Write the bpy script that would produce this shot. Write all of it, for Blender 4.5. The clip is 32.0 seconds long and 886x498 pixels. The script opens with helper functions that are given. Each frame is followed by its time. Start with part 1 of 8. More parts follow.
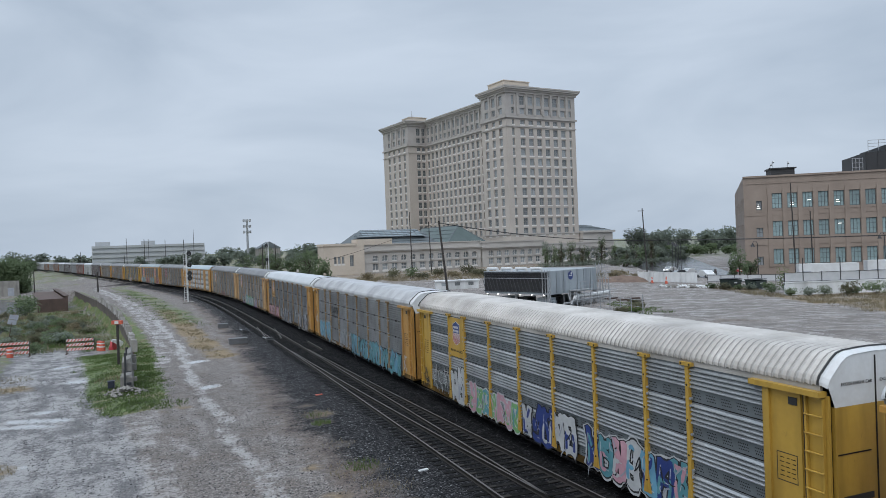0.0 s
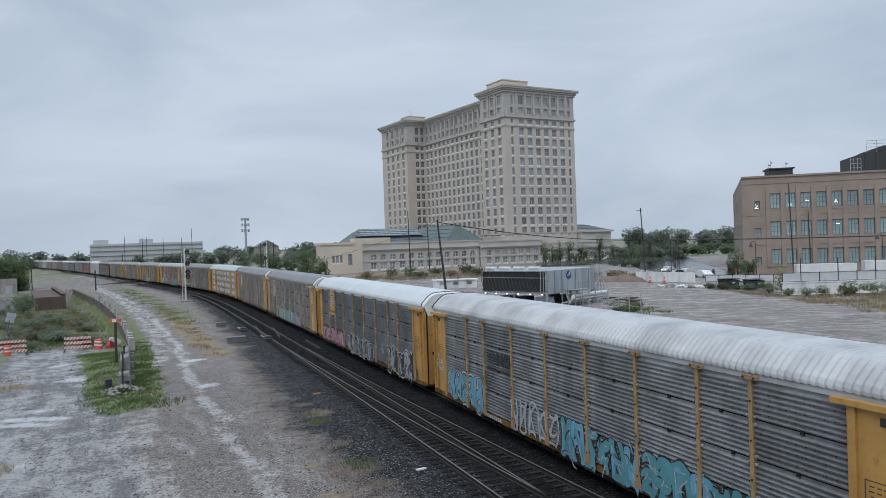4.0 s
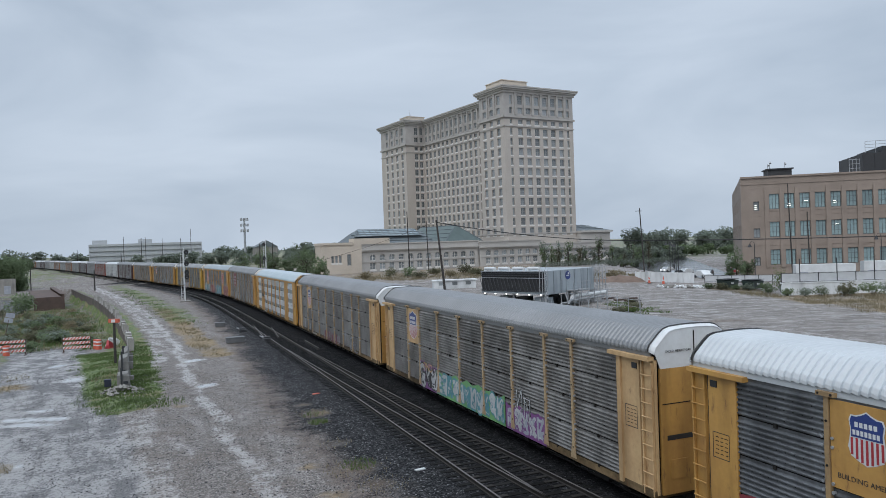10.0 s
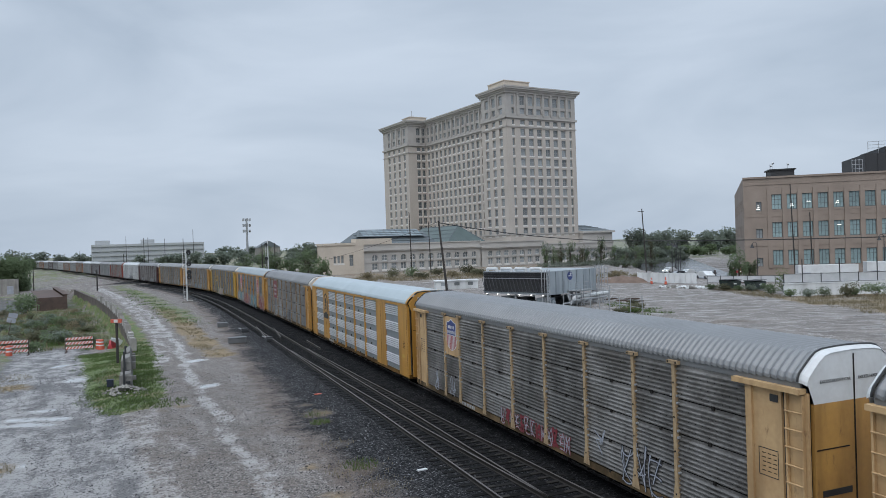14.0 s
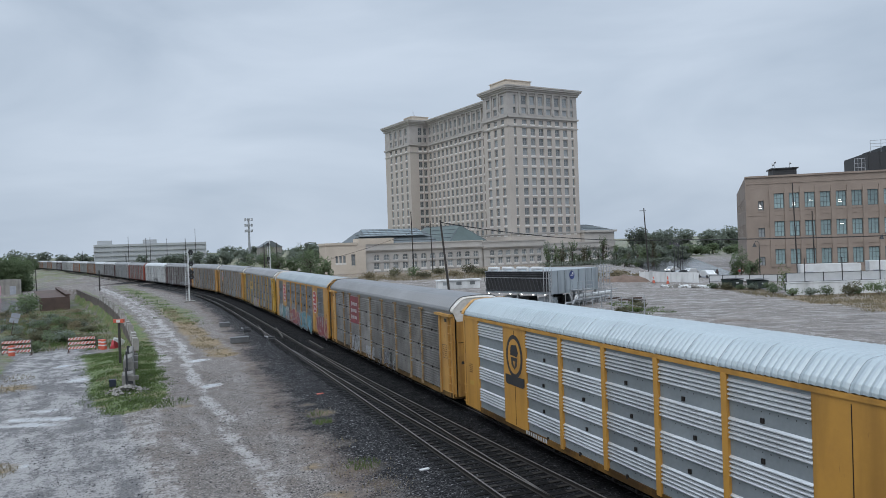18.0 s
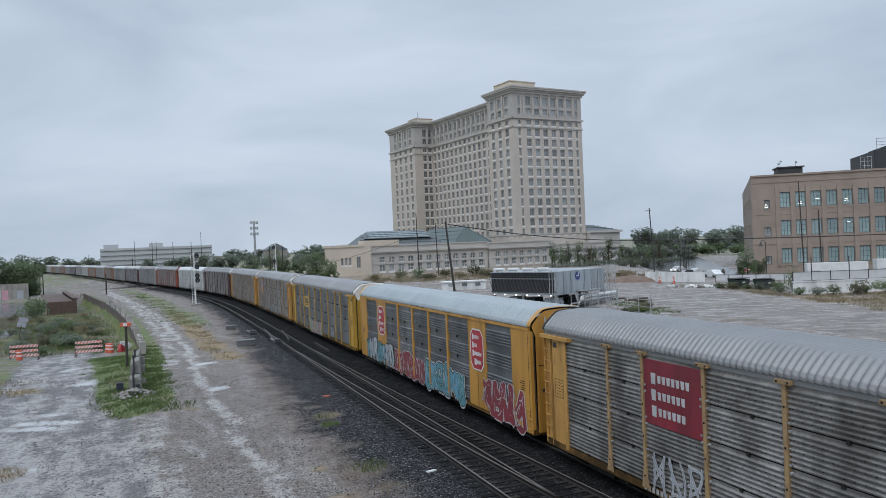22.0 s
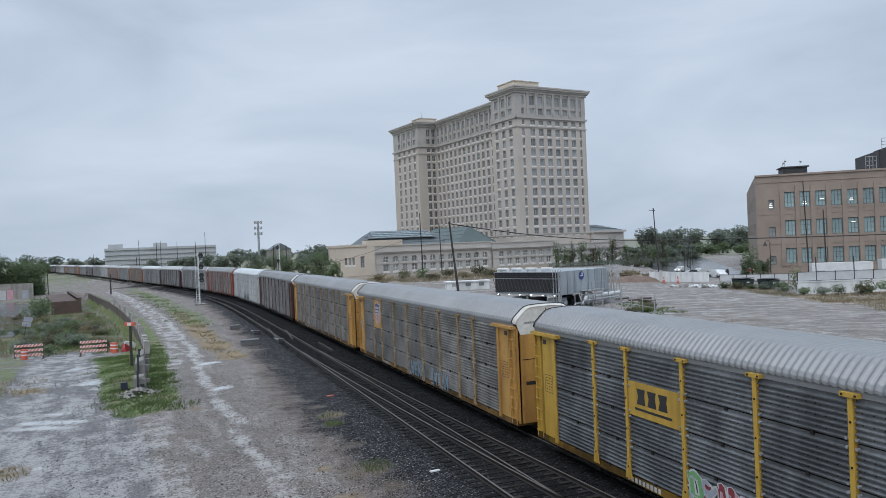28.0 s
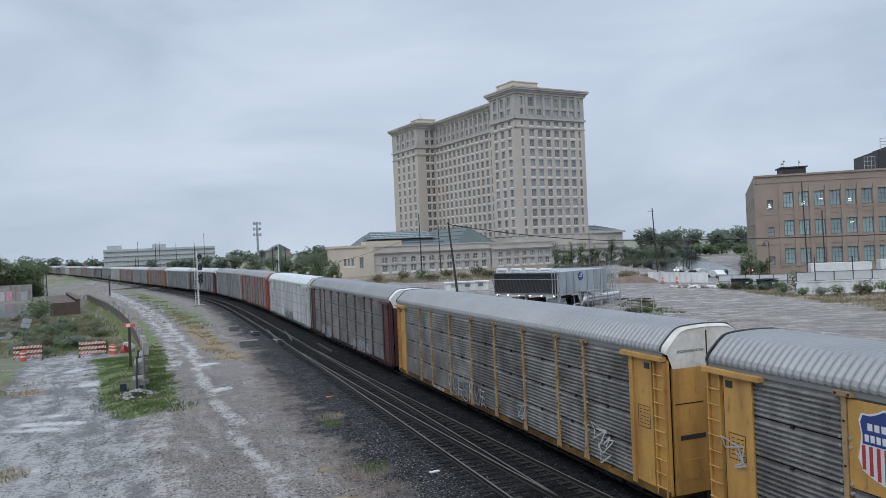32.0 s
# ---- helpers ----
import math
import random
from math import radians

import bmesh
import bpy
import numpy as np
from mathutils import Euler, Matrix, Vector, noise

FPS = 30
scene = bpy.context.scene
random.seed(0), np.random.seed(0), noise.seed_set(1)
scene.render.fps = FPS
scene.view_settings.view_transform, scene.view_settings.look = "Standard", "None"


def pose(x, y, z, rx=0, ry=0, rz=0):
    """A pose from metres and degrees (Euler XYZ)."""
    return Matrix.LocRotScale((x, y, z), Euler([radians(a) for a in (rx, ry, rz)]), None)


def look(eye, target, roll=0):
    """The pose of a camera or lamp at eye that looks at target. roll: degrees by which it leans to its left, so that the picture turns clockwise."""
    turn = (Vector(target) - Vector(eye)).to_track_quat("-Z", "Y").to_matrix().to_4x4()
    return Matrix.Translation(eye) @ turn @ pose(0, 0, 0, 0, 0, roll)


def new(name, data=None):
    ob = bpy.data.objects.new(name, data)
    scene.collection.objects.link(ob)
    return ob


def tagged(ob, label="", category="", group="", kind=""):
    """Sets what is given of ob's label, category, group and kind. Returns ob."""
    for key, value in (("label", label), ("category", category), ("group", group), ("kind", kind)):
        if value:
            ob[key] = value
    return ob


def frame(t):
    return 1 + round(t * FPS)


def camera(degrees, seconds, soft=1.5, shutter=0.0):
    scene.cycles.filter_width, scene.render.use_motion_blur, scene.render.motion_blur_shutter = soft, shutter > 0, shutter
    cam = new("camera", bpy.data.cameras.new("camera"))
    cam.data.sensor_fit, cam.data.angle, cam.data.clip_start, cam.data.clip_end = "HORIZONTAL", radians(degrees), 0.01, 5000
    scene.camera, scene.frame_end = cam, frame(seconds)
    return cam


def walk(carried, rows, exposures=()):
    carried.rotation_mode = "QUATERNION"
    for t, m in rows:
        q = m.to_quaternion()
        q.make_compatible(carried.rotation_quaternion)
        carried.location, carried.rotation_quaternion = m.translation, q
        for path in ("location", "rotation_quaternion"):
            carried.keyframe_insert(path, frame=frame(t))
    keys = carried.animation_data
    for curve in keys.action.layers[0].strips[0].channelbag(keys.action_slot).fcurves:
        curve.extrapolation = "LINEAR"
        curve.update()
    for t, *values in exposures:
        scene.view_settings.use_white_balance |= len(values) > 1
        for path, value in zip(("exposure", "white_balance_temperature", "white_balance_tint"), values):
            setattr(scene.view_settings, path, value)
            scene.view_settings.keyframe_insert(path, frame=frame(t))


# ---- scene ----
# World axes: x to the right of the bridge, y along the view, z up; z = 0 is the yard's gravel.
EXPOSURE = 0.02
cam = camera(62.68, 32.0, soft=0.5)
EYE = (0.0, 0.0, 8.738)


def aim(yaw, tilt, lean):
    """The hand-held camera on the bridge: it only turns."""
    return Matrix.Translation(EYE) @ pose(0, 0, 0, 0, 0, yaw) @ pose(0, 0, 0, 90 + tilt) @ pose(0, 0, 0, 0, 0, -lean)


AIMS = [
    (0, 0.077, -0.398, 2.113), (0.5, 0.040, -0.422, 2.033), (1, -0.004, -0.450, 1.968),
    (1.5, -0.043, -0.467, 1.928), (2, -0.060, -0.476, 1.897), (2.5, -0.068, -0.478, 1.885),
    (3, -0.072, -0.473, 1.905), (3.5, -0.058, -0.465, 1.945), (5.5, -0.041, -0.479, 1.868),
    (6, -0.092, -0.482, 1.852), (6.5, -0.169, -0.489, 1.846), (7, -0.256, -0.498, 1.848),
    (7.5, -0.321, -0.502, 1.844), (8, -0.343, -0.501, 1.839), (8.5, -0.328, -0.498, 1.843),
    (9, -0.287, -0.489, 1.863), (9.5, -0.216, -0.474, 1.898), (10, -0.120, -0.448, 1.923),
    (10.5, -0.022, -0.412, 1.938), (11, 0.046, -0.391, 1.954), (11.5, 0.067, -0.387, 1.967),
    (12, 0.046, -0.388, 1.968), (12.5, 0.013, -0.392, 1.955), (13, 0.001, -0.395, 1.947),
    (13.5, 0.018, -0.399, 1.931), (14, 0.045, -0.410, 1.892), (14.5, 0.055, -0.424, 1.856),
    (16.5, -0.000, -0.462, 1.899), (17, 0.031, -0.457, 1.941), (17.5, 0.109, -0.449, 1.963),
    (18, 0.195, -0.441, 1.980), (18.5, 0.254, -0.430, 2.007), (19, 0.289, -0.423, 2.037),
    (19.5, 0.310, -0.420, 2.065), (20, 0.337, -0.412, 2.110), (20.5, 0.390, -0.391, 2.190),
    (21, 0.467, -0.356, 2.291), (21.5, 0.547, -0.322, 2.369), (22, 0.608, -0.306, 2.399),
    (22.5, 0.632, -0.303, 2.398), (23, 0.624, -0.307, 2.381), (23.5, 0.602, -0.318, 2.350),
    (24, 0.585, -0.326, 2.338), (24.5, 0.579, -0.325, 2.347), (25, 0.594, -0.323, 2.352),
    (25.5, 0.634, -0.317, 2.359), (27.5, 0.836, -0.312, 2.371), (28, 0.898, -0.305, 2.384),
    (28.5, 0.957, -0.300, 2.388), (29, 0.997, -0.297, 2.390), (29.5, 1.000, -0.295, 2.392),
    (30, 0.960, -0.291, 2.398), (30.5, 0.898, -0.285, 2.403), (31, 0.846, -0.276, 2.420),
    (31.5, 0.820, -0.263, 2.450), (32, 0.821, -0.249, 2.466),
]
walk(cam, [(t, aim(y, p, r)) for t, y, p, r in AIMS], [(0, EXPOSURE, 6350, 10), (19, EXPOSURE + 0.02, 6350, 10), (28, EXPOSURE + 0.07, 6320, 10), (32, EXPOSURE + 0.07, 6320, 10)])


# ---------- light ----------
world = bpy.data.worlds.new("overcast")
scene.world = world
world.use_nodes = True
wn, wl = world.node_tree.nodes, world.node_tree.links
wn.clear()
w_out = wn.new("ShaderNodeOutputWorld")
w_bg = wn.new("ShaderNodeBackground")
w_sky = wn.new("ShaderNodeTexSky")
w_sky.sky_type, w_sky.sun_disc = "NISHITA", False
w_sky.sun_elevation, w_sky.sun_rotation = radians(48), radians(200)
w_sky.air_density, w_sky.dust_density, w_sky.ozone_density = 1.0, 4.0, 1.0
w_co = wn.new("ShaderNodeTexCoord")
w_map = wn.new("ShaderNodeMapping")
w_map.inputs["Scale"].default_value = (1.0, 1.0, 3.2)
w_n1 = wn.new("ShaderNodeTexNoise")
w_n1.inputs["Scale"].default_value, w_n1.inputs["Detail"].default_value = 2.1, 5.0
w_n1.inputs["Roughness"].default_value = 0.5
w_n1.inputs["Distortion"].default_value = 0.5
w_ramp = wn.new("ShaderNodeValToRGB")
w_ramp.color_ramp.elements[0].position, w_ramp.color_ramp.elements[0].color = 0.28, (0.42, 0.50, 0.60, 1)
w_ramp.color_ramp.elements[1].position, w_ramp.color_ramp.elements[1].color = 0.75, (0.64, 0.72, 0.82, 1)
w_mul = wn.new("ShaderNodeMix")
w_mul.data_type, w_mul.inputs["Factor"].default_value = "RGBA", 0.93
w_skys = wn.new("ShaderNodeVectorMath")
w_skys.operation, w_skys.inputs["Scale"].default_value = "SCALE", 0.10
wl.new(w_co.outputs["Generated"], w_map.inputs["Vector"])
wl.new(w_map.outputs["Vector"], w_n1.inputs["Vector"])
wl.new(w_n1.outputs["Fac"], w_ramp.inputs["Fac"])
wl.new(w_sky.outputs["Color"], w_skys.inputs[0])
wl.new(w_skys.outputs["Vector"], w_mul.inputs["A"])
wl.new(w_ramp.outputs["Color"], w_mul.inputs["B"])
# an overcast sky is brighter overhead than at the horizon
w_sep = wn.new("ShaderNodeSeparateXYZ")
w_up = wn.new("ShaderNodeMapRange")
w_up.inputs["From Min"].default_value, w_up.inputs["From Max"].default_value = 0.33, 1.0
w_up.inputs["To Min"].default_value, w_up.inputs["To Max"].default_value = 1.0, 2.6
wl.new(w_co.outputs["Generated"], w_sep.inputs["Vector"])
wl.new(w_sep.outputs["Z"], w_up.inputs["Value"])
wl.new(w_up.outputs["Result"], w_bg.inputs["Strength"])
wl.new(w_mul.outputs["Result"], w_bg.inputs["Color"])
wl.new(w_bg.outputs["Background"], w_out.inputs["Surface"])

sun = new("sun", bpy.data.lights.new("sun", "SUN"))
sun.data.energy, sun.data.angle, sun.data.color = 1.2, radians(50), (1.0, 0.98, 0.95)
sun.matrix_world = look((-20, -60, 80), (0, 0, 0))


# ---------- materials ----------
def mat(name, base, dark=None, rough=0.8, metal=0.0, scale=3.0, fine=40.0, amount=0.5, bump=0.15, spread=0.0,
        streak=None, rand=0.0, spec=0.5, rust=0.0):
    """A worn surface: two colours mixed by a coarse and a fine noise, with relief.
    streak: (sx, sy, sz) scale of a second, stretched stain noise; rand: brightness change from piece to piece."""
    m = bpy.data.materials.new(name)
    m.use_nodes = True
    nt = m.node_tree
    n, l = nt.nodes, nt.links
    b = n["Principled BSDF"]
    dark = dark or tuple(c * 0.6 for c in base)
    co = n.new("ShaderNodeTexCoord")
    n1 = n.new("ShaderNodeTexNoise")
    n1.inputs["Scale"].default_value, n1.inputs["Detail"].default_value = scale, 6
    n2 = n.new("ShaderNodeTexNoise")
    n2.inputs["Scale"].default_value, n2.inputs["Detail"].default_value = fine, 4
    l.new(co.outputs["Object"], n1.inputs["Vector"])
    l.new(co.outputs["Object"], n2.inputs["Vector"])
    add = n.new("ShaderNodeMath")
    add.operation = "MULTIPLY_ADD"
    add.inputs[1].default_value = 0.4
    l.new(n2.outputs["Fac"], add.inputs[0])
    l.new(n1.outputs["Fac"], add.inputs[2])
    rng = n.new("ShaderNodeMapRange")
    rng.inputs["From Min"].default_value, rng.inputs["From Max"].default_value = 0.45, 0.95
    rng.inputs["To Max"].default_value = amount * 2
    l.new(add.outputs[0], rng.inputs["Value"])
    mix = n.new("ShaderNodeMix")
    mix.data_type = "RGBA"
    mix.inputs["A"].default_value, mix.inputs["B"].default_value = (*base, 1), (*dark, 1)
    l.new(rng.outputs["Result"], mix.inputs["Factor"])
    col = mix.outputs["Result"]
    if streak:
        mp = n.new("ShaderNodeMapping")
        mp.inputs["Scale"].default_value = streak
        n3 = n.new("ShaderNodeTexNoise")
        n3.inputs["Scale"].default_value, n3.inputs["Detail"].default_value = 1.0, 5
        r3 = n.new("ShaderNodeMapRange")
        r3.inputs["From Min"].default_value, r3.inputs["From Max"].default_value = 0.45, 0.75
        r3.inputs["To Max"].default_value = 0.75
        l.new(co.outputs["Object"], mp.inputs["Vector"])
        l.new(mp.outputs["Vector"], n3.inputs["Vector"])
        l.new(n3.outputs["Fac"], r3.inputs["Value"])
        mx3 = n.new("ShaderNodeMix")
        mx3.data_type = "RGBA"
        mx3.inputs["B"].default_value = (*(c * 0.55 for c in dark), 1)
        l.new(r3.outputs["Result"], mx3.inputs["Factor"])
        l.new(col, mx3.inputs["A"])
        col = mx3.outputs["Result"]
    if rust:
        mp = n.new("ShaderNodeMapping")
        mp.inputs["Scale"].default_value = (1.6, 1.6, 0.45)
        n5 = n.new("ShaderNodeTexNoise")
        n5.inputs["Scale"].default_value, n5.inputs["Detail"].default_value, n5.inputs["Roughness"].default_value = 2.4, 8, 0.7
        r5 = n.new("ShaderNodeMapRange")
        r5.inputs["From Min"].default_value, r5.inputs["From Max"].default_value = 0.68 - rust * 0.25, 0.80 - rust * 0.25
        r5.inputs["To Max"].default_value = 0.85
        l.new(co.outputs["Object"], mp.inputs["Vector"])
        l.new(mp.outputs["Vector"], n5.inputs["Vector"])
        l.new(n5.outputs["Fac"], r5.inputs["Value"])
        mx5 = n.new("ShaderNodeMix")
        mx5.data_type = "RGBA"
        mx5.inputs["B"].default_value = (0.12, 0.055, 0.028, 1)
        l.new(r5.outputs["Result"], mx5.inputs["Factor"])
        l.new(col, mx5.inputs["A"])
        col = mx5.outputs["Result"]
    if rand:
        oi = n.new("ShaderNodeObjectInfo")
        r4 = n.new("ShaderNodeMapRange")
        r4.inputs["To Min"].default_value, r4.inputs["To Max"].default_value = 1 - rand, 1 + rand
        hs = n.new("ShaderNodeHueSaturation")
        l.new(oi.outputs["Random"], r4.inputs["Value"])
        l.new(r4.outputs["Result"], hs.inputs["Value"])
        l.new(col, hs.inputs["Color"])
        col = hs.outputs["Color"]
    l.new(col, b.inputs["Base Color"])
    b.inputs["Roughness"].default_value, b.inputs["Metallic"].default_value = rough, metal
    b.inputs["Specular IOR Level"].default_value = spec
    if spread:
        rr = n.new("ShaderNodeMapRange")
        rr.inputs["To Min"].default_value, rr.inputs["To Max"].default_value = rough - spread, rough + spread
        l.new(n1.outputs["Fac"], rr.inputs["Value"])
        l.new(rr.outputs["Result"], b.inputs["Roughness"])
    if bump:
        bp = n.new("ShaderNodeBump")
        bp.inputs["Strength"].default_value, bp.inputs["Distance"].default_value = bump, 0.05
        l.new(add.outputs[0], bp.inputs["Height"])
        l.new(bp.outputs["Normal"], b.inputs["Normal"])
    return m


def plain(name, base, rough=0.6, metal=0.0, glow=0.0):
    m = bpy.data.materials.new(name)
    m.use_nodes = True
    b = m.node_tree.nodes["Principled BSDF"]
    b.inputs["Base Color"].default_value = (*base, 1)
    b.inputs["Roughness"].default_value, b.inputs["Metallic"].default_value = rough, metal
    if glow:
        b.inputs["Emission Color"].default_value = (*base, 1)
        b.inputs["Emission Strength"].default_value = glow
    return m


M_TAN = mat("tan_brick_wall", (0.465, 0.42, 0.375), (0.385, 0.345, 0.305), 0.85, scale=0.12, fine=1.5, amount=0.5, bump=0.1)
M_BLOCK = mat("pale_tan_stone", (0.54, 0.47, 0.39), (0.44, 0.38, 0.315), 0.85, scale=0.15, fine=2, amount=0.5, bump=0.1)
M_STONE = mat("grey_limestone", (0.45, 0.425, 0.395), (0.36, 0.34, 0.315), 0.85, scale=0.15, fine=2.0, amount=0.5, bump=0.1)
M_TRIM = mat("pale_sill_stone", (0.66, 0.64, 0.61), (0.56, 0.54, 0.51), 0.8, scale=1.0)
M_CORN = mat("cornice_stone", (0.42, 0.395, 0.365), (0.33, 0.31, 0.285), 0.8, scale=0.3)
M_ATTIC = mat("grey_attic_stone", (0.40, 0.375, 0.35), (0.32, 0.30, 0.28), 0.85, scale=0.3)
# panes paled: reflected sky and haze over the tower put into the base colour
M_GLASS = mat("paled_window_glass", (0.27, 0.29, 0.297), (0.17, 0.183, 0.19), 0.12, scale=0.4, fine=3, bump=0.02, rand=0.4)
M_GREENGLASS = mat("green_window_glass", (0.27, 0.36, 0.365), (0.14, 0.20, 0.205), 0.12, scale=0.25, fine=2, bump=0.02, rand=0.25)
M_FRAME = mat("pale_grey_window_frame", (0.36, 0.365, 0.36), (0.27, 0.275, 0.27), 0.5)
M_GREYFRAME = mat("grey_window_frame", (0.085, 0.10, 0.105), (0.06, 0.07, 0.075), 0.5)
M_BRICK = mat("tan_brick", (0.285, 0.232, 0.192), (0.21, 0.168, 0.138), 0.85, scale=0.25, fine=9, amount=0.5)
M_SLATE = mat("slate_roof", (0.12, 0.14, 0.148), (0.09, 0.105, 0.112), 0.6, scale=0.3, fine=5)
M_DARK = mat("dark_metal", (0.03, 0.032, 0.035), (0.02, 0.02, 0.022), 0.6)
M_BLACKWOOD = mat("tarred_pole_wood", (0.05, 0.043, 0.038), (0.03, 0.026, 0.024), 0.8, scale=1.5, streak=(4, 4, 0.3))
M_STEEL = mat("galvanised_steel", (0.42, 0.43, 0.44), (0.28, 0.29, 0.30), 0.45, 0.5, scale=1.2, fine=10)
M_RAIL = mat("worn_rail_steel", (0.03, 0.026, 0.023), (0.018, 0.016, 0.014), 0.7, 0.1, scale=2, spec=0.25)
M_RAILTOP = mat("dull_rail_head", (0.145, 0.137, 0.13), (0.09, 0.084, 0.078), 0.5, 0.3, scale=2)
M_TIE = mat("creosoted_tie", (0.014, 0.0135, 0.013), (0.007, 0.0066, 0.0062), 0.85, scale=2, fine=20, rand=0.5, spec=0.12)
M_CONC = mat("weathered_concrete", (0.30, 0.285, 0.26), (0.17, 0.16, 0.145), 0.85, scale=0.7, fine=9, streak=(0.8, 0.8, 0.15))
M_WHITEWALL = mat("white_painted_wall", (0.70, 0.71, 0.71), (0.56, 0.57, 0.57), 0.7, scale=0.4, fine=5, streak=(0.6, 0.6, 0.15))
M_WHITE = mat("white_paint", (0.62, 0.635, 0.64), (0.48, 0.485, 0.48), 0.45, scale=0.8, fine=8)
M_RUST = mat("rusted_plate", (0.10, 0.065, 0.052), (0.055, 0.038, 0.032), 0.85, scale=0.6, fine=6)
M_ORANGE = mat("safety_orange", (0.55, 0.105, 0.055), (0.42, 0.085, 0.05), 0.5, scale=1.5)
M_BARK = mat("bark", (0.08, 0.065, 0.05), (0.045, 0.037, 0.03), 0.9, scale=3, fine=20)
def leafy(m):
    """Leaves let part of the light through."""
    n, l = m.node_tree.nodes, m.node_tree.links
    out = next(k for k in n if k.type == "OUTPUT_MATERIAL")
    b = n["Principled BSDF"]
    b.inputs["Specular IOR Level"].default_value = 0.15
    tr = n.new("ShaderNodeBsdfTranslucent")
    mx = n.new("ShaderNodeMixShader")
    mx.inputs[0].default_value = 0.6
    l.new(b.inputs["Base Color"].links[0].from_socket, tr.inputs["Color"])
    l.new(b.outputs[0], mx.inputs[1])
    l.new(tr.outputs[0], mx.inputs[2])
    l.new(mx.outputs[0], out.inputs["Surface"])
    return m


M_LEAF = leafy(mat("leaves", (0.165, 0.21, 0.12), (0.12, 0.155, 0.085), 0.8, scale=0.25, fine=1.5, rand=0.25))
# greyed and paled leaves: the distance haze is put into their colour
M_LEAFHAZE = leafy(mat("hazed_leaves", (0.21, 0.24, 0.19), (0.16, 0.185, 0.15), 0.8, scale=0.25, fine=1.5, rand=0.2))
M_LEAFRED = leafy(mat("rusty_leaves", (0.17, 0.12, 0.085), (0.12, 0.09, 0.065), 0.85, scale=0.4, fine=2, rand=0.2))
M_LEAFDRY = leafy(mat("dry_leaves", (0.16, 0.155, 0.10), (0.11, 0.11, 0.07), 0.85, scale=0.4, fine=2, rand=0.25))
M_STRAW = leafy(mat("dry_grass", (0.29, 0.245, 0.16), (0.18, 0.155, 0.10), 0.9, scale=0.6, fine=3))
M_WEED = leafy(mat("green_weeds", (0.135, 0.19, 0.07), (0.09, 0.125, 0.048), 0.9, scale=0.6, fine=3))
def pebbles():
    """Mostly dark stones with a few pale ones among them."""
    m = plain("loose_stones", (0.05, 0.05, 0.05), 0.7)
    n, l = m.node_tree.nodes, m.node_tree.links
    ge = n.new("ShaderNodeNewGeometry")
    ra = n.new("ShaderNodeValToRGB")
    ra.color_ramp.elements[0].position, ra.color_ramp.elements[0].color = 0.35, (0.018, 0.018, 0.019, 1)
    ra.color_ramp.elements[1].position, ra.color_ramp.elements[1].color = 1.0, (0.27, 0.268, 0.265, 1)
    e = ra.color_ramp.elements.new(0.82)
    e.color = (0.06, 0.06, 0.062, 1)
    l.new(ge.outputs["Random Per Island"], ra.inputs["Fac"])
    l.new(ra.outputs["Color"], n["Principled BSDF"].inputs["Base Color"])
    n["Principled BSDF"].inputs["Specular IOR Level"].default_value = 0.25
    return m


M_PEBBLE = pebbles()
M_GRIT = mat("brown_grey_grit", (0.20, 0.18, 0.165), (0.08, 0.07, 0.065), 0.8, scale=3, fine=12)
M_WIRE = plain("black_cable", (0.012, 0.012, 0.013), 0.6)
M_RED = mat("red_paint", (0.40, 0.03, 0.04), (0.28, 0.025, 0.03), 0.5, scale=1.2, fine=9)
M_BLUE = mat("blue_paint", (0.025, 0.05, 0.20), (0.02, 0.035, 0.14), 0.45, scale=1.2)
M_BLACK = mat("black_paint", (0.015, 0.015, 0.017), (0.03, 0.03, 0.03), 0.55, scale=1.5)
M_LAMPWHITE = plain("lit_lamp", (1.0, 0.97, 0.9), 0.4, 0, 2.5)
M_TEAL = mat("teal_spray_paint", (0.10, 0.27, 0.30), (0.06, 0.17, 0.20), 0.5, scale=1.0, fine=6)
M_SKYBLUE = mat("blue_spray_paint", (0.15, 0.34, 0.45), (0.09, 0.22, 0.32), 0.5, scale=1.0, fine=6)
M_PINK = mat("pink_spray_paint", (0.50, 0.29, 0.33), (0.34, 0.18, 0.22), 0.5, scale=1.0, fine=6)
M_MAROON = mat("maroon_spray_paint", (0.22, 0.035, 0.045), (0.15, 0.03, 0.035), 0.5, scale=1.0, fine=6)
M_PURPLE = mat("purple_spray_paint", (0.20, 0.075, 0.22), (0.14, 0.05, 0.16), 0.5, scale=1.0, fine=6)
M_GREEN = mat("green_spray_paint", (0.17, 0.36, 0.14), (0.10, 0.24, 0.10), 0.5, scale=1.0, fine=6)
M_SPRAYWHITE = mat("white_spray_paint", (0.47, 0.48, 0.48), (0.30, 0.31, 0.31), 0.55, scale=1.0, fine=6)
M_SPRAYGREY = mat("grey_spray_paint", (0.34, 0.36, 0.40), (0.22, 0.23, 0.26), 0.55, scale=1.0, fine=6)


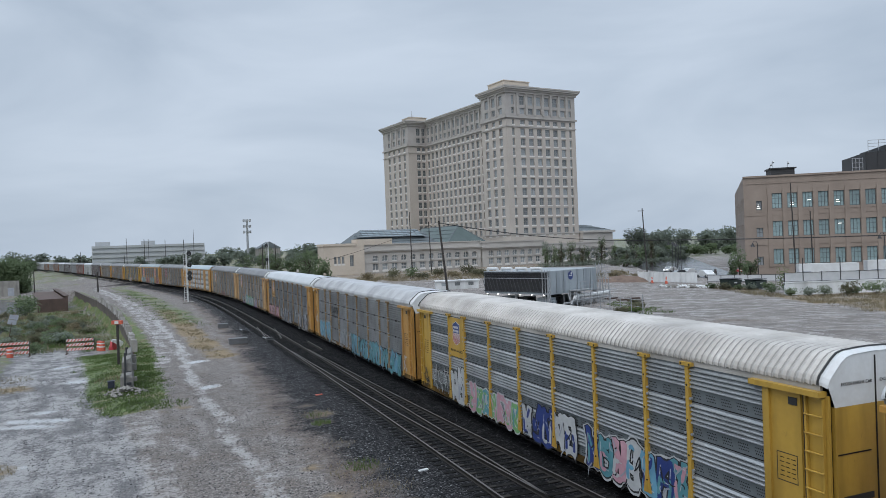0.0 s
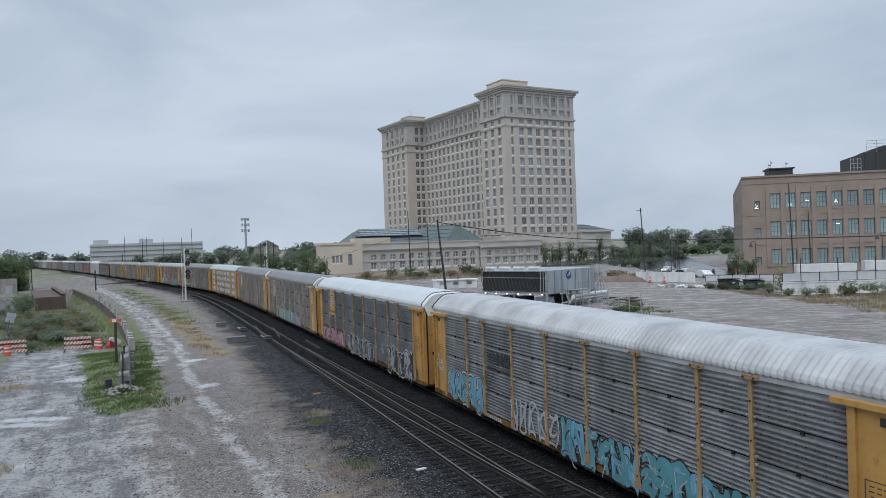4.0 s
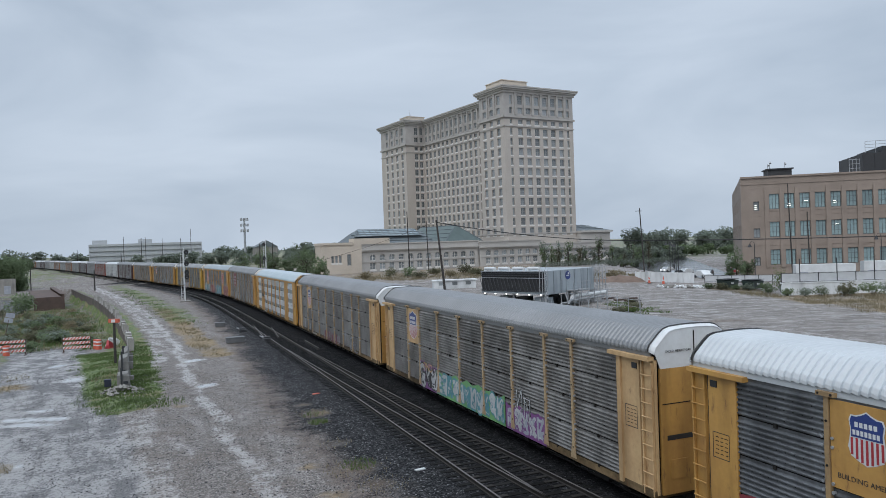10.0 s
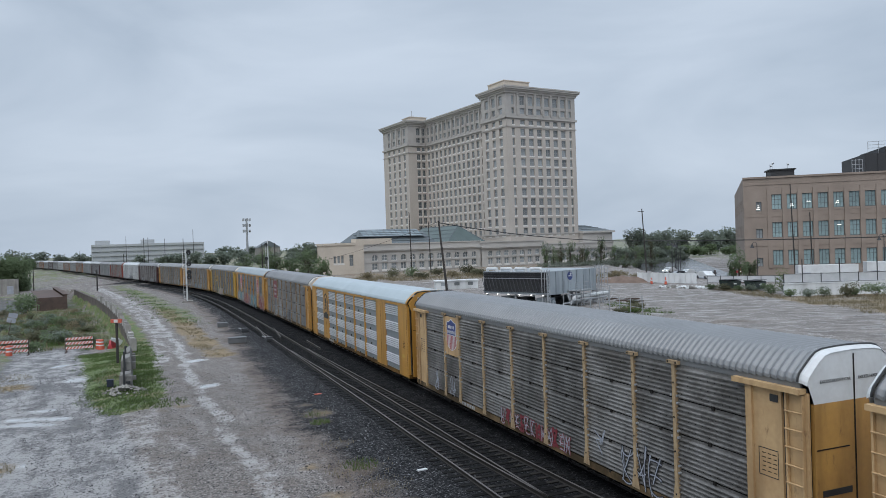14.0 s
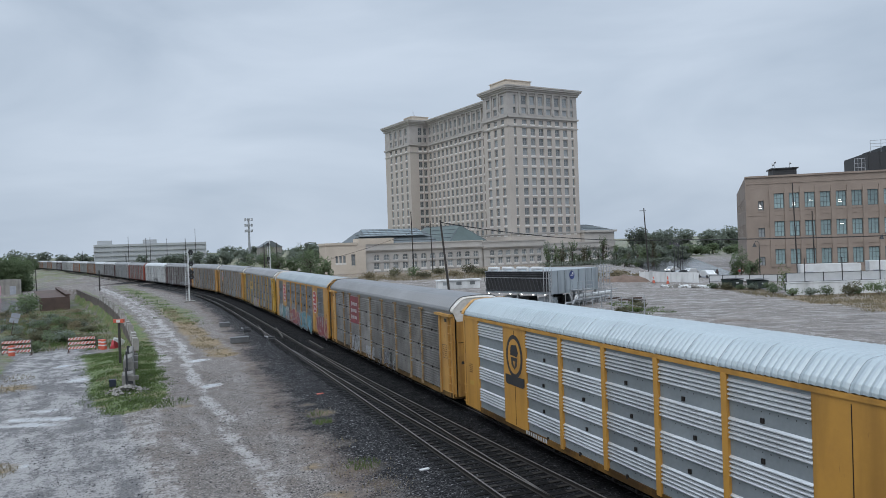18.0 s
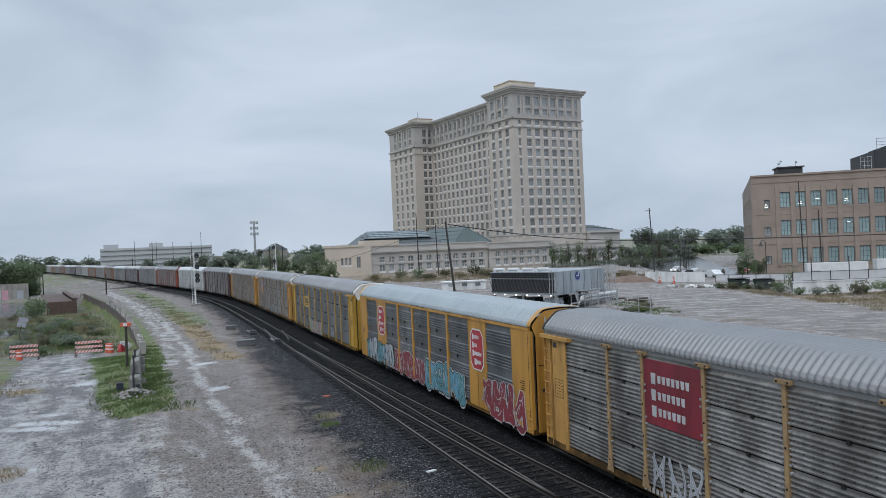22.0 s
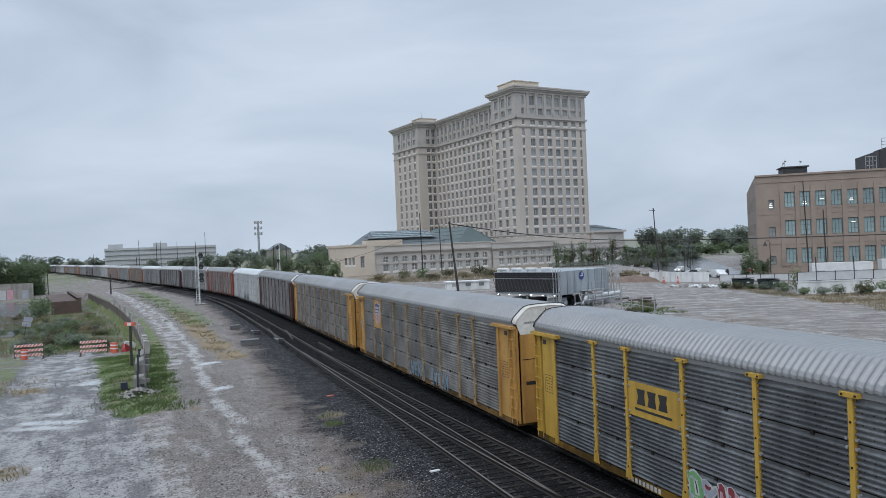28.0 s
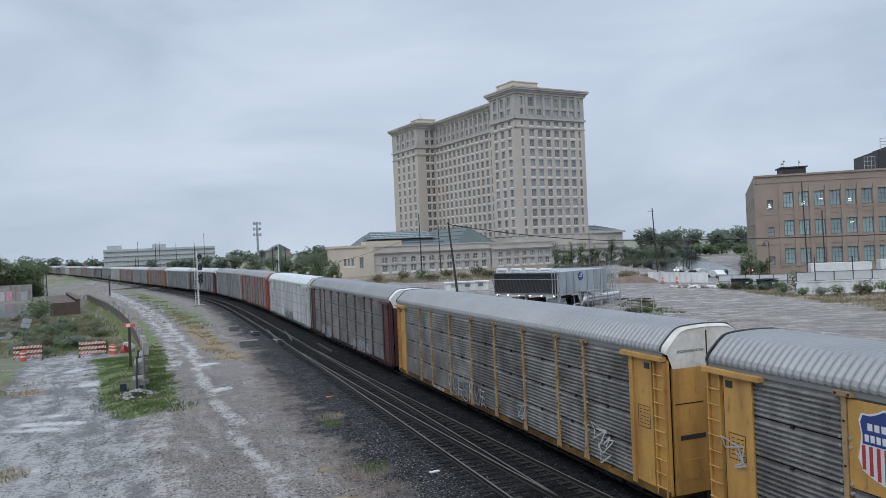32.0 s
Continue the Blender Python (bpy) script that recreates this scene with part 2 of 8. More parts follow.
def ground_material():
    """Gravel, ballast, wet ruts, grass and asphalt, mixed by the zones that the ground's points carry."""
    m = bpy.data.materials.new("yard_ground")
    m.use_nodes = True
    n, l = m.node_tree.nodes, m.node_tree.links
    b = n["Principled BSDF"]
    co = n.new("ShaderNodeTexCoord")

    def noise(scale, detail=5, stretch=None, rough=0.5):
        k = n.new("ShaderNodeTexNoise")
        k.inputs["Scale"].default_value, k.inputs["Detail"].default_value = scale, detail
        k.inputs["Roughness"].default_value = rough
        if stretch:
            mp = n.new("ShaderNodeMapping")
            mp.inputs["Scale"].default_value = stretch
            l.new(co.outputs["Object"], mp.inputs["Vector"])
            l.new(mp.outputs["Vector"], k.inputs["Vector"])
        else:
            l.new(co.outputs["Object"], k.inputs["Vector"])
        return k.outputs["Fac"]

    def calc(op, a, c=None, d=None):
        k = n.new("ShaderNodeMath")
        k.operation = op
        for i, x in enumerate((a, c, d)):
            if x is None:
                continue
            if isinstance(x, (int, float)):
                k.inputs[i].default_value = x
            else:
                l.new(x, k.inputs[i])
        return k.outputs[0]

    def rng(x, lo, hi, to0=0.0, to1=1.0):
        k = n.new("ShaderNodeMapRange")
        k.inputs["From Min"].default_value, k.inputs["From Max"].default_value = lo, hi
        k.inputs["To Min"].default_value, k.inputs["To Max"].default_value = to0, to1
        l.new(x, k.inputs["Value"])
        return k.outputs["Result"]

    def mix(f, a, c):
        k = n.new("ShaderNodeMix")
        k.data_type = "RGBA"
        for nm, x in (("A", a), ("B", c)):
            if isinstance(x, tuple):
                k.inputs[nm].default_value = (*x, 1)
            else:
                l.new(x, k.inputs[nm])
        l.new(f, k.inputs["Factor"])
        return k.outputs["Result"]

    def zone(name):
        a = n.new("ShaderNodeAttribute")
        a.attribute_name = name
        s = n.new("ShaderNodeSeparateColor")
        l.new(a.outputs["Color"], s.inputs["Color"])
        return s.outputs["Red"], s.outputs["Green"], s.outputs["Blue"]

    wet, grass, ballast = zone("zone_a")
    lot, straw, road = zone("zone_b")
    coarse, mid, fine, speck = noise(0.22, 6), noise(1.3, 6), noise(13.0, 5, None, 0.7), noise(26.0, 3, None, 0.7)
    drag = noise(1.0, 6, (0.35, 1.0, 1.0), 0.65)
    vor = n.new("ShaderNodeTexVoronoi")
    vor.inputs["Scale"].default_value = 17.0
    l.new(co.outputs["Object"], vor.inputs["Vector"])
    cell = n.new("ShaderNodeSeparateColor")
    l.new(vor.outputs["Color"], cell.inputs["Color"])
    oil_shade = zone("zone_c")[0]
    edge = calc("ADD", calc("MULTIPLY_ADD", mid, 0.7, -0.35), calc("MULTIPLY_ADD", coarse, 1.1, -0.55))

    pebble = n.new("ShaderNodeTexVoronoi")
    pebble.inputs["Scale"].default_value = 19.0
    l.new(co.outputs["Object"], pebble.inputs["Vector"])
    pcell = n.new("ShaderNodeSeparateColor")
    l.new(pebble.outputs["Color"], pcell.inputs["Color"])

    def along(scale, length, detail=5):
        """Noise drawn out along the ruts."""
        k = n.new("ShaderNodeTexNoise")
        k.inputs["Scale"].default_value, k.inputs["Detail"].default_value, k.inputs["Roughness"].default_value = scale, detail, 0.6
        mp = n.new("ShaderNodeMapping")
        mp.vector_type = "TEXTURE"
        mp.inputs["Rotation"].default_value = (0, 0, radians(114))
        mp.inputs["Scale"].default_value = (length, 1, 1)
        l.new(co.outputs["Object"], mp.inputs["Vector"])
        l.new(mp.outputs["Vector"], k.inputs["Vector"])
        return k.outputs["Fac"]

    tracks = along(1.1, 5.0)
    drift = noise(0.5, 5)
    dirt = noise(4.5, 7, None, 0.75)
    gravel = mix(rng(fine, 0.42, 0.58), (0.10, 0.088, 0.08), (0.31, 0.277, 0.252))
    gravel = mix(rng(drift, 0.44, 0.64, 0, 0.75), gravel, (0.17, 0.138, 0.118))
    gravel = mix(rng(tracks, 0.5, 0.68, 0, 0.55), gravel, (0.33, 0.31, 0.295))
    gravel = mix(rng(dirt, 0.52, 0.60, 0, 0.72), gravel, (0.05, 0.044, 0.04))
    gravel = mix(rng(noise(1.9, 6, (0.6, 1.6, 1.0), 0.7), 0.55, 0.62, 0, 0.5), gravel, (0.07, 0.06, 0.054))
    gravel = mix(rng(pcell.outputs["Green"], 0.66, 0.74, 0, 0.7), gravel, (0.045, 0.04, 0.038))
    gravel = mix(rng(pcell.outputs["Red"], 0.92, 0.96, 0, 0.7), gravel, (0.42, 0.40, 0.375))
    stones = mix(calc("POWER", cell.outputs["Red"], 4.0), (0.013, 0.013, 0.014), (0.12, 0.12, 0.125))
    stones = mix(rng(cell.outputs["Green"], 0.965, 0.975), stones, (0.24, 0.24, 0.245))
    # blackened beside the train: oil stain and the train's shade put into the colour
    stones = mix(calc("MULTIPLY", oil_shade, 0.72), stones, (0.006, 0.006, 0.0065))
    turf = mix(rng(noise(3.0), 0.35, 0.65), (0.075, 0.105, 0.035), (0.14, 0.18, 0.07))
    turf = mix(rng(noise(0.5), 0.50, 0.66, 0, 0.85), turf, (0.20, 0.165, 0.095))
    turf = mix(rng(noise(0.9), 0.60, 0.7, 0, 0.7), turf, (0.09, 0.075, 0.055))
    hay = mix(rng(noise(4.0), 0.35, 0.65), (0.13, 0.10, 0.06), (0.30, 0.225, 0.135))
    slab = mix(rng(drag, 0.4, 0.62), (0.14, 0.124, 0.113), (0.30, 0.272, 0.25))
    slab = mix(rng(noise(1.0, 6, (0.13, 0.26, 1.0), 0.7), 0.44, 0.60, 0, 0.75), slab, (0.135, 0.118, 0.105))
    slab = mix(rng(fine, 0.45, 0.7, 0, 0.6), slab, (0.145, 0.128, 0.115))
    sheen = calc("MULTIPLY", rng(noise(1.0, 7, (0.16, 0.42, 1.0), 0.7), 0.55, 0.60), rng(lot, 0.3, 0.7))
    tar = mix(rng(fine, 0.42, 0.6), (0.085, 0.082, 0.084), (0.21, 0.205, 0.205))
    tar = mix(rng(dirt, 0.5, 0.62, 0, 0.6), tar, (0.055, 0.05, 0.05))
    col = mix(rng(lot, 0.3, 0.7), gravel, slab)
    col = mix(rng(calc("ADD", road, edge), 0.35, 0.65), col, tar)
    hayf = rng(calc("ADD", straw, edge), 0.45, 0.75)
    col = mix(hayf, col, hay)
    bed = calc("MULTIPLY_ADD", calc("SUBTRACT", fine, 0.5), 1.6, calc("ADD", ballast, calc("MULTIPLY", edge, 0.8)))
    bedf = calc("MULTIPLY", rng(bed, 0.30, 0.62), calc("MULTIPLY_ADD", hayf, -0.6, 1.0))
    rim = calc("MULTIPLY", calc("MULTIPLY", ballast, calc("SUBTRACT", 1.0, ballast)), 4.0)
    col = mix(rng(calc("ADD", rim, edge), 0.6, 0.95, 0, 0.7), col, (0.15, 0.115, 0.095))
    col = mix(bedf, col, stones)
    green = rng(calc("MULTIPLY_ADD", calc("SUBTRACT", fine, 0.5), 1.2, calc("ADD", grass, edge)), 0.42, 0.6)
    col = mix(green, col, turf)
    soft_ground = calc("MAXIMUM", calc("MAXIMUM", green, hayf), bedf)
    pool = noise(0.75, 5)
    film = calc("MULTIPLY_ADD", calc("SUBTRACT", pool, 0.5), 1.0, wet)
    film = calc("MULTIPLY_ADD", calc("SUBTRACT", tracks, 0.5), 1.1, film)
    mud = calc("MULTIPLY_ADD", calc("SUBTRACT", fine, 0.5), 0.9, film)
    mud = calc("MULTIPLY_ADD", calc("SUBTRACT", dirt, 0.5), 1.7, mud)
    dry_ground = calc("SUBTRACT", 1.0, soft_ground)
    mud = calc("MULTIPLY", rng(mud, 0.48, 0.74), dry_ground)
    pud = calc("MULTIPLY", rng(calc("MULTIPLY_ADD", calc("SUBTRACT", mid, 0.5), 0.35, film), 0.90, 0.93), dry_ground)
    # pale silt in ruts and puddles; its paleness also stands in for reflected sky
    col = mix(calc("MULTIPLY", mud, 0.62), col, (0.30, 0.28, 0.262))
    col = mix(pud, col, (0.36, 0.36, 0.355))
    film = calc("MAXIMUM", calc("MAXIMUM", calc("MULTIPLY", mud, 0.6), pud), calc("MULTIPLY", calc("MULTIPLY", sheen, 0.6), dry_ground))
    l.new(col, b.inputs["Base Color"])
    dry = rng(mid, 0.3, 0.7, 0.62, 0.85)
    ro = n.new("ShaderNodeMix")
    ro.data_type = "FLOAT"
    l.new(film, ro.inputs[0])
    l.new(dry, ro.inputs[2])
    ro.inputs[3].default_value = 0.03
    l.new(ro.outputs[0], b.inputs["Roughness"])
    sp = n.new("ShaderNodeMix")
    sp.data_type = "FLOAT"
    l.new(film, sp.inputs[0])
    l.new(calc("MULTIPLY_ADD", bedf, -0.22, calc("MULTIPLY_ADD", soft_ground, -0.05, 0.30)), sp.inputs[2])
    sp.inputs[3].default_value = 0.9
    l.new(sp.outputs[0], b.inputs["Specular IOR Level"])
    bp = n.new("ShaderNodeBump")
    bp.inputs["Distance"].default_value = 0.05
    l.new(calc("MULTIPLY_ADD", film, -0.97, 1.0), bp.inputs["Strength"])
    l.new(calc("ADD", calc("ADD", fine, calc("MULTIPLY", mid, 1.5)), calc("MULTIPLY", pcell.outputs["Blue"], 0.3)), bp.inputs["Height"])
    l.new(bp.outputs["Normal"], b.inputs["Normal"])
    return m


M_GROUND = ground_material()



# ---------- mesh building ----------
class Geo:
    """Collects faces of several materials and makes one mesh object of them."""

    def __init__(self):
        self.v, self.f, self.m = [], [], []

    def quad(self, a, b, c, d, m=0):
        i = len(self.v)
        self.v += [tuple(a), tuple(b), tuple(c), tuple(d)]
        self.f.append((i, i + 1, i + 2, i + 3))
        self.m.append(m)

    def poly(self, pts, m=0):
        i = len(self.v)
        self.v += [tuple(p) for p in pts]
        self.f.append(tuple(range(i, i + len(pts))))
        self.m.append(m)

    def box(self, x0, y0, z0, x1, y1, z1, m=0, at=None):
        i = len(self.v)
        pts = [(x, y, z) for x in (x0, x1) for y in (y0, y1) for z in (z0, z1)]
        if at is not None:
            pts = [tuple(at @ Vector(p)) for p in pts]
        self.v += pts
        for q in ((0, 1, 3, 2), (4, 6, 7, 5), (0, 4, 5, 1), (2, 3, 7, 6), (0, 2, 6, 4), (1, 5, 7, 3)):
            self.f.append(tuple(i + k for k in q))
            self.m.append(m)

    def tube(self, p0, p1, r0, r1=None, n=8, m=0):
        r1 = r0 if r1 is None else r1
        p0, p1 = Vector(p0), Vector(p1)
        d = (p1 - p0).normalized()
        e = d.orthogonal().normalized()
        g = d.cross(e)
        i = len(self.v)
        for p, r in ((p0, r0), (p1, r1)):
            for k in range(n):
                a = 2 * math.pi * k / n
                self.v.append(tuple(p + (e * math.cos(a) + g * math.sin(a)) * r))
        for k in range(n):
            self.f.append((i + k, i + (k + 1) % n, i + n + (k + 1) % n, i + n + k))
            self.m.append(m)
        self.f += [tuple(i + k for k in reversed(range(n))), tuple(i + n + k for k in range(n))]
        self.m += [m, m]

    def loft(self, rings, m=0, closed=False, caps=False):
        """Skin over rings of equally many points."""
        i, n = len(self.v), len(rings[0])
        for r in rings:
            self.v += [tuple(p) for p in r]
        for a in range(len(rings) - 1):
            for k in range(n if closed else n - 1):
                k2 = (k + 1) % n
                self.f.append((i + a * n + k, i + a * n + k2, i + (a + 1) * n + k2, i + (a + 1) * n + k))
                self.m.append(m)
        if caps:
            self.f += [tuple(i + k for k in reversed(range(n))), tuple(i + (len(rings) - 1) * n + k for k in range(n))]
            self.m += [m, m]

    def pipe(self, pts, r, n=6, m=0):
        """One tube along a line of points; r: a radius or one for each point."""
        pts = [Vector(p) for p in pts]
        rs = r if isinstance(r, (list, tuple)) else [r] * len(pts)
        up, rings = None, []
        for i, p in enumerate(pts):
            d = (pts[min(i + 1, len(pts) - 1)] - pts[max(i - 1, 0)]).normalized()
            e = d.orthogonal().normalized() if up is None else (up - d * up.dot(d)).normalized()
            up = e
            f = d.cross(e)
            rings.append([tuple(p + (e * math.cos(6.28318 * k / n) + f * math.sin(6.28318 * k / n)) * rs[i]) for k in range(n)])
        self.loft(rings, m, closed=True, caps=True)

    def mesh(self, name, mats, smooth=False):
        me = bpy.data.meshes.new(name)
        me.from_pydata(self.v, [], self.f)
        for mm in mats if isinstance(mats, (list, tuple)) else [mats]:
            me.materials.append(mm)
        me.polygons.foreach_set("material_index", self.m)
        if smooth:
            me.polygons.foreach_set("use_smooth", [True] * len(self.f))
        me.update()
        return me

    def obj(self, name, mats, parent=None, label="", smooth=False):
        return put(name, self.mesh(name, mats, smooth), parent, label)


def put(name, me, parent=None, label="", m=None):
    """Links mesh data as one object under a parent."""
    ob = new(name, me)
    if parent is not None:
        ob.parent = parent
    if m is not None:
        ob.matrix_basis = m
    if label:
        ob["label"] = label
    return ob


def thing(name, m, label, category, group="", kind=""):
    ob = new(name)
    ob.matrix_basis = m
    return tagged(ob, label, category, group, kind)


# ---------- the track's line ----------
BENDS = ((-30, 0.0008), (30, 0.00012), (80, 0.0004), (130, 0.00284), (190, 0.00012), (260, -0.00016), (340, 0.00016), (900, 0.0))


def line_table():
    ss = np.arange(-120.0, 1200.0, 1.0)
    kk = np.interp(ss, [b[0] for b in BENDS], [b[1] for b in BENDS])
    th = np.cumsum(kk)
    th += 0.37677 - np.interp(0, ss, th)
    x, y = np.cumsum(-np.sin(th)), np.cumsum(np.cos(th))
    return ss, x - np.interp(0, ss, x) + 6.742, y - np.interp(0, ss, y) + 24.907, th


LINE = line_table()


def on_line(s, off=0.0):
    """Place and heading on the train's track at s metres from the bridge; off: metres to its left."""
    x, y, th = (float(np.interp(s, LINE[0], LINE[k])) for k in (1, 2, 3))
    return x - math.cos(th) * off, y - math.sin(th) * off, th


SPEEDS = ((0, 7.631), (4, 7.794), (8, 8.273), (12, 8.557), (16, 8.778), (20, 8.998), (24, 9.17), (28, 9.70), (32, 9.83))


def gone(t):
    """Metres that the train has run at t seconds."""
    g = np.linspace(0, t, 81) if t else np.zeros(2)
    v = np.interp(g, [a for a, b in SPEEDS], [b for a, b in SPEEDS])
    return float(np.sum((v[1:] + v[:-1]) / 2 * np.diff(g)))


def away(px, py, pts):
    """Distance of points from a polyline."""
    best = np.full(np.shape(px), 1e9)
    for (ax, ay), (bx, by) in zip(pts, pts[1:]):
        dx, dy = bx - ax, by - ay
        k = np.clip(((px - ax) * dx + (py - ay) * dy) / (dx * dx + dy * dy), 0, 1)
        best = np.minimum(best, np.hypot(px - ax - k * dx, py - ay - k * dy))
    return best


def inside(px, py, pts):
    r = np.zeros(np.shape(px), bool)
    for (ax, ay), (bx, by) in zip(pts, pts[1:] + pts[:1]):
        if ay != by:
            r ^= ((ay > py) != (by > py)) & (px < (bx - ax) * (py - ay) / (by - ay) + ax)
    return r


def soft(d, lo, hi):
    """1 below lo, 0 above hi."""
    k = np.clip((hi - d) / (hi - lo), 0, 1)
    return k * k * (3 - 2 * k)


# ---------- ground ----------
WALL = [(-20.5, 46.5), (-24.3, 56), (-28.5, 65.8), (-34.9, 79.3), (-44.2, 98), (-54.3, 116.9), (-66, 137.7), (-76.7, 155.2), (-92.2, 180.8)]
RUTS = [[(-2.9, 21.0), (-6.6, 26.4), (-8.7, 31.1), (-11.1, 35.4), (-11.7, 38.2), (-14.3, 42.6), (-18.4, 52.0), (-25.6, 69.5), (-28.4, 75.0), (-41, 101.9), (-62.2, 142.6), (-89.3, 189.6), (-130, 255)],
        [(-8.4, 22), (-10.3, 26), (-12.4, 29.4), (-15.1, 33.6), (-16.7, 39.2), (-20.6, 48), (-23.4, 58.8), (-29.4, 74.5), (-43, 102.5), (-64, 143), (-91, 190)]]
ROAD = [(-9, 12), (-16.4, 28.6), (-22.3, 39.6), (-30.2, 55.1), (-36.9, 68.4), (-44, 79), (-62, 86), (-100, 92)]
GRASS = [[(-36.4, 72), (-31, 71), (-19.5, 45), (-17.3, 40.6), (-18.6, 40), (-21.2, 43), (-27.2, 54.5)],
         [(-31.8, 75.2), (-24.6, 60.5), (-17.3, 44.5), (-17.0, 41), (-18.6, 41.5), (-21, 47.5)]]


def terrain(px, py):
    """Height of the ground: the land left of the old retaining wall falls away to the street."""
    wx = np.interp(py, [p[1] for p in WALL], [p[0] for p in WALL])
    wx = np.where(py > 180, -92.2 - (py - 180.8) * 0.63, wx)
    low = soft(px - wx, -0.15, 0.3) * (1 - soft(py, 52, 100)) * 2.4
    # the street behind the lot's white wall lies lower
    behind = (px - 47.8) * 0.903 + (py - 123.4) * 0.43
    drop = (1 - soft(behind, 0.3, 2.0)) * soft(py, 150, 400) * (px > 20) * (1 - soft(px, 52, 58)) * 1.8
    return -low - drop - 0.25 * soft(away(px, py, ROAD), 2, 5)


def make_ground():
    xs = np.concatenate([-np.geomspace(4000, 100, 22), np.arange(-98, 14, 0.4), np.arange(14, 80, 1.6), np.geomspace(80, 4000, 24)])
    ys = np.concatenate([np.linspace(-400, 0, 6), np.arange(8, 90, 0.4), np.arange(90, 200, 1.25), np.geomspace(201, 4500, 30)])
    gx, gy = np.meshgrid(xs, ys)
    px, py = gx.ravel(), gy.ravel()
    d = away(px, py, [(float(LINE[1][i]), float(LINE[2][i])) for i in range(60, 900, 15)])
    side = px - np.interp(py, LINE[2][60:900], LINE[1][60:900])
    left = side < 0
    reach = np.interp(py, [20, 35, 60, 110, 180], [7.9, 8.9, 7.9, 7.2, 6.4])
    ballast = soft(d, reach - 2.8, reach + 3.2) * np.where(left, 1, soft(d, 2.6, 3.6))
    # strength of that painted oil and shade, by distance from the train's track
    oil_shade = soft(d, 3.9, 6.9)
    lot = np.where(left, 0, 1) * soft(-d, -3.4, -2.6)
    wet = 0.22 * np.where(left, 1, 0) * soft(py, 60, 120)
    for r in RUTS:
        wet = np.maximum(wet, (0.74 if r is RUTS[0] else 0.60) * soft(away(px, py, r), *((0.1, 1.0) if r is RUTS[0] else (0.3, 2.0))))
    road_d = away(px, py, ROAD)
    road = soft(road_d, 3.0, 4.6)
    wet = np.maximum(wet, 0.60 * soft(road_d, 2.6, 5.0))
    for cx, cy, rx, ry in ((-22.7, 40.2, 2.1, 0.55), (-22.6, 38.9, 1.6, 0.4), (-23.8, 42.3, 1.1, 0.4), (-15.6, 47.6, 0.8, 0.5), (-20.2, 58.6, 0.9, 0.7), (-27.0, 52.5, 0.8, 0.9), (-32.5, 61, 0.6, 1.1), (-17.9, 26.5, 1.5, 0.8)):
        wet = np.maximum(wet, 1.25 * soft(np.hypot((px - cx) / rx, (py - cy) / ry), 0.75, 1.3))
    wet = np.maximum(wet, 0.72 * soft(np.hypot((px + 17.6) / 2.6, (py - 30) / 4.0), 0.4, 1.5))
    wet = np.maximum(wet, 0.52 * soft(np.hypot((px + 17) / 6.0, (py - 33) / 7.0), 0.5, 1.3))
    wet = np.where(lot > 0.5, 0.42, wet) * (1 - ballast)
    grass = np.zeros(px.shape)
    for p in GRASS:
        grass = np.maximum(grass, inside(px, py, p) * 1.0)
    wd = away(px, py, WALL)
    grass = np.maximum(grass, 0.85 * soft(wd, 1.0, 2.6) * (py > 60))
    wx = np.interp(py, [p[1] for p in WALL], [p[0] for p in WALL])
    wx = np.where(py > 180, -92.2 - (py - 180.8) * 0.63, wx)
    beyond = (px < wx - 0.5) & (py > 79) & (road_d > 4)
    grass = np.where(beyond, 0.56, grass)
    straw0 = np.where(beyond, 0.45, 0.0)
    grass = np.maximum(grass, 0.55 * ((px < -0.42 * py - 10.2) & (py < 76) & (road_d > 3.4)))
    mid_strip = away(px, py, [(-33, 93), (-45, 117), (-58, 143), (-76, 175), (-110, 232)])
    grass = np.maximum(grass, 0.55 * soft(mid_strip, 1.0, 3.6))
    straw = 0.8 * soft(away(px, py, [(-19, 61), (-24.5, 72), (-34, 93), (-44, 113)]), 0.6, 2.4)
    for cx, cy, r in ((-6.9, 38.1, 1.3), (-3.5, 28.4, 1.6), (-2.3, 26.4, 1.3), (-4.9, 32, 1.0), (-16, 41.6, 2.2), (-6.4, 36, 0.8), (-19.6, 31, 1.6), (-30, 50, 2), (-3.9, 25.4, 1.0), (-5.6, 28.9, 0.9), (-1.4, 24.6, 0.9), (-7.9, 40.2, 0.9)):
        straw = np.maximum(straw, 0.70 * soft(np.hypot(px - cx, py - cy), r * 0.1, r * 1.6))
    straw = np.maximum(straw, straw0)
    verge = [(42, 118), (45, 106), (43.5, 91), (45.4, 82), (44.5, 72), (75, 58), (75, 99), (47, 100), (48, 118)]
    far_lot = (lot > 0.5) * (inside(px, py, verge) * 0.66 + soft(away(px, py, [(38, 140), (30, 150), (34, 160)]), 2, 6) * 0.6)
    straw = np.maximum(straw, far_lot)
    straw = np.maximum(straw, 0.6 * (lot > 0.5) * (1 - soft(py, 140, 190)) * soft(px, 30, 50))
    grass = np.maximum(grass, 0.5 * (1 - soft(py, 240, 330)))
    z = terrain(px, py) + 0.10 * ballast + 0.03 * np.sin(px * 0.9) * np.sin(py * 0.7) * (1 - ballast) * soft(py, 150, 200)
    for r in RUTS:
        z = z - 0.06 * soft(away(px, py, r), 0.3, 1.2)
    nx, ny = len(xs), len(ys)
    i = (np.arange(ny - 1)[:, None] * nx + np.arange(nx - 1)[None, :]).ravel()
    me = bpy.data.meshes.new("ground")
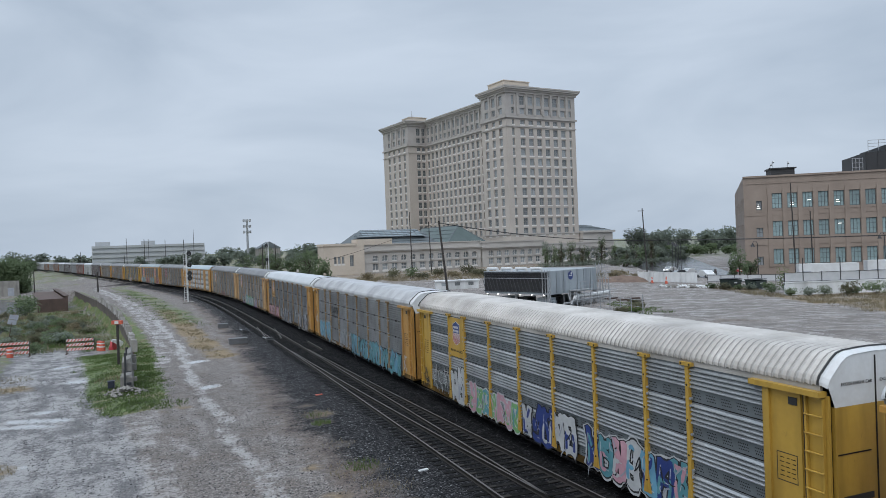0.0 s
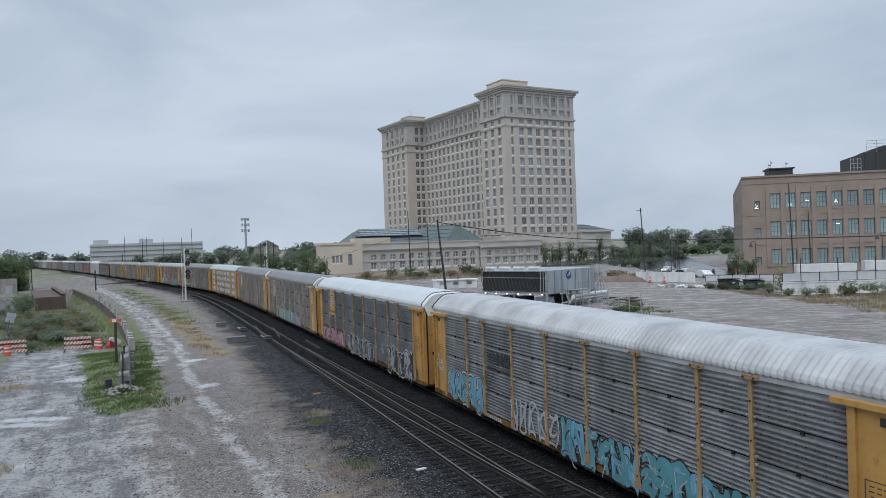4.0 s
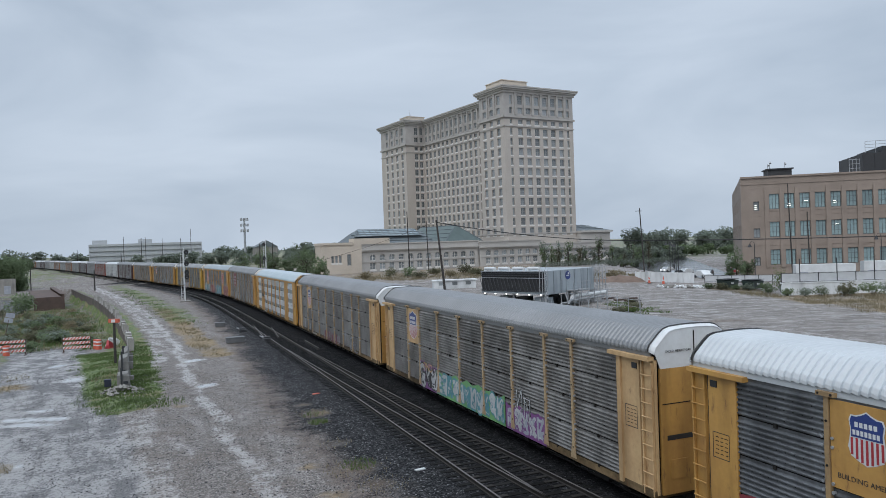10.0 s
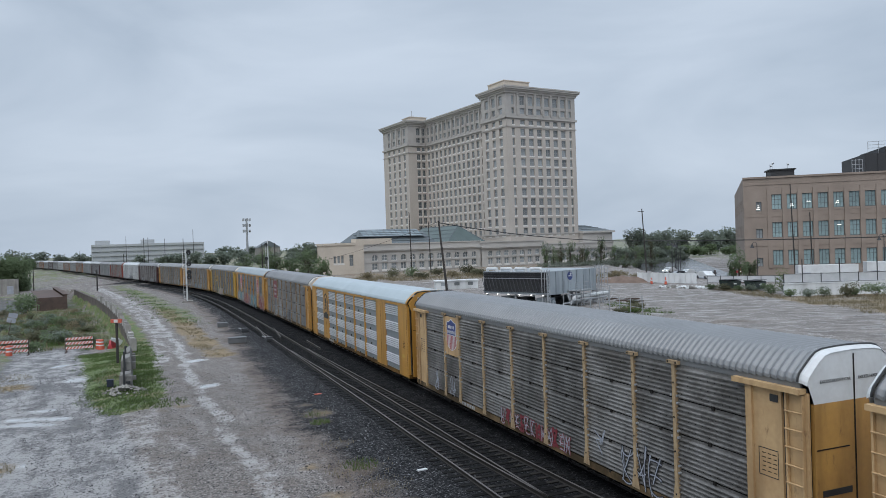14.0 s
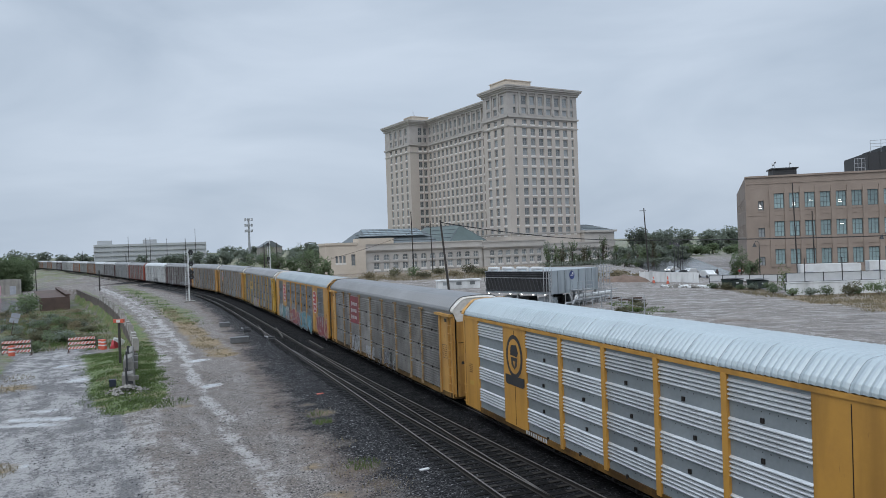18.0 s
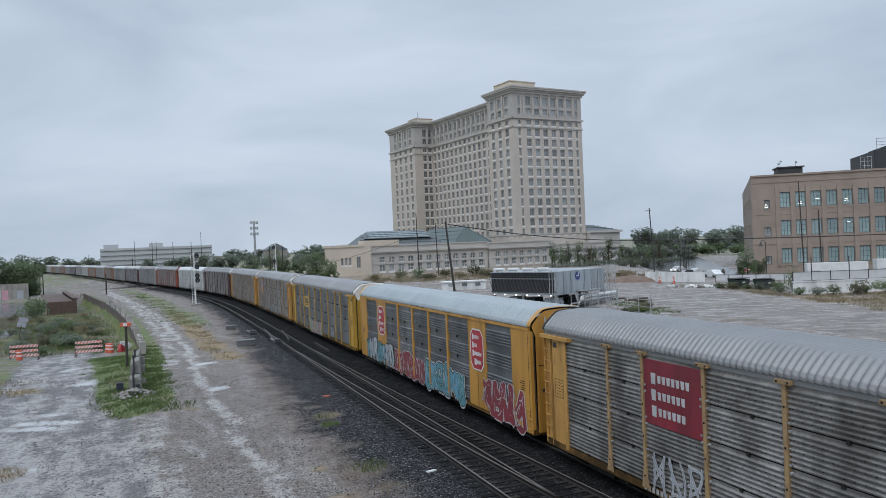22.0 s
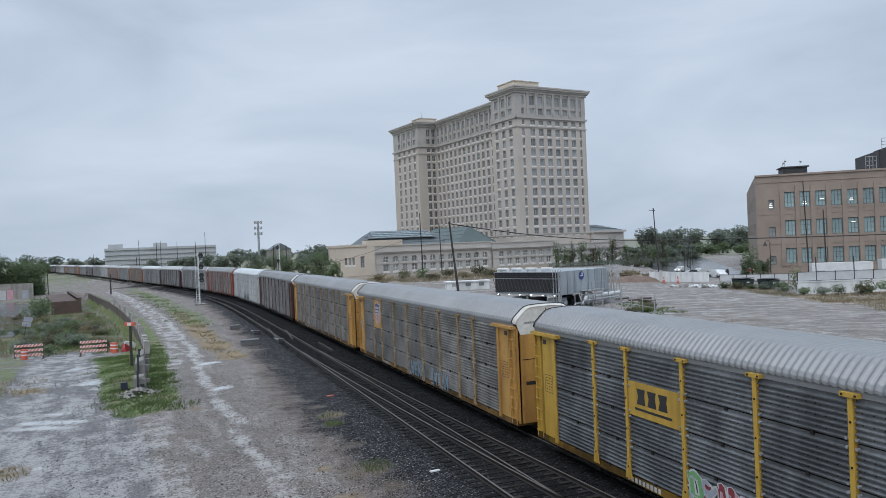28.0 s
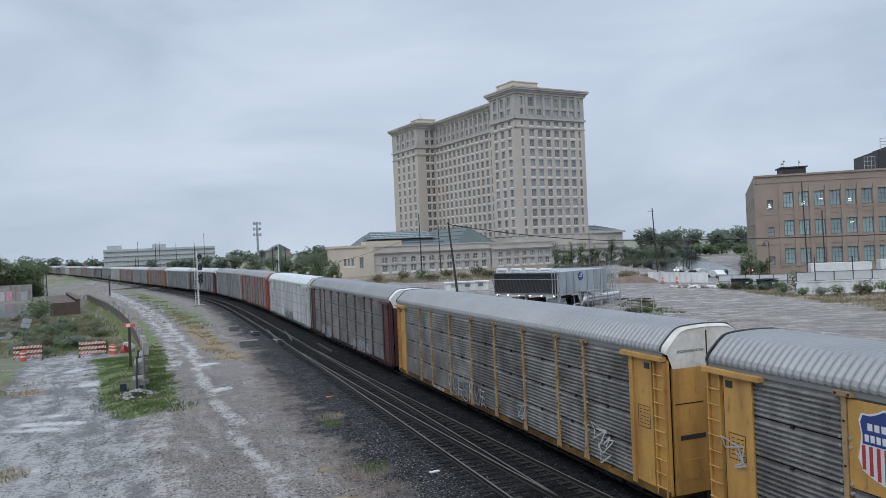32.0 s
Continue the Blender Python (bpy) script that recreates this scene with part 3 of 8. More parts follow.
    me.from_pydata(np.stack([px, py, z], 1).tolist(), [], np.stack([i, i + 1, i + nx + 1, i + nx], 1).tolist())
    for name, (r, g, b) in (("zone_a", (wet, grass, ballast)), ("zone_b", (lot, straw, road)), ("zone_c", (oil_shade, oil_shade, oil_shade))):
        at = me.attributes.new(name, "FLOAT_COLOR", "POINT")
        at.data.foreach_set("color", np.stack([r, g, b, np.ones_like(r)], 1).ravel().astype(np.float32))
    me.polygons.foreach_set("use_smooth", [True] * len(i))
    me.materials.append(M_GROUND)
    return tagged(new("ground", me), "wet gravel yard with ruts, ballast and patches of grass", "ground", kind="structure")


make_ground()


def ground_z(x, y):
    return float(terrain(np.array([x]), np.array([y]))[0])


# ---------- tracks ----------
def rail_mesh(pts, z0=0.12):
    """A flat-bottomed rail along a plan line."""
    sec = ((-0.07, 0), (-0.07, 0.02), (-0.015, 0.04), (-0.015, 0.115), (-0.037, 0.125), (-0.037, 0.16), (0.037, 0.16), (0.037, 0.125), (0.015, 0.115), (0.015, 0.04), (0.07, 0.02), (0.07, 0))
    rings = []
    for i, p in enumerate(pts):
        a, b = Vector(pts[max(i - 1, 0)]), Vector(pts[min(i + 1, len(pts) - 1)])
        d = (b - a).normalized()
        rings.append([(p[0] + d.y * u, p[1] - d.x * u, z0 + w) for u, w in sec])
    g = Geo()
    g.loft(rings, 0, closed=True, caps=True)
    for i in range(len(rings) - 1):
        g.m[i * 12 + 5] = 1
    return g


def span(p, q, n):
    return [(p[0] + (q[0] - p[0]) * i / n, p[1] + (q[1] - p[1]) * i / n) for i in range(n + 1)]


TIE = Geo()
TIE.box(-1.3, -0.11, 0.0, 1.3, 0.11, 0.17)
TIE.box(-0.86, -0.09, 0.17, -0.58, 0.09, 0.185, 1)
TIE.box(0.58, -0.09, 0.17, 0.86, 0.09, 0.185, 1)
TIE_MESH = TIE.mesh("tie", [M_TIE, M_RAIL])


def track(label, left, right, ties):
    """left, right: plan lines of the rails; ties: (x, y, heading, length factor)."""
    t = thing("railway_track", pose(0, 0, 0), label, "railway track", kind="structure")
    for r in (left, right):
        rail_mesh(r).obj("rail", [M_RAIL, M_RAILTOP], t)
    for x, y, th, k in ties:
        put("tie", TIE_MESH, t, m=Matrix.Translation((x, y, -0.05)) @ pose(0, 0, 0, 0, 0, math.degrees(th)) @ Matrix.Diagonal((k, 1, 1, 1)))
    return t


# siding beside the train and the track that splits from it towards the bridge
def lane(a, b, n=60):
    d = (Vector(b) - Vector(a)).normalized()
    w = Vector((-d.y, d.x)) * 0.7175
    return [(p[0] + w.x, p[1] + w.y) for p in span(a, b, n)], [(p[0] - w.x, p[1] - w.y) for p in span(a, b, n)], d


def branch(y):
    """Centre of the track that branches from the siding towards the bridge."""
    return 15.32 - 0.4843 * y + 0.00049 * y * y


def siding():
    main = [[on_line(s, 4.35 + o)[:2] for s in range(-24, 420, 4)] for o in (0.7175, -0.7175)]
    ties = []
    for s in np.arange(-22, 130, 0.56):
        x, y, th = on_line(s, 4.35)
        gap = max(0.0, branch(y) - x) * math.cos(th) if y < 64 else 0.0
        x, y, _ = on_line(s, 4.35 - gap / 2)
        ties.append((x, y, th + random.Random(int(s * 100)).uniform(-0.012, 0.012), 1.0 + gap / 2.6))
    track("dull siding rails on dark creosoted ties", main[0], main[1], ties)
    left, right = [], []
    for y in range(4, 64, 3):
        d = Vector((branch(y + 0.5) - branch(y - 0.5), 1.0)).normalized()
        left.append((branch(y) - d.y * 0.7175, y + d.x * 0.7175))
        right.append((branch(y) + d.y * 0.7175, y - d.x * 0.7175))
    track("second pair of rails branching from the siding", left, right, [])


siding()
for a, b in (((-21.2, 81.2), (-17.9, 71.6)), ((-18.7, 78.9), (-16.0, 70.2)), ((-12.9, 67.1), (-10.6, 61.3))):
    ob = rail_mesh(span(a, b, 6), 0.1).obj("switch_rail", [M_RAIL, M_RAILTOP])
    tagged(ob, "short worn rail of the switch", "rail", "rails of the switch")
t = thing("railway_track", pose(0, 0, 0), "main track under the freight train on dark ballast", "railway track", kind="structure")
for off in (0.7175, -0.7175):
    rail_mesh([on_line(s, off)[:2] for s in range(-60, 760, 4)], 0.02).obj("rail", [M_RAIL, M_RAILTOP], t)
for s in np.arange(-20, 60, 0.56):
    x, y, th = on_line(s)
    put("tie", TIE_MESH, t, m=Matrix.Translation((x, y, -0.12)) @ pose(0, 0, 0, 0, 0, math.degrees(th)))


# ---------- the train ----------
YELLOWS = {
    "bright": mat("bright_yellow_paint", (0.49, 0.305, 0.05), (0.36, 0.215, 0.04), 0.42, scale=0.8, fine=8, amount=0.35, streak=(1.5, 1.5, 0.2), rust=0.22),
    "amber": mat("faded_amber_paint", (0.50, 0.285, 0.075), (0.36, 0.19, 0.055), 0.5, scale=0.8, fine=8, amount=0.5, streak=(1.5, 1.5, 0.2), rust=0.36),
    "pale": mat("pale_sun_bleached_paint", (0.56, 0.385, 0.20), (0.40, 0.25, 0.12), 0.6, scale=0.8, fine=8, amount=0.5, streak=(1.5, 1.5, 0.2), rust=0.36),
    "golden": mat("golden_paint", (0.48, 0.25, 0.045), (0.38, 0.19, 0.04), 0.45, scale=0.8, fine=8, amount=0.4, streak=(1.5, 1.5, 0.2), rust=0.2),
    "maroon": mat("maroon_paint", (0.085, 0.03, 0.03), (0.06, 0.025, 0.025), 0.55, scale=0.8, fine=8, streak=(1.5, 1.5, 0.2)),
    "red": mat("rusty_red_paint", (0.33, 0.065, 0.035), (0.22, 0.05, 0.03), 0.6, scale=0.8, fine=8, streak=(1.5, 1.5, 0.2), rust=0.3),
    "white": mat("chalky_white_paint", (0.52, 0.53, 0.52), (0.36, 0.36, 0.35), 0.6, scale=0.8, fine=8, streak=(1.5, 1.5, 0.2), rust=0.2),
    "steel": mat("hazed_grey_paint", (0.34, 0.33, 0.325), (0.24, 0.23, 0.225), 0.55, scale=0.8, fine=8, streak=(1.5, 1.5, 0.2)),
    "orange": mat("rusty_orange_paint", (0.34, 0.15, 0.06), (0.24, 0.10, 0.045), 0.6, scale=0.8, fine=8, streak=(1.5, 1.5, 0.2), rust=0.36),
}
POSTS = {
    "amber": mat("dirty_faded_post_paint", (0.40, 0.27, 0.125), (0.25, 0.165, 0.085), 0.6, scale=1.2, fine=9, amount=0.7, streak=(1.5, 1.5, 0.3), rust=0.4),
    "pale": mat("dirty_bleached_post_paint", (0.46, 0.34, 0.20), (0.30, 0.21, 0.12), 0.6, scale=1.2, fine=9, amount=0.6, streak=(1.5, 1.5, 0.3), rust=0.38),
}
PANELS = {
    "galv": mat("weathered_galvanised_panel", (0.45, 0.468, 0.475), (0.28, 0.29, 0.297), 0.34, 0.5, scale=0.7, fine=8, amount=0.45, rand=0.1),
    # dull and mid: flats between ribs, darkened in colour as if in shade
    "dull": mat("shaded_blue_grey_flat", (0.165, 0.185, 0.195), (0.105, 0.118, 0.125), 0.5, 0.2, scale=0.7, fine=8, amount=0.5, rand=0.1),
    "mid": mat("shaded_mid_grey_flat", (0.25, 0.278, 0.292), (0.17, 0.19, 0.20), 0.45, 0.2, scale=0.7, fine=8, amount=0.5, rand=0.1),
    "silver": mat("lit_galvanised_rib", (0.62, 0.64, 0.655), (0.44, 0.455, 0.465), 0.32, 0.45, scale=0.7, fine=8, amount=0.4, rand=0.08),
    "grey": mat("dull_galvanised_panel", (0.27, 0.28, 0.285), (0.13, 0.133, 0.135), 0.45, 0.25, scale=0.7, fine=8, amount=0.6, streak=(1.3, 1, 0.22), rand=0.12),
    "dirty": mat("grimy_galvanised_panel", (0.27, 0.262, 0.25), (0.095, 0.088, 0.08), 0.45, 0.2, scale=0.8, fine=8, amount=0.6, streak=(1.4, 1, 0.3), rand=0.16),
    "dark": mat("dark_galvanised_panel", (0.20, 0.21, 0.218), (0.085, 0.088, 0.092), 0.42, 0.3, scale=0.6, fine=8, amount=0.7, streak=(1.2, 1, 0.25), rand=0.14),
    "white": mat("white_panel", (0.48, 0.49, 0.49), (0.34, 0.345, 0.345), 0.5, 0.1, scale=0.8, fine=8, amount=0.5, streak=(1.4, 1, 0.3), rand=0.1),
}
ROOFS = {
    "grimy_white": mat("grimy_white_roof", (0.53, 0.505, 0.475), (0.36, 0.335, 0.30), 0.36, scale=0.7, fine=5, amount=0.5, streak=(0.5, 0.5, 0.5)),
    "white": mat("white_roof", (0.46, 0.485, 0.50), (0.36, 0.38, 0.395), 0.34, scale=0.6, fine=6, amount=0.35),
    "pale": mat("pale_grey_roof", (0.42, 0.43, 0.44), (0.32, 0.325, 0.33), 0.34, scale=0.6, fine=6, amount=0.4, streak=(0.8, 0.5, 0.5)),
    "grey": mat("grey_roof", (0.23, 0.235, 0.24), (0.16, 0.162, 0.165), 0.36, 0.25, scale=0.5, fine=6, amount=0.35),
    "dark": mat("dark_grey_roof", (0.20, 0.205, 0.21), (0.14, 0.143, 0.146), 0.36, 0.25, scale=0.5, fine=6, amount=0.35),
    "dull_blue": mat("dull_blue_grey_roof", (0.29, 0.325, 0.34), (0.21, 0.24, 0.252), 0.34, 0.1, scale=0.6, fine=6, amount=0.4),
    "blue": mat("pale_blue_roof", (0.36, 0.415, 0.44), (0.27, 0.315, 0.335), 0.3, 0.1, scale=0.6, fine=6, amount=0.3),
}
M_DARKRED = mat("dark_red_placard_paint", (0.22, 0.022, 0.035), (0.14, 0.018, 0.026), 0.5, scale=0.8, fine=6, streak=(1.2, 1, 0.2))
M_SEAM = mat("grey_roof_sealant", (0.17, 0.19, 0.20), (0.11, 0.125, 0.13), 0.6, scale=1.0, fine=6)
M_GROOVESHADE = mat("dirty_shaded_groove", (0.30, 0.285, 0.265), (0.18, 0.17, 0.155), 0.6, scale=0.8, fine=6)
M_GRIME = mat("grimy_running_gear", (0.028, 0.025, 0.023), (0.014, 0.013, 0.012), 0.75, scale=3, spec=0.15)
M_PEEL = mat("peeling_white_end", (0.68, 0.68, 0.67), (0.42, 0.39, 0.34), 0.6, scale=0.9, fine=5, amount=0.6)

SILLS = {k: mat("grimy_%s_sill" % k, tuple(c * 0.36 for c in b), tuple(c * 0.12 for c in b), 0.65, scale=0.9, fine=7, amount=0.8, streak=(0.9, 0.9, 0.9), rust=0.5, spec=0.25)
         for k, b in (("bright", (0.56, 0.315, 0.05)), ("amber", (0.50, 0.285, 0.085)), ("pale", (0.56, 0.385, 0.2)), ("golden", (0.48, 0.25, 0.06)), ("maroon", (0.085, 0.03, 0.03)), ("red", (0.3, 0.06, 0.04)), ("white", (0.45, 0.45, 0.44)), ("steel", (0.34, 0.33, 0.325)), ("orange", (0.34, 0.15, 0.06)))}
HALF_W, SILL, EAVE, TOP = 1.5, 0.98, 5.05, 6.0
ROOF_SEC = ((1.555, 5.19), (1.55, 5.27), (1.495, 5.39), (1.32, 5.565), (1.14, 5.735), (0.97, 5.855), (0.78, 5.905), (0.40, 5.93), (0.0, 5.94))
ROOF_SEC = ROOF_SEC + tuple((-y, z) for y, z in reversed(ROOF_SEC[:-1]))
EDGES = (-11.85, -9.0, -7.05, -4.25, -1.4, 1.4, 4.25, 7.05, 9.0, 11.85)
MESHES = {}


def once(key, make):
    if key not in MESHES:
        MESHES[key] = make()
    return MESHES[key]


def side_profile(style):
    """(outward, height) of the pressed side sheets, four courses with a gap between."""
    pts, h = [], (EAVE - SILL) / 4
    for j in range(4):
        z = SILL + j * h
        gap = style not in ("smooth", "bright")
        pts += [(-0.08, z), (-0.08, z + 0.012), (0.0, z + 0.016)] if gap else [(0.0, z)]
        ribs = {"even": (0.09, 0.22, 0.35, 0.48, 0.61, 0.74, 0.87), "groups": (0.42, 0.54, 0.66, 0.78, 0.90), "bright": (0.36, 0.48, 0.60, 0.72, 0.84), "smooth": (0.16, 0.29, 0.42, 0.55, 0.68)}[style]
        for r in ribs:
            c = z + r * h
            pts += [(0.0, c - 0.042), (0.065, c - 0.031), (0.065, c - 0.004), (0.0, c + 0.045)]
        pts += [(0.0, z + h - 0.012), (-0.08, z + h)] if gap else [(0.0, z + h)]
    return pts


def panel_mesh(x0, x1, style, material):
    g = Geo()
    prof = side_profile(style)
    g.loft([[(x, HALF_W + y, z) for y, z in prof] for x in (x1, x0)])
    for x in (x0, x1):
        g.poly([(x, HALF_W + y, z) for y, z in prof] + [(x, HALF_W - 0.1, EAVE), (x, HALF_W - 0.1, SILL)])
    for k, ((y0, _), (y1, _)) in enumerate(zip(prof, prof[1:])):
        if min(y0, y1) < -0.05:  # the open joint between two courses
            g.m[k] = 2
        elif style in ("groups", "bright"):  # lit ribs over shaded flats, that contrast put into two colours
            g.m[k] = int(max(y0, y1) > 0.01)
    return g.mesh("side_panel", [{"groups": PANELS["dull"], "bright": PANELS["mid"]}.get(style, material), material, M_GRIME])


def holes_mesh(x0, x1, style):
    """The small punched holes between the ribs of one side sheet."""
    g, h = Geo(), (EAVE - SILL) / 4
    w = HALF_W + 0.004
    rnd = random.Random(int(abs(x0) * 100) + len(style))
    for j in range(4):
        z = SILL + j * h
        if style == "groups":
            n = max(2, round((x1 - x0) / 0.62))
            for i in range(n):
                for r in range(3):
                    for c in range(6):
                        x, zz = x0 + (x1 - x0) * (i + 0.5) / n + 0.062 * (c - 2.5) + 0.02 * r, z + h * (0.12 + 0.075 * r)
                        g.quad((x - 0.016, w, zz - 0.016), (x + 0.016, w, zz - 0.016), (x + 0.016, w, zz + 0.016), (x - 0.016, w, zz + 0.016))
        else:
            for r in ((0.155, 0.415, 0.675) if style == "even" else (0.22, 0.48)):
                x = x0 + 0.2
                while x < x1 - 0.15:
                    if rnd.random() < 0.8:
                        zz = z + h * r
                        g.quad((x - 0.018, w, zz - 0.014), (x + 0.018, w, zz - 0.014), (x + 0.018, w, zz + 0.014), (x - 0.018, w, zz + 0.014))
                    x += 0.27
            for x in ((x0 + x1) / 2 + rnd.uniform(-0.3, 0.3),):  # a latch over the joint
                g.box(x - 0.05, HALF_W, z - 0.06, x + 0.05, HALF_W + 0.05, z + 0.07)
    return g.mesh("punched_hole", M_GRIME)


def roof_mesh(style, material):
    g = Geo()
    rings = []
    if style == "ribbed":
        n = 119
        for i in range(n * 6 + 1):
            x = -13.4 + 26.8 * i / (n * 6)
            k = (0, 0.012, 0.038, 0.05, 0.038, 0.012)[i % 6]
            rings.append([(x, y * (1 + 0.6 * k), z + k * 0.9) for y, z in ROOF_SEC])
    else:
        x, n = -13.35, 20
        for i in range(n):
            x0 = -13.35 + 26.7 * i / n
            for d in (0.0, 0.018):
                rings.append([(x0 + d, y * 0.995, z - 0.012) for y, z in ROOF_SEC])
            for j in range(1, 25):
                xx = x0 + 0.035 + (26.7 / n - 0.04) * j / 25
                k = (0.0, 0.03, 0.045, 0.03)[j % 4]
                rings.append([(xx, y * (1 + 0.6 * k), z + k * 0.7) for y, z in ROOF_SEC])
        rings.append([(13.35, y, z) for y, z in ROOF_SEC])
    g.loft(rings)
    if style != "ribbed":  # dark sealed seams between the segments
        w = len(ROOF_SEC) - 1
        for i in range(20):
            g.m[26 * i * w:(26 * i + 1) * w] = [1] * w
    elif material == ROOFS["grimy_white"]:  # grime and the ribs' shade, both put into the groove faces' colour
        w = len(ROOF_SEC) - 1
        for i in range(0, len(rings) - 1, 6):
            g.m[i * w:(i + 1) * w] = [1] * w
        return g.mesh("roof", [material, M_GROOVESHADE])
    return g.mesh("roof", [material, M_SEAM])


def plate_mesh(material):
    """Smooth strip between the posts' caps and the foot of the roof ribs."""
    g = Geo()
    for s in (-1, 1):
        a, b = sorted((s * (HALF_W - 0.05), s * (HALF_W + 0.035)))
        g.box(-13.4, a, EAVE, 13.4, b, 5.225)
    return g.mesh("top_plate", material)


def cap_mesh(material, s):
    """Smooth end hood of an excess-height car, bevelled down towards the end doors."""
    g = Geo()
    rings = [[(s * x, y * k, z + d) for y, z in ROOF_SEC] for x, k, d in ((13.4, 1.02, 0.035), (13.5, 1.01, 0.015), (13.6, 0.97, -0.04))]
    g.loft(rings if s < 0 else rings[::-1], 0)
    return g.mesh("end_hood", material)


def edge_mesh(x):
    g = Geo()
    g.pipe([(x, y * 1.03, z + 0.045) for y, z in ROOF_SEC], 0.028, 5)
    return g.mesh("hood_edge", M_BLACK)


def end_mesh(lower, upper, s):
    g = Geo()
    if s:
        x = 13.58 * s
        g.box(min(x, x - 0.1 * s), -1.3, 0.85, max(x, x - 0.1 * s), 1.3, EAVE - 0.35, 0)
        g.poly([(x, y, z) for y, z in ((1.3, EAVE - 0.35),) + tuple((v * 0.97, w - 0.04) for v, w in ROOF_SEC[1:-1]) + ((-1.3, EAVE - 0.35),)][::s], 1)
    return g.mesh("end_door", [lower, upper])


def fit_mesh(name, s, deep, y0, y1, z0, z1, material):
    """One flat fitting on the face of an end door."""
    x = 13.58 * s
    g = Geo()
    g.box(min(x, x + deep * s), y0, z0, max(x, x + deep * s), y1, z1)
    return g.mesh(name, material)


def end_fittings(door, lower, s):
    if s:
        for name, deep, y0, y1, z0, z1, material in (("seam", 0.012, -0.02, 0.02, 0.9, 5.8, M_GRIME), ("kick_strip", 0.01, 0.15, 1.1, 2.5, 2.65, M_BLACK),
                                                     ("joint", 0.01, 0.2, 1.25, 3.6, 3.63, M_GRIME), ("hatch", 0.02, 0.3, 1.0, 1.3, 1.9, lower)):
            put(name, once(("fitting", name, material.name, s), lambda: fit_mesh(name, s, deep, y0, y1, z0, z1, material)), door)


def post_mesh(material):
    g = Geo()
    g.box(-0.065, HALF_W - 0.04, 0.9, 0.065, HALF_W + 0.11, EAVE + 0.02)
    g.box(-0.24, HALF_W - 0.04, EAVE + 0.0, 0.24, HALF_W + 0.15, EAVE + 0.1)
    g.poly([(-0.2, HALF_W + 0.1, 0.85), (0.2, HALF_W + 0.1, 0.85), (0.085, HALF_W + 0.1, 1.5), (-0.085, HALF_W + 0.1, 1.5)])
    for z in (2.0, 3.02, 4.03):
        for x in (-0.13, 0.13):
            for d in (-0.1, 0.1):
                g.tube((x, HALF_W + 0.03, z + d), (x, HALF_W + 0.11, z + d), 0.04, n=6, m=1)
    for z in (1.25, 2.5, 3.5, 4.5):
        g.tube((0, HALF_W + 0.1, z), (0, HALF_W + 0.125, z), 0.03, n=6, m=2)
    for x in (-0.17, 0.17):
        g.tube((x, HALF_W + 0.14, EAVE + 0.05), (x, HALF_W + 0.165, EAVE + 0.05), 0.03, n=6, m=2)
    return g.mesh("post", [material, M_STEEL, M_GRIME])


def bay_mesh(s, material):
    """Plain sheet bay at a car's end with its top ledge and slot."""
    g = Geo()
    a, b = sorted((s * 12.84, s * 13.55))
    g.box(a, HALF_W - 0.1, 0.85, b, HALF_W - 0.03, EAVE - 0.08)
    a, b = sorted((s * 11.8, s * 12.84))
    g.box(a, HALF_W - 0.1, 0.85, b, HALF_W + 0.03, EAVE - 0.08)
    e = s * 11.85
    g.box(e - 0.1, HALF_W + 0.03, 0.85, e + 0.1, HALF_W + 0.1, EAVE - 0.05)
    a, b = sorted((s * 11.4, s * 13.5))
    g.box(a, HALF_W - 0.05, EAVE - 0.1, b, HALF_W + 0.2, EAVE + 0.03)
    a, b = sorted((s * 12.5, s * 12.75))
    g.box(a, HALF_W + 0.03, 4.62, b, HALF_W + 0.05, 4.8, 1)
    a, b = sorted((s * 12.2, s * 12.6))
    a, b = a - 0.05, b + 0.05
    for z in (2.72, 3.4):
        g.box(a - 0.06, HALF_W + 0.031, z, b + 0.06, HALF_W + 0.035, z + 0.02, 1)
    for x in (a - 0.06, b + 0.04):
        g.box(x, HALF_W + 0.031, 2.74, x + 0.02, HALF_W + 0.035, 3.4, 1)
    for k in range(5):
        for q in range(3):
            g.box(a + 0.17 * q, HALF_W + 0.031, 3.28 - 0.11 * k, a + 0.17 * q + (0.13, 0.09, 0.11)[(k + q) % 3], HALF_W + 0.034, 3.302 - 0.11 * k, 2)
    a, b = sorted((s * 12.85, s * 12.93))
    g.box(a, HALF_W - 0.03, 0.85, b, HALF_W - 0.025, EAVE - 0.1, 1)
    return g.mesh("end_bay", [material, M_BLACK, M_GRIME])


def ladder_mesh(s, material):
    g = Geo()
    for x in (12.96, 13.42):
        g.box(min(s * x, s * x + 0.05 * s), HALF_W - 0.02, 0.8, max(s * x, s * x + 0.05 * s), HALF_W + 0.06, EAVE - 0.15)
    for i in range(9):
        z = 1.05 + i * 0.43
        g.tube((s * 12.96, HALF_W + 0.07, z), (s * 13.47, HALF_W + 0.07, z), 0.02, n=6)
    return g.mesh("ladder", material)


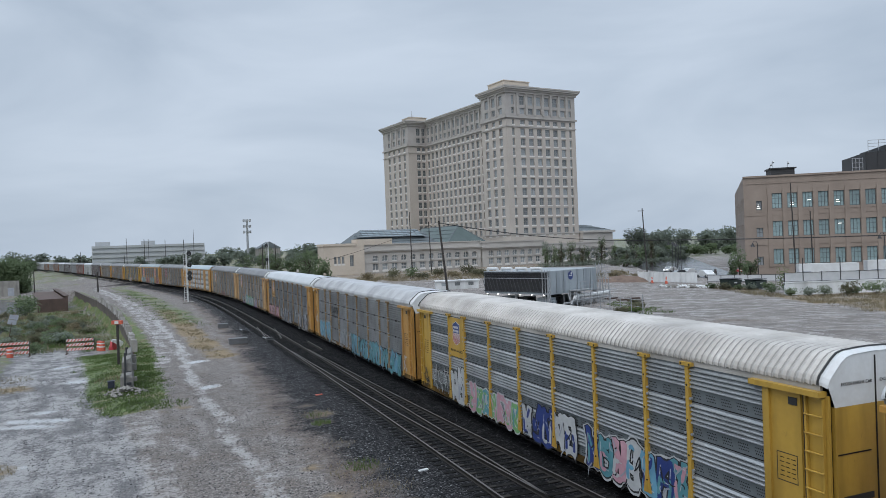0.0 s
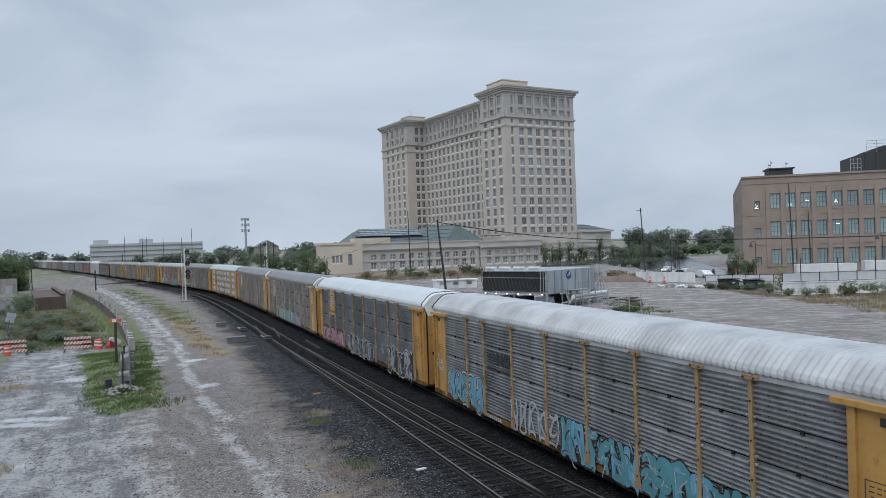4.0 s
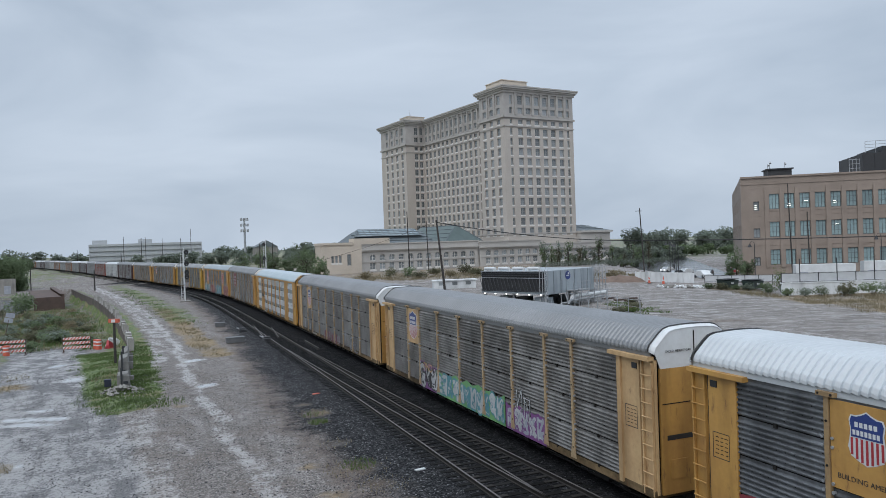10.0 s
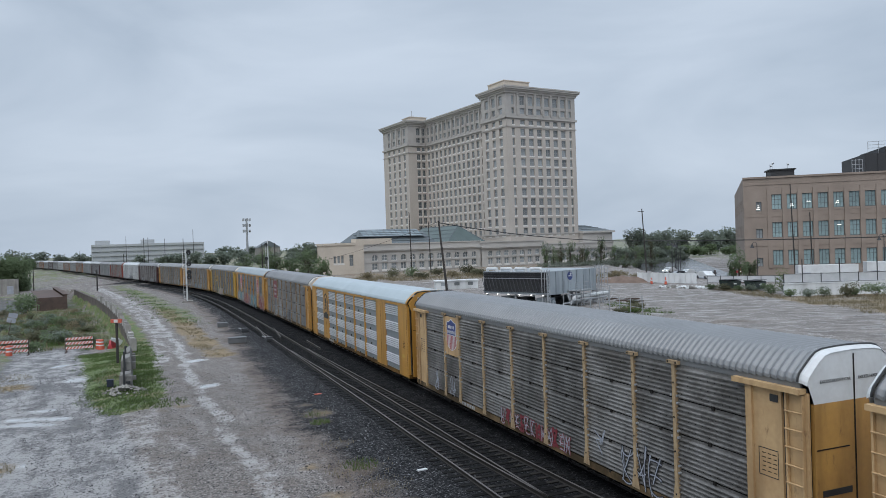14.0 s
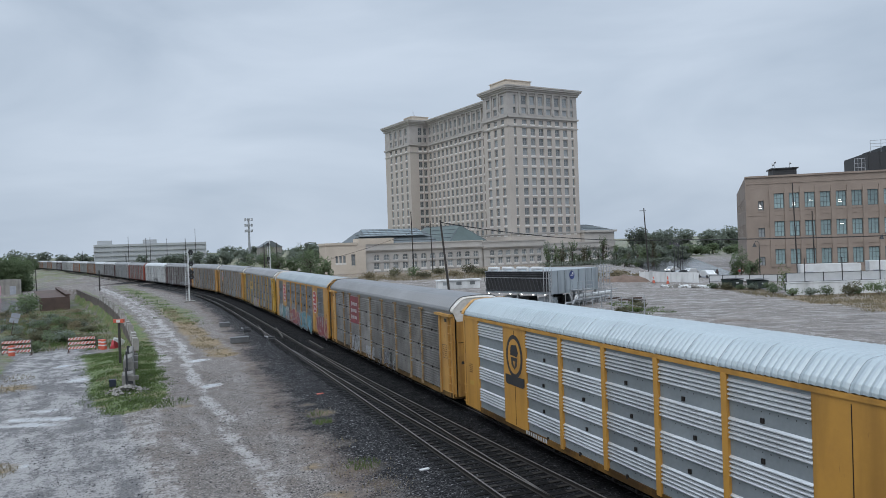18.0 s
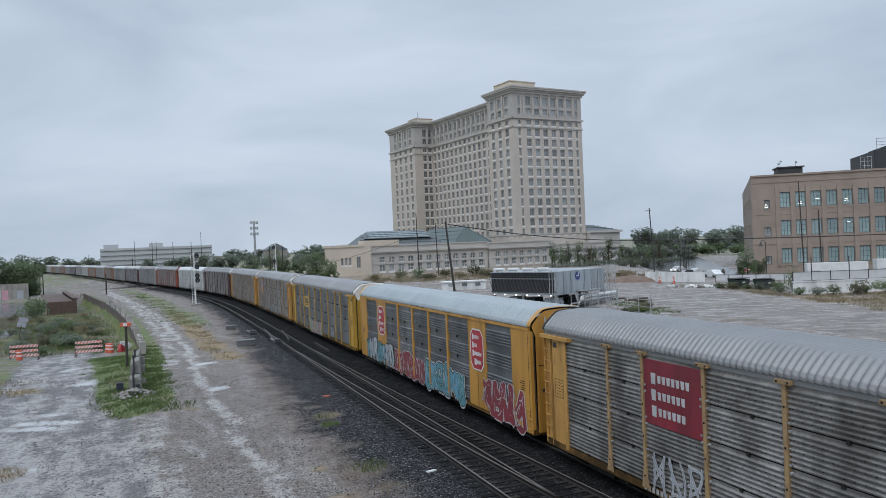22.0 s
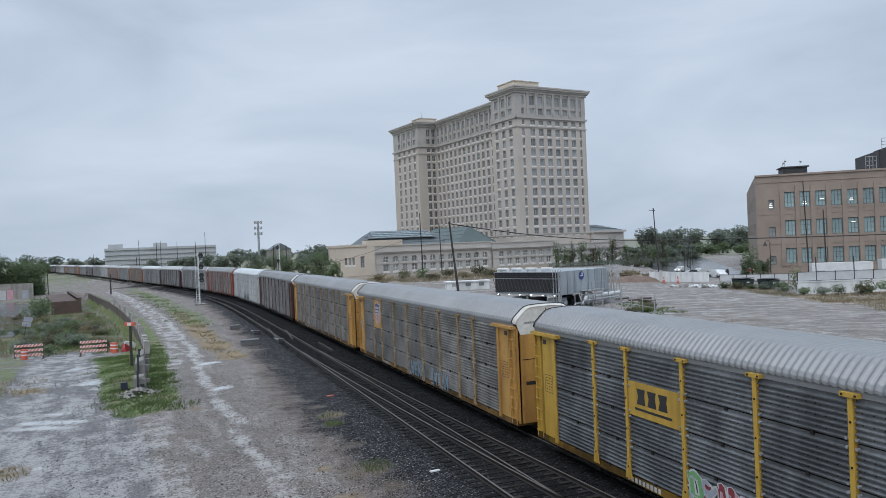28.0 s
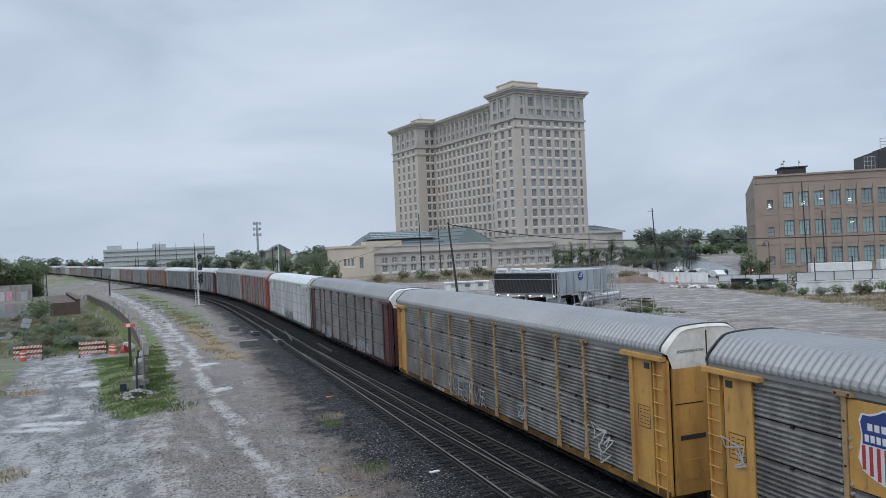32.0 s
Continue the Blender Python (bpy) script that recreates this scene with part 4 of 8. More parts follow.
def frame_mesh(material):
    g = Geo()
    g.box(-13.5, -HALF_W - 0.03, 0.74, 13.5, HALF_W + 0.045, SILL - 0.003, 0)
    g.box(-13.5, -0.4, 0.4, 13.5, 0.4, 0.75, 1)
    for i in range(-5, 6):
        g.box(i * 1.3 - 0.06, -1.4, 0.5, i * 1.3 + 0.06, 1.4, 0.74, 1)
    g.box(-14.3, -0.15, 0.6, -13.4, 0.15, 0.85, 1)
    g.box(13.4, -0.15, 0.6, 14.3, 0.15, 0.85, 1)
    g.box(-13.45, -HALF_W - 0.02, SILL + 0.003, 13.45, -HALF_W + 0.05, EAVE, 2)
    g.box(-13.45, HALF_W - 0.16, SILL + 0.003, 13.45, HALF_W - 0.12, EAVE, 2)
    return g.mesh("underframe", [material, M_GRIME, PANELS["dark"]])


def bogie_mesh():
    g = Geo()
    for y in (-0.98, 0.98):
        g.box(-1.25, y - 0.09, 0.42, 1.25, y + 0.09, 0.62)
        g.box(-0.4, y - 0.11, 0.3, 0.4, y + 0.11, 0.7)
        for x in (-0.88, 0.88):
            g.box(x - 0.16, y - 0.1, 0.4, x + 0.16, y + 0.1, 0.7)
    g.box(-0.25, -1.0, 0.45, 0.25, 1.0, 0.7)
    return g.mesh("bogie", M_GRIME)


def wheel_mesh():
    g = Geo()
    for y in (-0.76, 0.7):
        g.tube((0, y, 0.595), (0, y + 0.06, 0.595), 0.415, n=20)
    g.tube((0, -0.7, 0.595), (0, 0.7, 0.595), 0.08, n=8)
    return g.mesh("wheelset", M_GRIME)


def yellow_sheet(x0, x1, material):
    g = Geo()
    a, b = sorted((x0, x1))
    g.box(a, HALF_W - 0.06, 0.9, b, HALF_W + 0.05, EAVE)
    g.box((a + b) / 2 - 0.012, HALF_W + 0.05, 0.95, (a + b) / 2 + 0.012, HALF_W + 0.056, EAVE - 0.1, 1)
    return g.mesh("sheet_bay", [material, M_GRIME])


def words(text, size, material):
    """Lettering as a flat mesh."""
    cu = bpy.data.curves.new("lettering", "FONT")
    cu.body, cu.size, cu.align_x, cu.extrude = text, size, "CENTER", 0.003
    ob = bpy.data.objects.new("lettering", cu)
    scene.collection.objects.link(ob)
    me = bpy.data.meshes.new_from_object(ob.evaluated_get(bpy.context.evaluated_depsgraph_get()))
    bpy.data.objects.remove(ob)
    me.materials.clear()
    me.materials.append(material)
    return me


ON_SIDE = Matrix(((-1, 0, 0, 0), (0, 0, 1, 0), (0, 1, 0, 0), (0, 0, 0, 1)))
ON_END = Matrix(((0, 0, -1, 0), (-1, 0, 0, 0), (0, 1, 0, 0), (0, 0, 0, 1)))


def flat(g, pts, y, m):
    """A flat figure on the car's side; pts as (along the side to the viewer's right, height)."""
    g.poly([(-u, y, v) for u, v in pts], m)


def board(x0, x1, z0, z1, material):
    g = Geo()
    g.box(min(x0, x1), HALF_W + 0.04, z0, max(x0, x1), HALF_W + 0.075, z1)
    return g.mesh("placard", material)


def shield_mesh(w, h):
    """A striped shield with a blue field, centred on the origin of the side."""
    g = Geo()
    out = [(-0.47, 0.30), (-0.42, 0.40), (-0.28, 0.40), (-0.14, 0.44), (0, 0.5), (0.14, 0.44), (0.28, 0.40), (0.42, 0.40), (0.47, 0.30), (0.43, 0.12), (0.46, -0.06), (0.5, -0.2), (0.42, -0.36), (0.2, -0.45), (0, -0.5), (-0.2, -0.45), (-0.42, -0.36), (-0.5, -0.2), (-0.46, -0.06), (-0.43, 0.12)]
    flat(g, [(u * w * 1.08, v * h * 1.06) for u, v in out], 0.000, 0)
    flat(g, [(u * w, v * h) for u, v in out[:10] + [(0.44, 0.0), (-0.44, 0.0)] + out[19:]], 0.008, 1)
    for i in range(7):
        u0 = (-0.46 + 0.92 * (2 * i) / 13) * w
        u1 = u0 + 0.92 * w / 13
        lo = -0.5 + 0.55 * abs((u0 + u1) / 2 / w) ** 1.6
        flat(g, [(u0, -0.02 * h), (u1, -0.02 * h), (u1, lo * h), (u0, lo * h)], 0.004, 2)
    for v, a, n in ((0.25, 0.33, 5), (0.09, 0.39, 7)):  # bars in place of the two words
        c = 2 * a / n
        for q in range(n):
            u = -a + c * q
            flat(g, [(u * w, (v - 0.05) * h), ((u + c * 0.72) * w, (v - 0.05) * h), ((u + c * 0.72) * w, (v + 0.05) * h), (u * w, (v + 0.05) * h)], 0.012, 0)
    return g.mesh("shield", [M_WHITE, M_BLUE, M_RED])


def octagon_mesh(w, h):
    g = Geo()
    o = [(-0.5, 0.34), (-0.3, 0.5), (0.3, 0.5), (0.5, 0.34), (0.5, -0.34), (0.3, -0.5), (-0.3, -0.5), (-0.5, -0.34)]
    flat(g, [(u * w, v * h) for u, v in o], 0.0, 0)
    flat(g, [(u * w * 0.9, v * h * 0.93) for u, v in o], 0.004, 1)
    for i, (a, n) in enumerate(((-0.33, 6), (-0.33, 4), (-0.33, 8), (-0.2, 6))):
        v = 0.3 - 0.2 * i
        for q in range(n):
            big = q == 0 or (i == 3 and q == 1)
            u, e, c = (a + 0.082 * q + (0.03 if q else 0)) * w, (0.075 if big else 0.045) * h, (0.10 if q == 0 else 0.06) * w
            flat(g, [(u, v * h - e), (u + c, v * h - e), (u + c, v * h + e), (u, v * h + e)], 0.008, 0)
    return g.mesh("emblem", [M_WHITE, M_RED])


def ring_mesh(r):
    """A dark round crest with a ribbon, as plain shapes."""
    g = Geo()
    c = [(math.sin(a * math.pi / 12), math.cos(a * math.pi / 12)) for a in range(24)]
    flat(g, [(u * r * 0.82, v * r) for u, v in c], 0.0, 0)
    flat(g, [(u * r * 0.64, v * r * 0.81) for u, v in c], 0.004, 1)
    flat(g, [(-0.3 * r, 0.5 * r), (0.25 * r, 0.55 * r), (0.42 * r, 0.2 * r), (0.3 * r, 0.0), (-0.4 * r, 0.05 * r)], 0.008, 0)
    flat(g, [(-0.34 * r, -0.04 * r), (0.34 * r, -0.04 * r), (0.26 * r, -0.42 * r), (0, -0.6 * r), (-0.26 * r, -0.42 * r)], 0.008, 0)
    flat(g, [(-0.14 * r, -0.2 * r), (0.12 * r, -0.22 * r), (0.0, -0.5 * r)], 0.012, 1)
    flat(g, [(-0.95 * r, -0.9 * r), (0.95 * r, -0.9 * r), (0.95 * r, -1.25 * r), (0.8 * r, -1.35 * r), (-0.8 * r, -1.35 * r), (-0.95 * r, -1.25 * r)], 0.008, 0)
    return g.mesh("emblem", [M_BLACK, YELLOWS["golden"]])


SPRAY = {"w": M_SPRAYWHITE, "k": M_BLACK, "t": M_TEAL, "b": M_SKYBLUE, "p": M_PINK, "m": M_MAROON, "u": M_PURPLE, "g": M_GREEN, "s": M_SPRAYGREY, "n": M_BLUE, "y": YELLOWS["bright"]}


def blob(rnd, cx, cz, rx, rz, n=14, rough=0.22):
    ph = rnd.random() * 6.28
    pw = rnd.choice((3, 4, 5))
    return [(cx + math.cos(a) * rx * (1 + rough * math.sin(pw * a + ph) + rnd.uniform(-0.06, 0.06)),
             cz + math.sin(a) * rz * (1 + rough * math.cos((pw - 1) * a + ph)))
            for a in (2 * math.pi * i / n for i in range(n))]


def stroke(p, q, w, bow, e0, e1):
    """A fat brush stroke from p to q as a polygon; bow bends it, e0 and e1 flare its ends."""
    p, q = Vector(p), Vector(q)
    d = (q - p).normalized()
    n2 = Vector((-d.y, d.x))
    mid = p.lerp(q, 0.5) + n2 * bow
    k = w / 2
    return [p + n2 * k * e0, p.lerp(mid, 0.5) + n2 * (k + bow * 0.25), mid + n2 * k, mid.lerp(q, 0.5) + n2 * (k + bow * 0.25), q + n2 * k * e1,
            q + d * k * 0.5, q - n2 * k * e1, mid.lerp(q, 0.5) - n2 * (k - bow * 0.25), mid - n2 * k, p.lerp(mid, 0.5) - n2 * (k - bow * 0.25), p - n2 * k * e0, p - d * k * 0.4]


def graffiti_mesh(runs, seed):
    """Spray-painted figures of fat interlocking strokes. Each run: start and end along the side, foot, height, fills, outline,
    filled (0: thin lines, 1: filled figures, 2: on a painted ground, 3: with a white halo)."""
    g, rnd, keys = Geo(), random.Random(seed), list(SPRAY)
    y0 = HALF_W + 0.07
    for u0, u1, z0, h, fills, line, solid in runs:
        halo, solid = solid == 3, 1 if solid == 3 else solid
        n = max(2, round(abs(u1 - u0) / (h * 0.62)))
        w = (u1 - u0) / n
        if solid > 1:
            pts = [(u0 - 0.1, z0), (u1 + 0.1, z0)] + [(u1 + 0.1 - (u1 - u0 + 0.2) * i / 12, z0 + h * (0.85 + 0.25 * rnd.random())) for i in range(13)]
            flat(g, pts, y0, keys.index(fills[-1]))
            fills = fills[:-1]
        if solid > 1:
            z0, h = z0 + 0.1 * h, h * 0.74
            n = max(2, round(abs(u1 - u0) / (h * 0.78)))
            w = (u1 - u0) / n
        for i in range(n):
            x, lean = u0 + w * i, rnd.uniform(-0.12, 0.16)
            P = lambda a, c: (x + w * a + lean * (c - 0.5) * h, z0 + h * c)
            low, top = rnd.uniform(0.0, 0.08), rnd.uniform(0.88, 1.1)
            opts = [(P(0.2, low), P(0.2, top)), (P(0.85, low), P(0.8, top)), (P(0.15, top - 0.1), P(0.9, top - 0.12)), (P(0.15, 0.5), P(0.85, 0.45)),
                    (P(0.15, 0.12), P(0.9, 0.1)), (P(0.15, top - 0.1), P(0.85, 0.1)), (P(0.85, top), P(0.3, 0.3))]
            picks = [opts[0] if rnd.random() < 0.8 else opts[6]] + rnd.sample(opts[1:], 4)
            thick = h * rnd.uniform(0.17, 0.25) if solid else 0.045
            f, f2 = keys.index(fills[i % len(fills)]), keys.index(fills[(i + 1) % len(fills)])
            made = [(p, q, rnd.uniform(-0.14, 0.14) * h, rnd.uniform(0.7, 1.3), rnd.uniform(0.6, 1.5)) for p, q in picks]
            y = y0 + 0.004 + 0.0004 * (i % 2)
            if halo:
                for j, (p, q, bow, e0, e1) in enumerate(made):
                    flat(g, stroke(p, q, thick + 0.3, bow, e0, e1), y - 0.0035 + 0.0006 * j, keys.index("w"))
            for j, (p, q, bow, e0, e1) in enumerate(made):
                flat(g, stroke(p, q, thick + ((0.0, 0.13, 0.2)[solid] if solid else 0.06), bow, e0, e1), y + 0.0008 * j, keys.index(line))
            for j, (p, q, bow, e0, e1) in enumerate(made):
                flat(g, stroke(p, q, thick, bow, e0, e1), y + 0.006 + 0.0008 * j, f)
            if solid:
                for j, (p, q, bow, e0, e1) in enumerate(made[:3]):
                    p, q = Vector(p), Vector(q)
                    flat(g, stroke(p.lerp(q, 0.1), p.lerp(q, 0.55), thick * 0.5, bow * 0.3, 1, 0.6), y + 0.011 + 0.0006 * j, f2)
                    flat(g, stroke(p.lerp(q, 0.6), p.lerp(q, 0.85), 0.03, 0, 1, 1), y + 0.014 + 0.0006 * j, keys.index("w"))
                for j in range(4):
                    p = Vector(P(rnd.random(), rnd.uniform(0.05, 0.95)))
                    q = p + Vector((rnd.uniform(-0.5, 0.5) * abs(w), rnd.uniform(-0.4, 0.4) * h))
                    flat(g, stroke(p, q, 0.055, rnd.uniform(-0.1, 0.1), 1, 0.5), y + 0.017 + 0.0006 * j, keys.index(line if j % 2 else "s"))
    return g.mesh("graffiti", [SPRAY[k] for k in keys])


def scribble_mesh(u, z, h, key, seed):
    g, rnd = Geo(), random.Random(seed)
    p = Vector((u, z))
    for i in range(11):
        q = Vector((u + rnd.uniform(-0.5, 0.5) * h, z + rnd.uniform(-0.5, 0.5) * h * 1.3))
        e = (q - p).normalized().orthogonal() * 0.022
        flat(g, [p + e, q + e, q - e, p - e], HALF_W + 0.125 + 0.0006 * i, 0)
        p = q
    return g.mesh("scribble", SPRAY[key])


def numbers_mesh(u, z, n, key="w"):
    """Bars in place of a reporting mark."""
    g = Geo()
    for i in range(n):
        flat(g, [(u + 0.2 * i, z), (u + 0.2 * i + 0.13, z), (u + 0.2 * i + 0.13, z + 0.16), (u + 0.2 * i, z + 0.16)], HALF_W + 0.051, 0)
    return g.mesh("reporting_mark", SPRAY[key])


def make_car(k, c):
    """One autorack car; +x is its trailing end, +y the side towards the yard."""
    far = k > 9
    yl, pn, rf = YELLOWS[c["paint"]], PANELS[c["panel"]], ROOFS[c["roof"]]
    newer = c.get("newer", False)
    car = thing("autorack_car", pose(0, 0, 0), c["label"], "railway car", "cars of the freight train")
    key = (c["paint"], c["panel"], c["roof"])
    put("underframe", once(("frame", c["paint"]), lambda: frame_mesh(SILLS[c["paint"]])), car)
    if newer:
        put("roof", once(("roofn", c["roof"]), lambda: roof_mesh("segments", rf)), car, "pale corrugated roof in segments")
        for s in (-1, 1):
            end_fittings(put("end_door", once(("end", c["paint"], "n", s), lambda: end_mesh(yl, yl, s)), car), yl, s)
        def hood(s):
            g = Geo()
            g.loft([[(x, y * 1.02, z + 0.035) for y, z in ROOF_SEC] for x in sorted((s * 13.62, s * 13.3))], 0)
            return g.mesh("end_hood", yl)
        for s in (-1, 1):
            put("end_hood", once(("hoodn", c["paint"], s), lambda: hood(s)), car)
        def top_rail():
            g = Geo()
            g.box(-13.4, HALF_W - 0.03, EAVE, 13.4, HALF_W + 0.09, EAVE + 0.13)
            return g.mesh("top_rail", yl)
        put("top_rail", once(("top_rail", c["paint"]), top_rail), car)
        def skirts(s):
            g = Geo()
            a, b = sorted((s * 11.75, s * 13.5))
            g.box(a, HALF_W - 0.08, 0.8, b, HALF_W + 0.06, EAVE)
            g.box(*( (s * 13.3 - 0.012, HALF_W + 0.06, 0.9, s * 13.3 + 0.012, HALF_W + 0.064, EAVE - 0.1) ), 1)
            g.box(*( (s * 12.6 - 0.25, HALF_W + 0.06, 1.9, s * 12.6 + 0.25, HALF_W + 0.064, 2.1) ), 2)
            for i in range(5):
                g.box(s * 12.7 - 0.22, HALF_W + 0.06, 2.5 + 0.09 * i, s * 12.7 + 0.2 - 0.05 * (i % 3), HALF_W + 0.064, 2.53 + 0.09 * i, 1)
            for i in range(3):
                g.tube((s * 13.1, HALF_W + 0.12, 1.0 + 0.4 * i), (s * 13.48, HALF_W + 0.12, 1.0 + 0.4 * i), 0.018, n=6)
            return g.mesh("end_bay", [yl, M_GRIME, YELLOWS["bright"]])
        for s in (-1, 1):
            put("end_bay", once(("bayn", s, c["paint"]), lambda: skirts(s)), car)
            put("sheet_bay", once(("sheet", s, c["paint"]), lambda: yellow_sheet(s * 7.0, s * 9.1, yl)), car)
            put("side_panel", once(("pn", s * 9.1, c["panel"], c.get("ribs")), lambda: panel_mesh(*sorted((s * 9.1, s * 11.75)), c.get("ribs", "groups"), pn)), car)
        for a, b in ((-7.0, -4.25), (-4.25, -1.4), (-1.4, 1.4), (1.4, 4.25), (4.25, 7.0)):
            put("side_panel", once(("pn", a, c["panel"], c.get("ribs")), lambda: panel_mesh(a, b, c.get("ribs", "groups"), pn)), car)
            if k < 7:
                tagged(put("punched_hole", once(("h", a, c.get("ribs", "groups")), lambda: holes_mesh(a, b, c.get("ribs", "groups"))), car), kind="stuff")
        for x in (-4.25, -1.4, 1.4, 4.25):
            def rib():
                g = Geo()
                g.box(-0.1, HALF_W - 0.04, 0.9, 0.1, HALF_W + 0.10, EAVE + 0.02)
                return g.mesh("post", yl)
            put("post", once(("postn", c["paint"]), rib), car, m=Matrix.Translation((x, 0, 0)))
        def doors(s):
            g = Geo()
            if s:
                x = 13.58 * s
                g.box(min(x, x + 0.05 * s), 0.35, 0.9, max(x, x + 0.05 * s), 0.85, 3.6, 0)
                g.box(min(x, x + 0.05 * s), -0.45, 0.9, max(x, x + 0.05 * s), 0.3, 3.6, 1)
                for y in (0.0, 0.9):
                    g.tube((x + 0.08 * s, y, 0.9), (x + 0.08 * s, y, 5.6), 0.04, n=6, m=0)
            return g.mesh("door_gear", [M_STEEL, M_WHITE])
        for s in (-1, 1):
            put("door_gear", once(("door_gear", s), lambda: doors(s)), car)
    else:
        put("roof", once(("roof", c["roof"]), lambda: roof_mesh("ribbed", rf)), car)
        put("top_plate", once(("plate", c["roof"]), lambda: plate_mesh(rf)), car)
        hood_mat = M_PEEL if c.get("peel") else (M_WHITE if c.get("excess", True) else yl)
        low = YELLOWS["amber"] if c["paint"] == "pale" else yl
        for s in (-1, 1):
            hd = put("end_hood", once(("hood", hood_mat.name, s), lambda: cap_mesh(hood_mat, s)), car)
            put("hood_edge", once(("edge", s), lambda: edge_mesh(s * 13.4)), hd)
            end_fittings(put("end_door", once(("end", c["paint"], hood_mat.name, s), lambda: end_mesh(low, hood_mat, s)), car), low, s)
        for a, b in zip(EDGES, EDGES[1:]):
            put("side_panel", once(("p", a, c["panel"], c.get("ribs")), lambda: panel_mesh(a, b, c.get("ribs", "even"), pn)), car)
            if k < 7:
                tagged(put("punched_hole", once(("h", a, c.get("ribs")), lambda: holes_mesh(a, b, c.get("ribs", "even"))), car), kind="stuff")
        for x in EDGES[1:-1]:
            put("post", once(("post", c["paint"]), lambda: post_mesh(POSTS.get(c["paint"], yl))), car, m=Matrix.Translation((x, 0, 0)))
        for s in (-1, 1):
            put("end_bay", once(("bay", s, c["paint"]), lambda: bay_mesh(s, yl)), car)
            put("ladder", once(("ladder", s, c["paint"]), lambda: ladder_mesh(s, yl)), car)
        if c.get("excess", True) and not far:
            for y in (0.62, -0.62):
                put("lettering", once("excess", lambda: words("EXCESS HEIGHT CAR", 0.105, M_BLACK)), car, m=Matrix.Translation((-13.6, y, 5.18)) @ ON_END)
    for x in (-10.0, 10.0):
        b = put("bogie", once("bogie", bogie_mesh), car, m=Matrix.Translation((x, 0, 0)))
        for w in (-0.88, 0.88):
            put("wheelset", once("wheelset", wheel_mesh), b, m=Matrix.Translation((w, 0, 0)))
    sign = c.get("sign")
    if sign:
        kind, u = sign[0], -8.02
        if kind == "shield":
            zc, w, h = sign[1:]
            bd = put("placard", once(("bd", c["paint"]), lambda: board(7.14, 8.92, 3.05, 5.0, yl)), car, "yellow placard with a striped shield")
            put("shield", once(("shield", w, h), lambda: shield_mesh(w, h)), bd, m=Matrix.Translation((8.02, HALF_W + 0.079, zc)))
            if sign[1] > 4.1:
                put("slogan", once("slogan", lambda: words("BUILDING AMERICA", 0.165, M_BLACK)), bd, "black slogan lettering", m=Matrix.Translation((8.02, HALF_W + 0.079, 3.3)) @ ON_SIDE)
        elif kind == "slants":
            def slants():
                g = Geo()
                for i in range(6):
                    flat(g, [(0, -0.1 * i), (0.75 + 0.1 * i, -0.1 * i), (0.85 + 0.1 * i, -0.1 * i - 0.055), (0.15, -0.1 * i - 0.055)], 0.0, 0)
                flat(g, [(1.0, 0), (1.22, 0), (1.5, -0.36), (1.44, 0), (1.66, 0), (1.75, -0.55), (1.53, -0.55), (1.25, -0.19), (1.31, -0.55), (1.09, -0.55)], 0.004, 0)
                flat(g, [(1.78, 0), (2.36, 0), (2.38, -0.14), (2.0, -0.14), (2.02, -0.2), (2.4, -0.2), (2.44, -0.55), (1.84, -0.55), (1.82, -0.41), (2.2, -0.41), (2.18, -0.34), (1.82, -0.34)], 0.004, 0)
                for q in range(15):  # bars in place of the words below
                    u = 0.08 + 0.158 * q
                    if q != 7:
                        flat(g, [(u, -0.72), (u + 0.115, -0.72), (u + 0.115, -0.86), (u, -0.86)], 0.004, 0)
                return g.mesh("emblem", M_BLACK)
            put("emblem", once("slants", slants), car, "black slanted stripes of an emblem", m=Matrix.Translation((6.75, HALF_W + 0.074, 3.85)))
        elif kind == "redboard":
            rb = put("placard", once("redboard", lambda: board(4.34, 6.96, 2.95, 4.95, M_DARKRED)), car, "dark red placard with three white bars")
            def bars():
                g = Geo()
                for i, n in enumerate((8, 7, 7)):
                    for q in range(n):
                        w = 0.24 if q == 0 else 0.17
                        u, e = (0.0 if q == 0 else 0.1 + 0.215 * q), (0.05 if q == 0 else 0.0)
                        flat(g, [(u, -0.5 * i + e), (u + w, -0.5 * i + e), (u + w - 0.02, -0.5 * i - 0.24 - e), (u + 0.02, -0.5 * i - 0.24 - e)], 0.0, 0)
                return g.mesh("bar", M_SPRAYWHITE)
            put("bar", once("redbars", bars), rb, m=Matrix.Translation((6.62, HALF_W + 0.08, 4.5)))
        elif kind == "boxlogo":
            rb = put("placard", once("boxlogo", lambda: board(4.34, 6.96, 3.0, 4.1, YELLOWS["bright"])), car, "yellow placard with dark block shapes")
            def blk():
                g = Geo()
                for i in range(3):
                    flat(g, [(0.55 * i, 0), (0.55 * i + 0.45, 0), (0.55 * i + 0.4, -0.2), (0.55 * i + 0.45, -0.5), (0.55 * i, -0.5), (0.55 * i + 0.08, -0.25)], 0.0, 0)
                flat(g, [(-0.1, -0.62), (1.75, -0.62), (1.75, -0.7), (-0.1, -0.7)], 0.0, 0)
                return g.mesh("bar", M_BLACK)
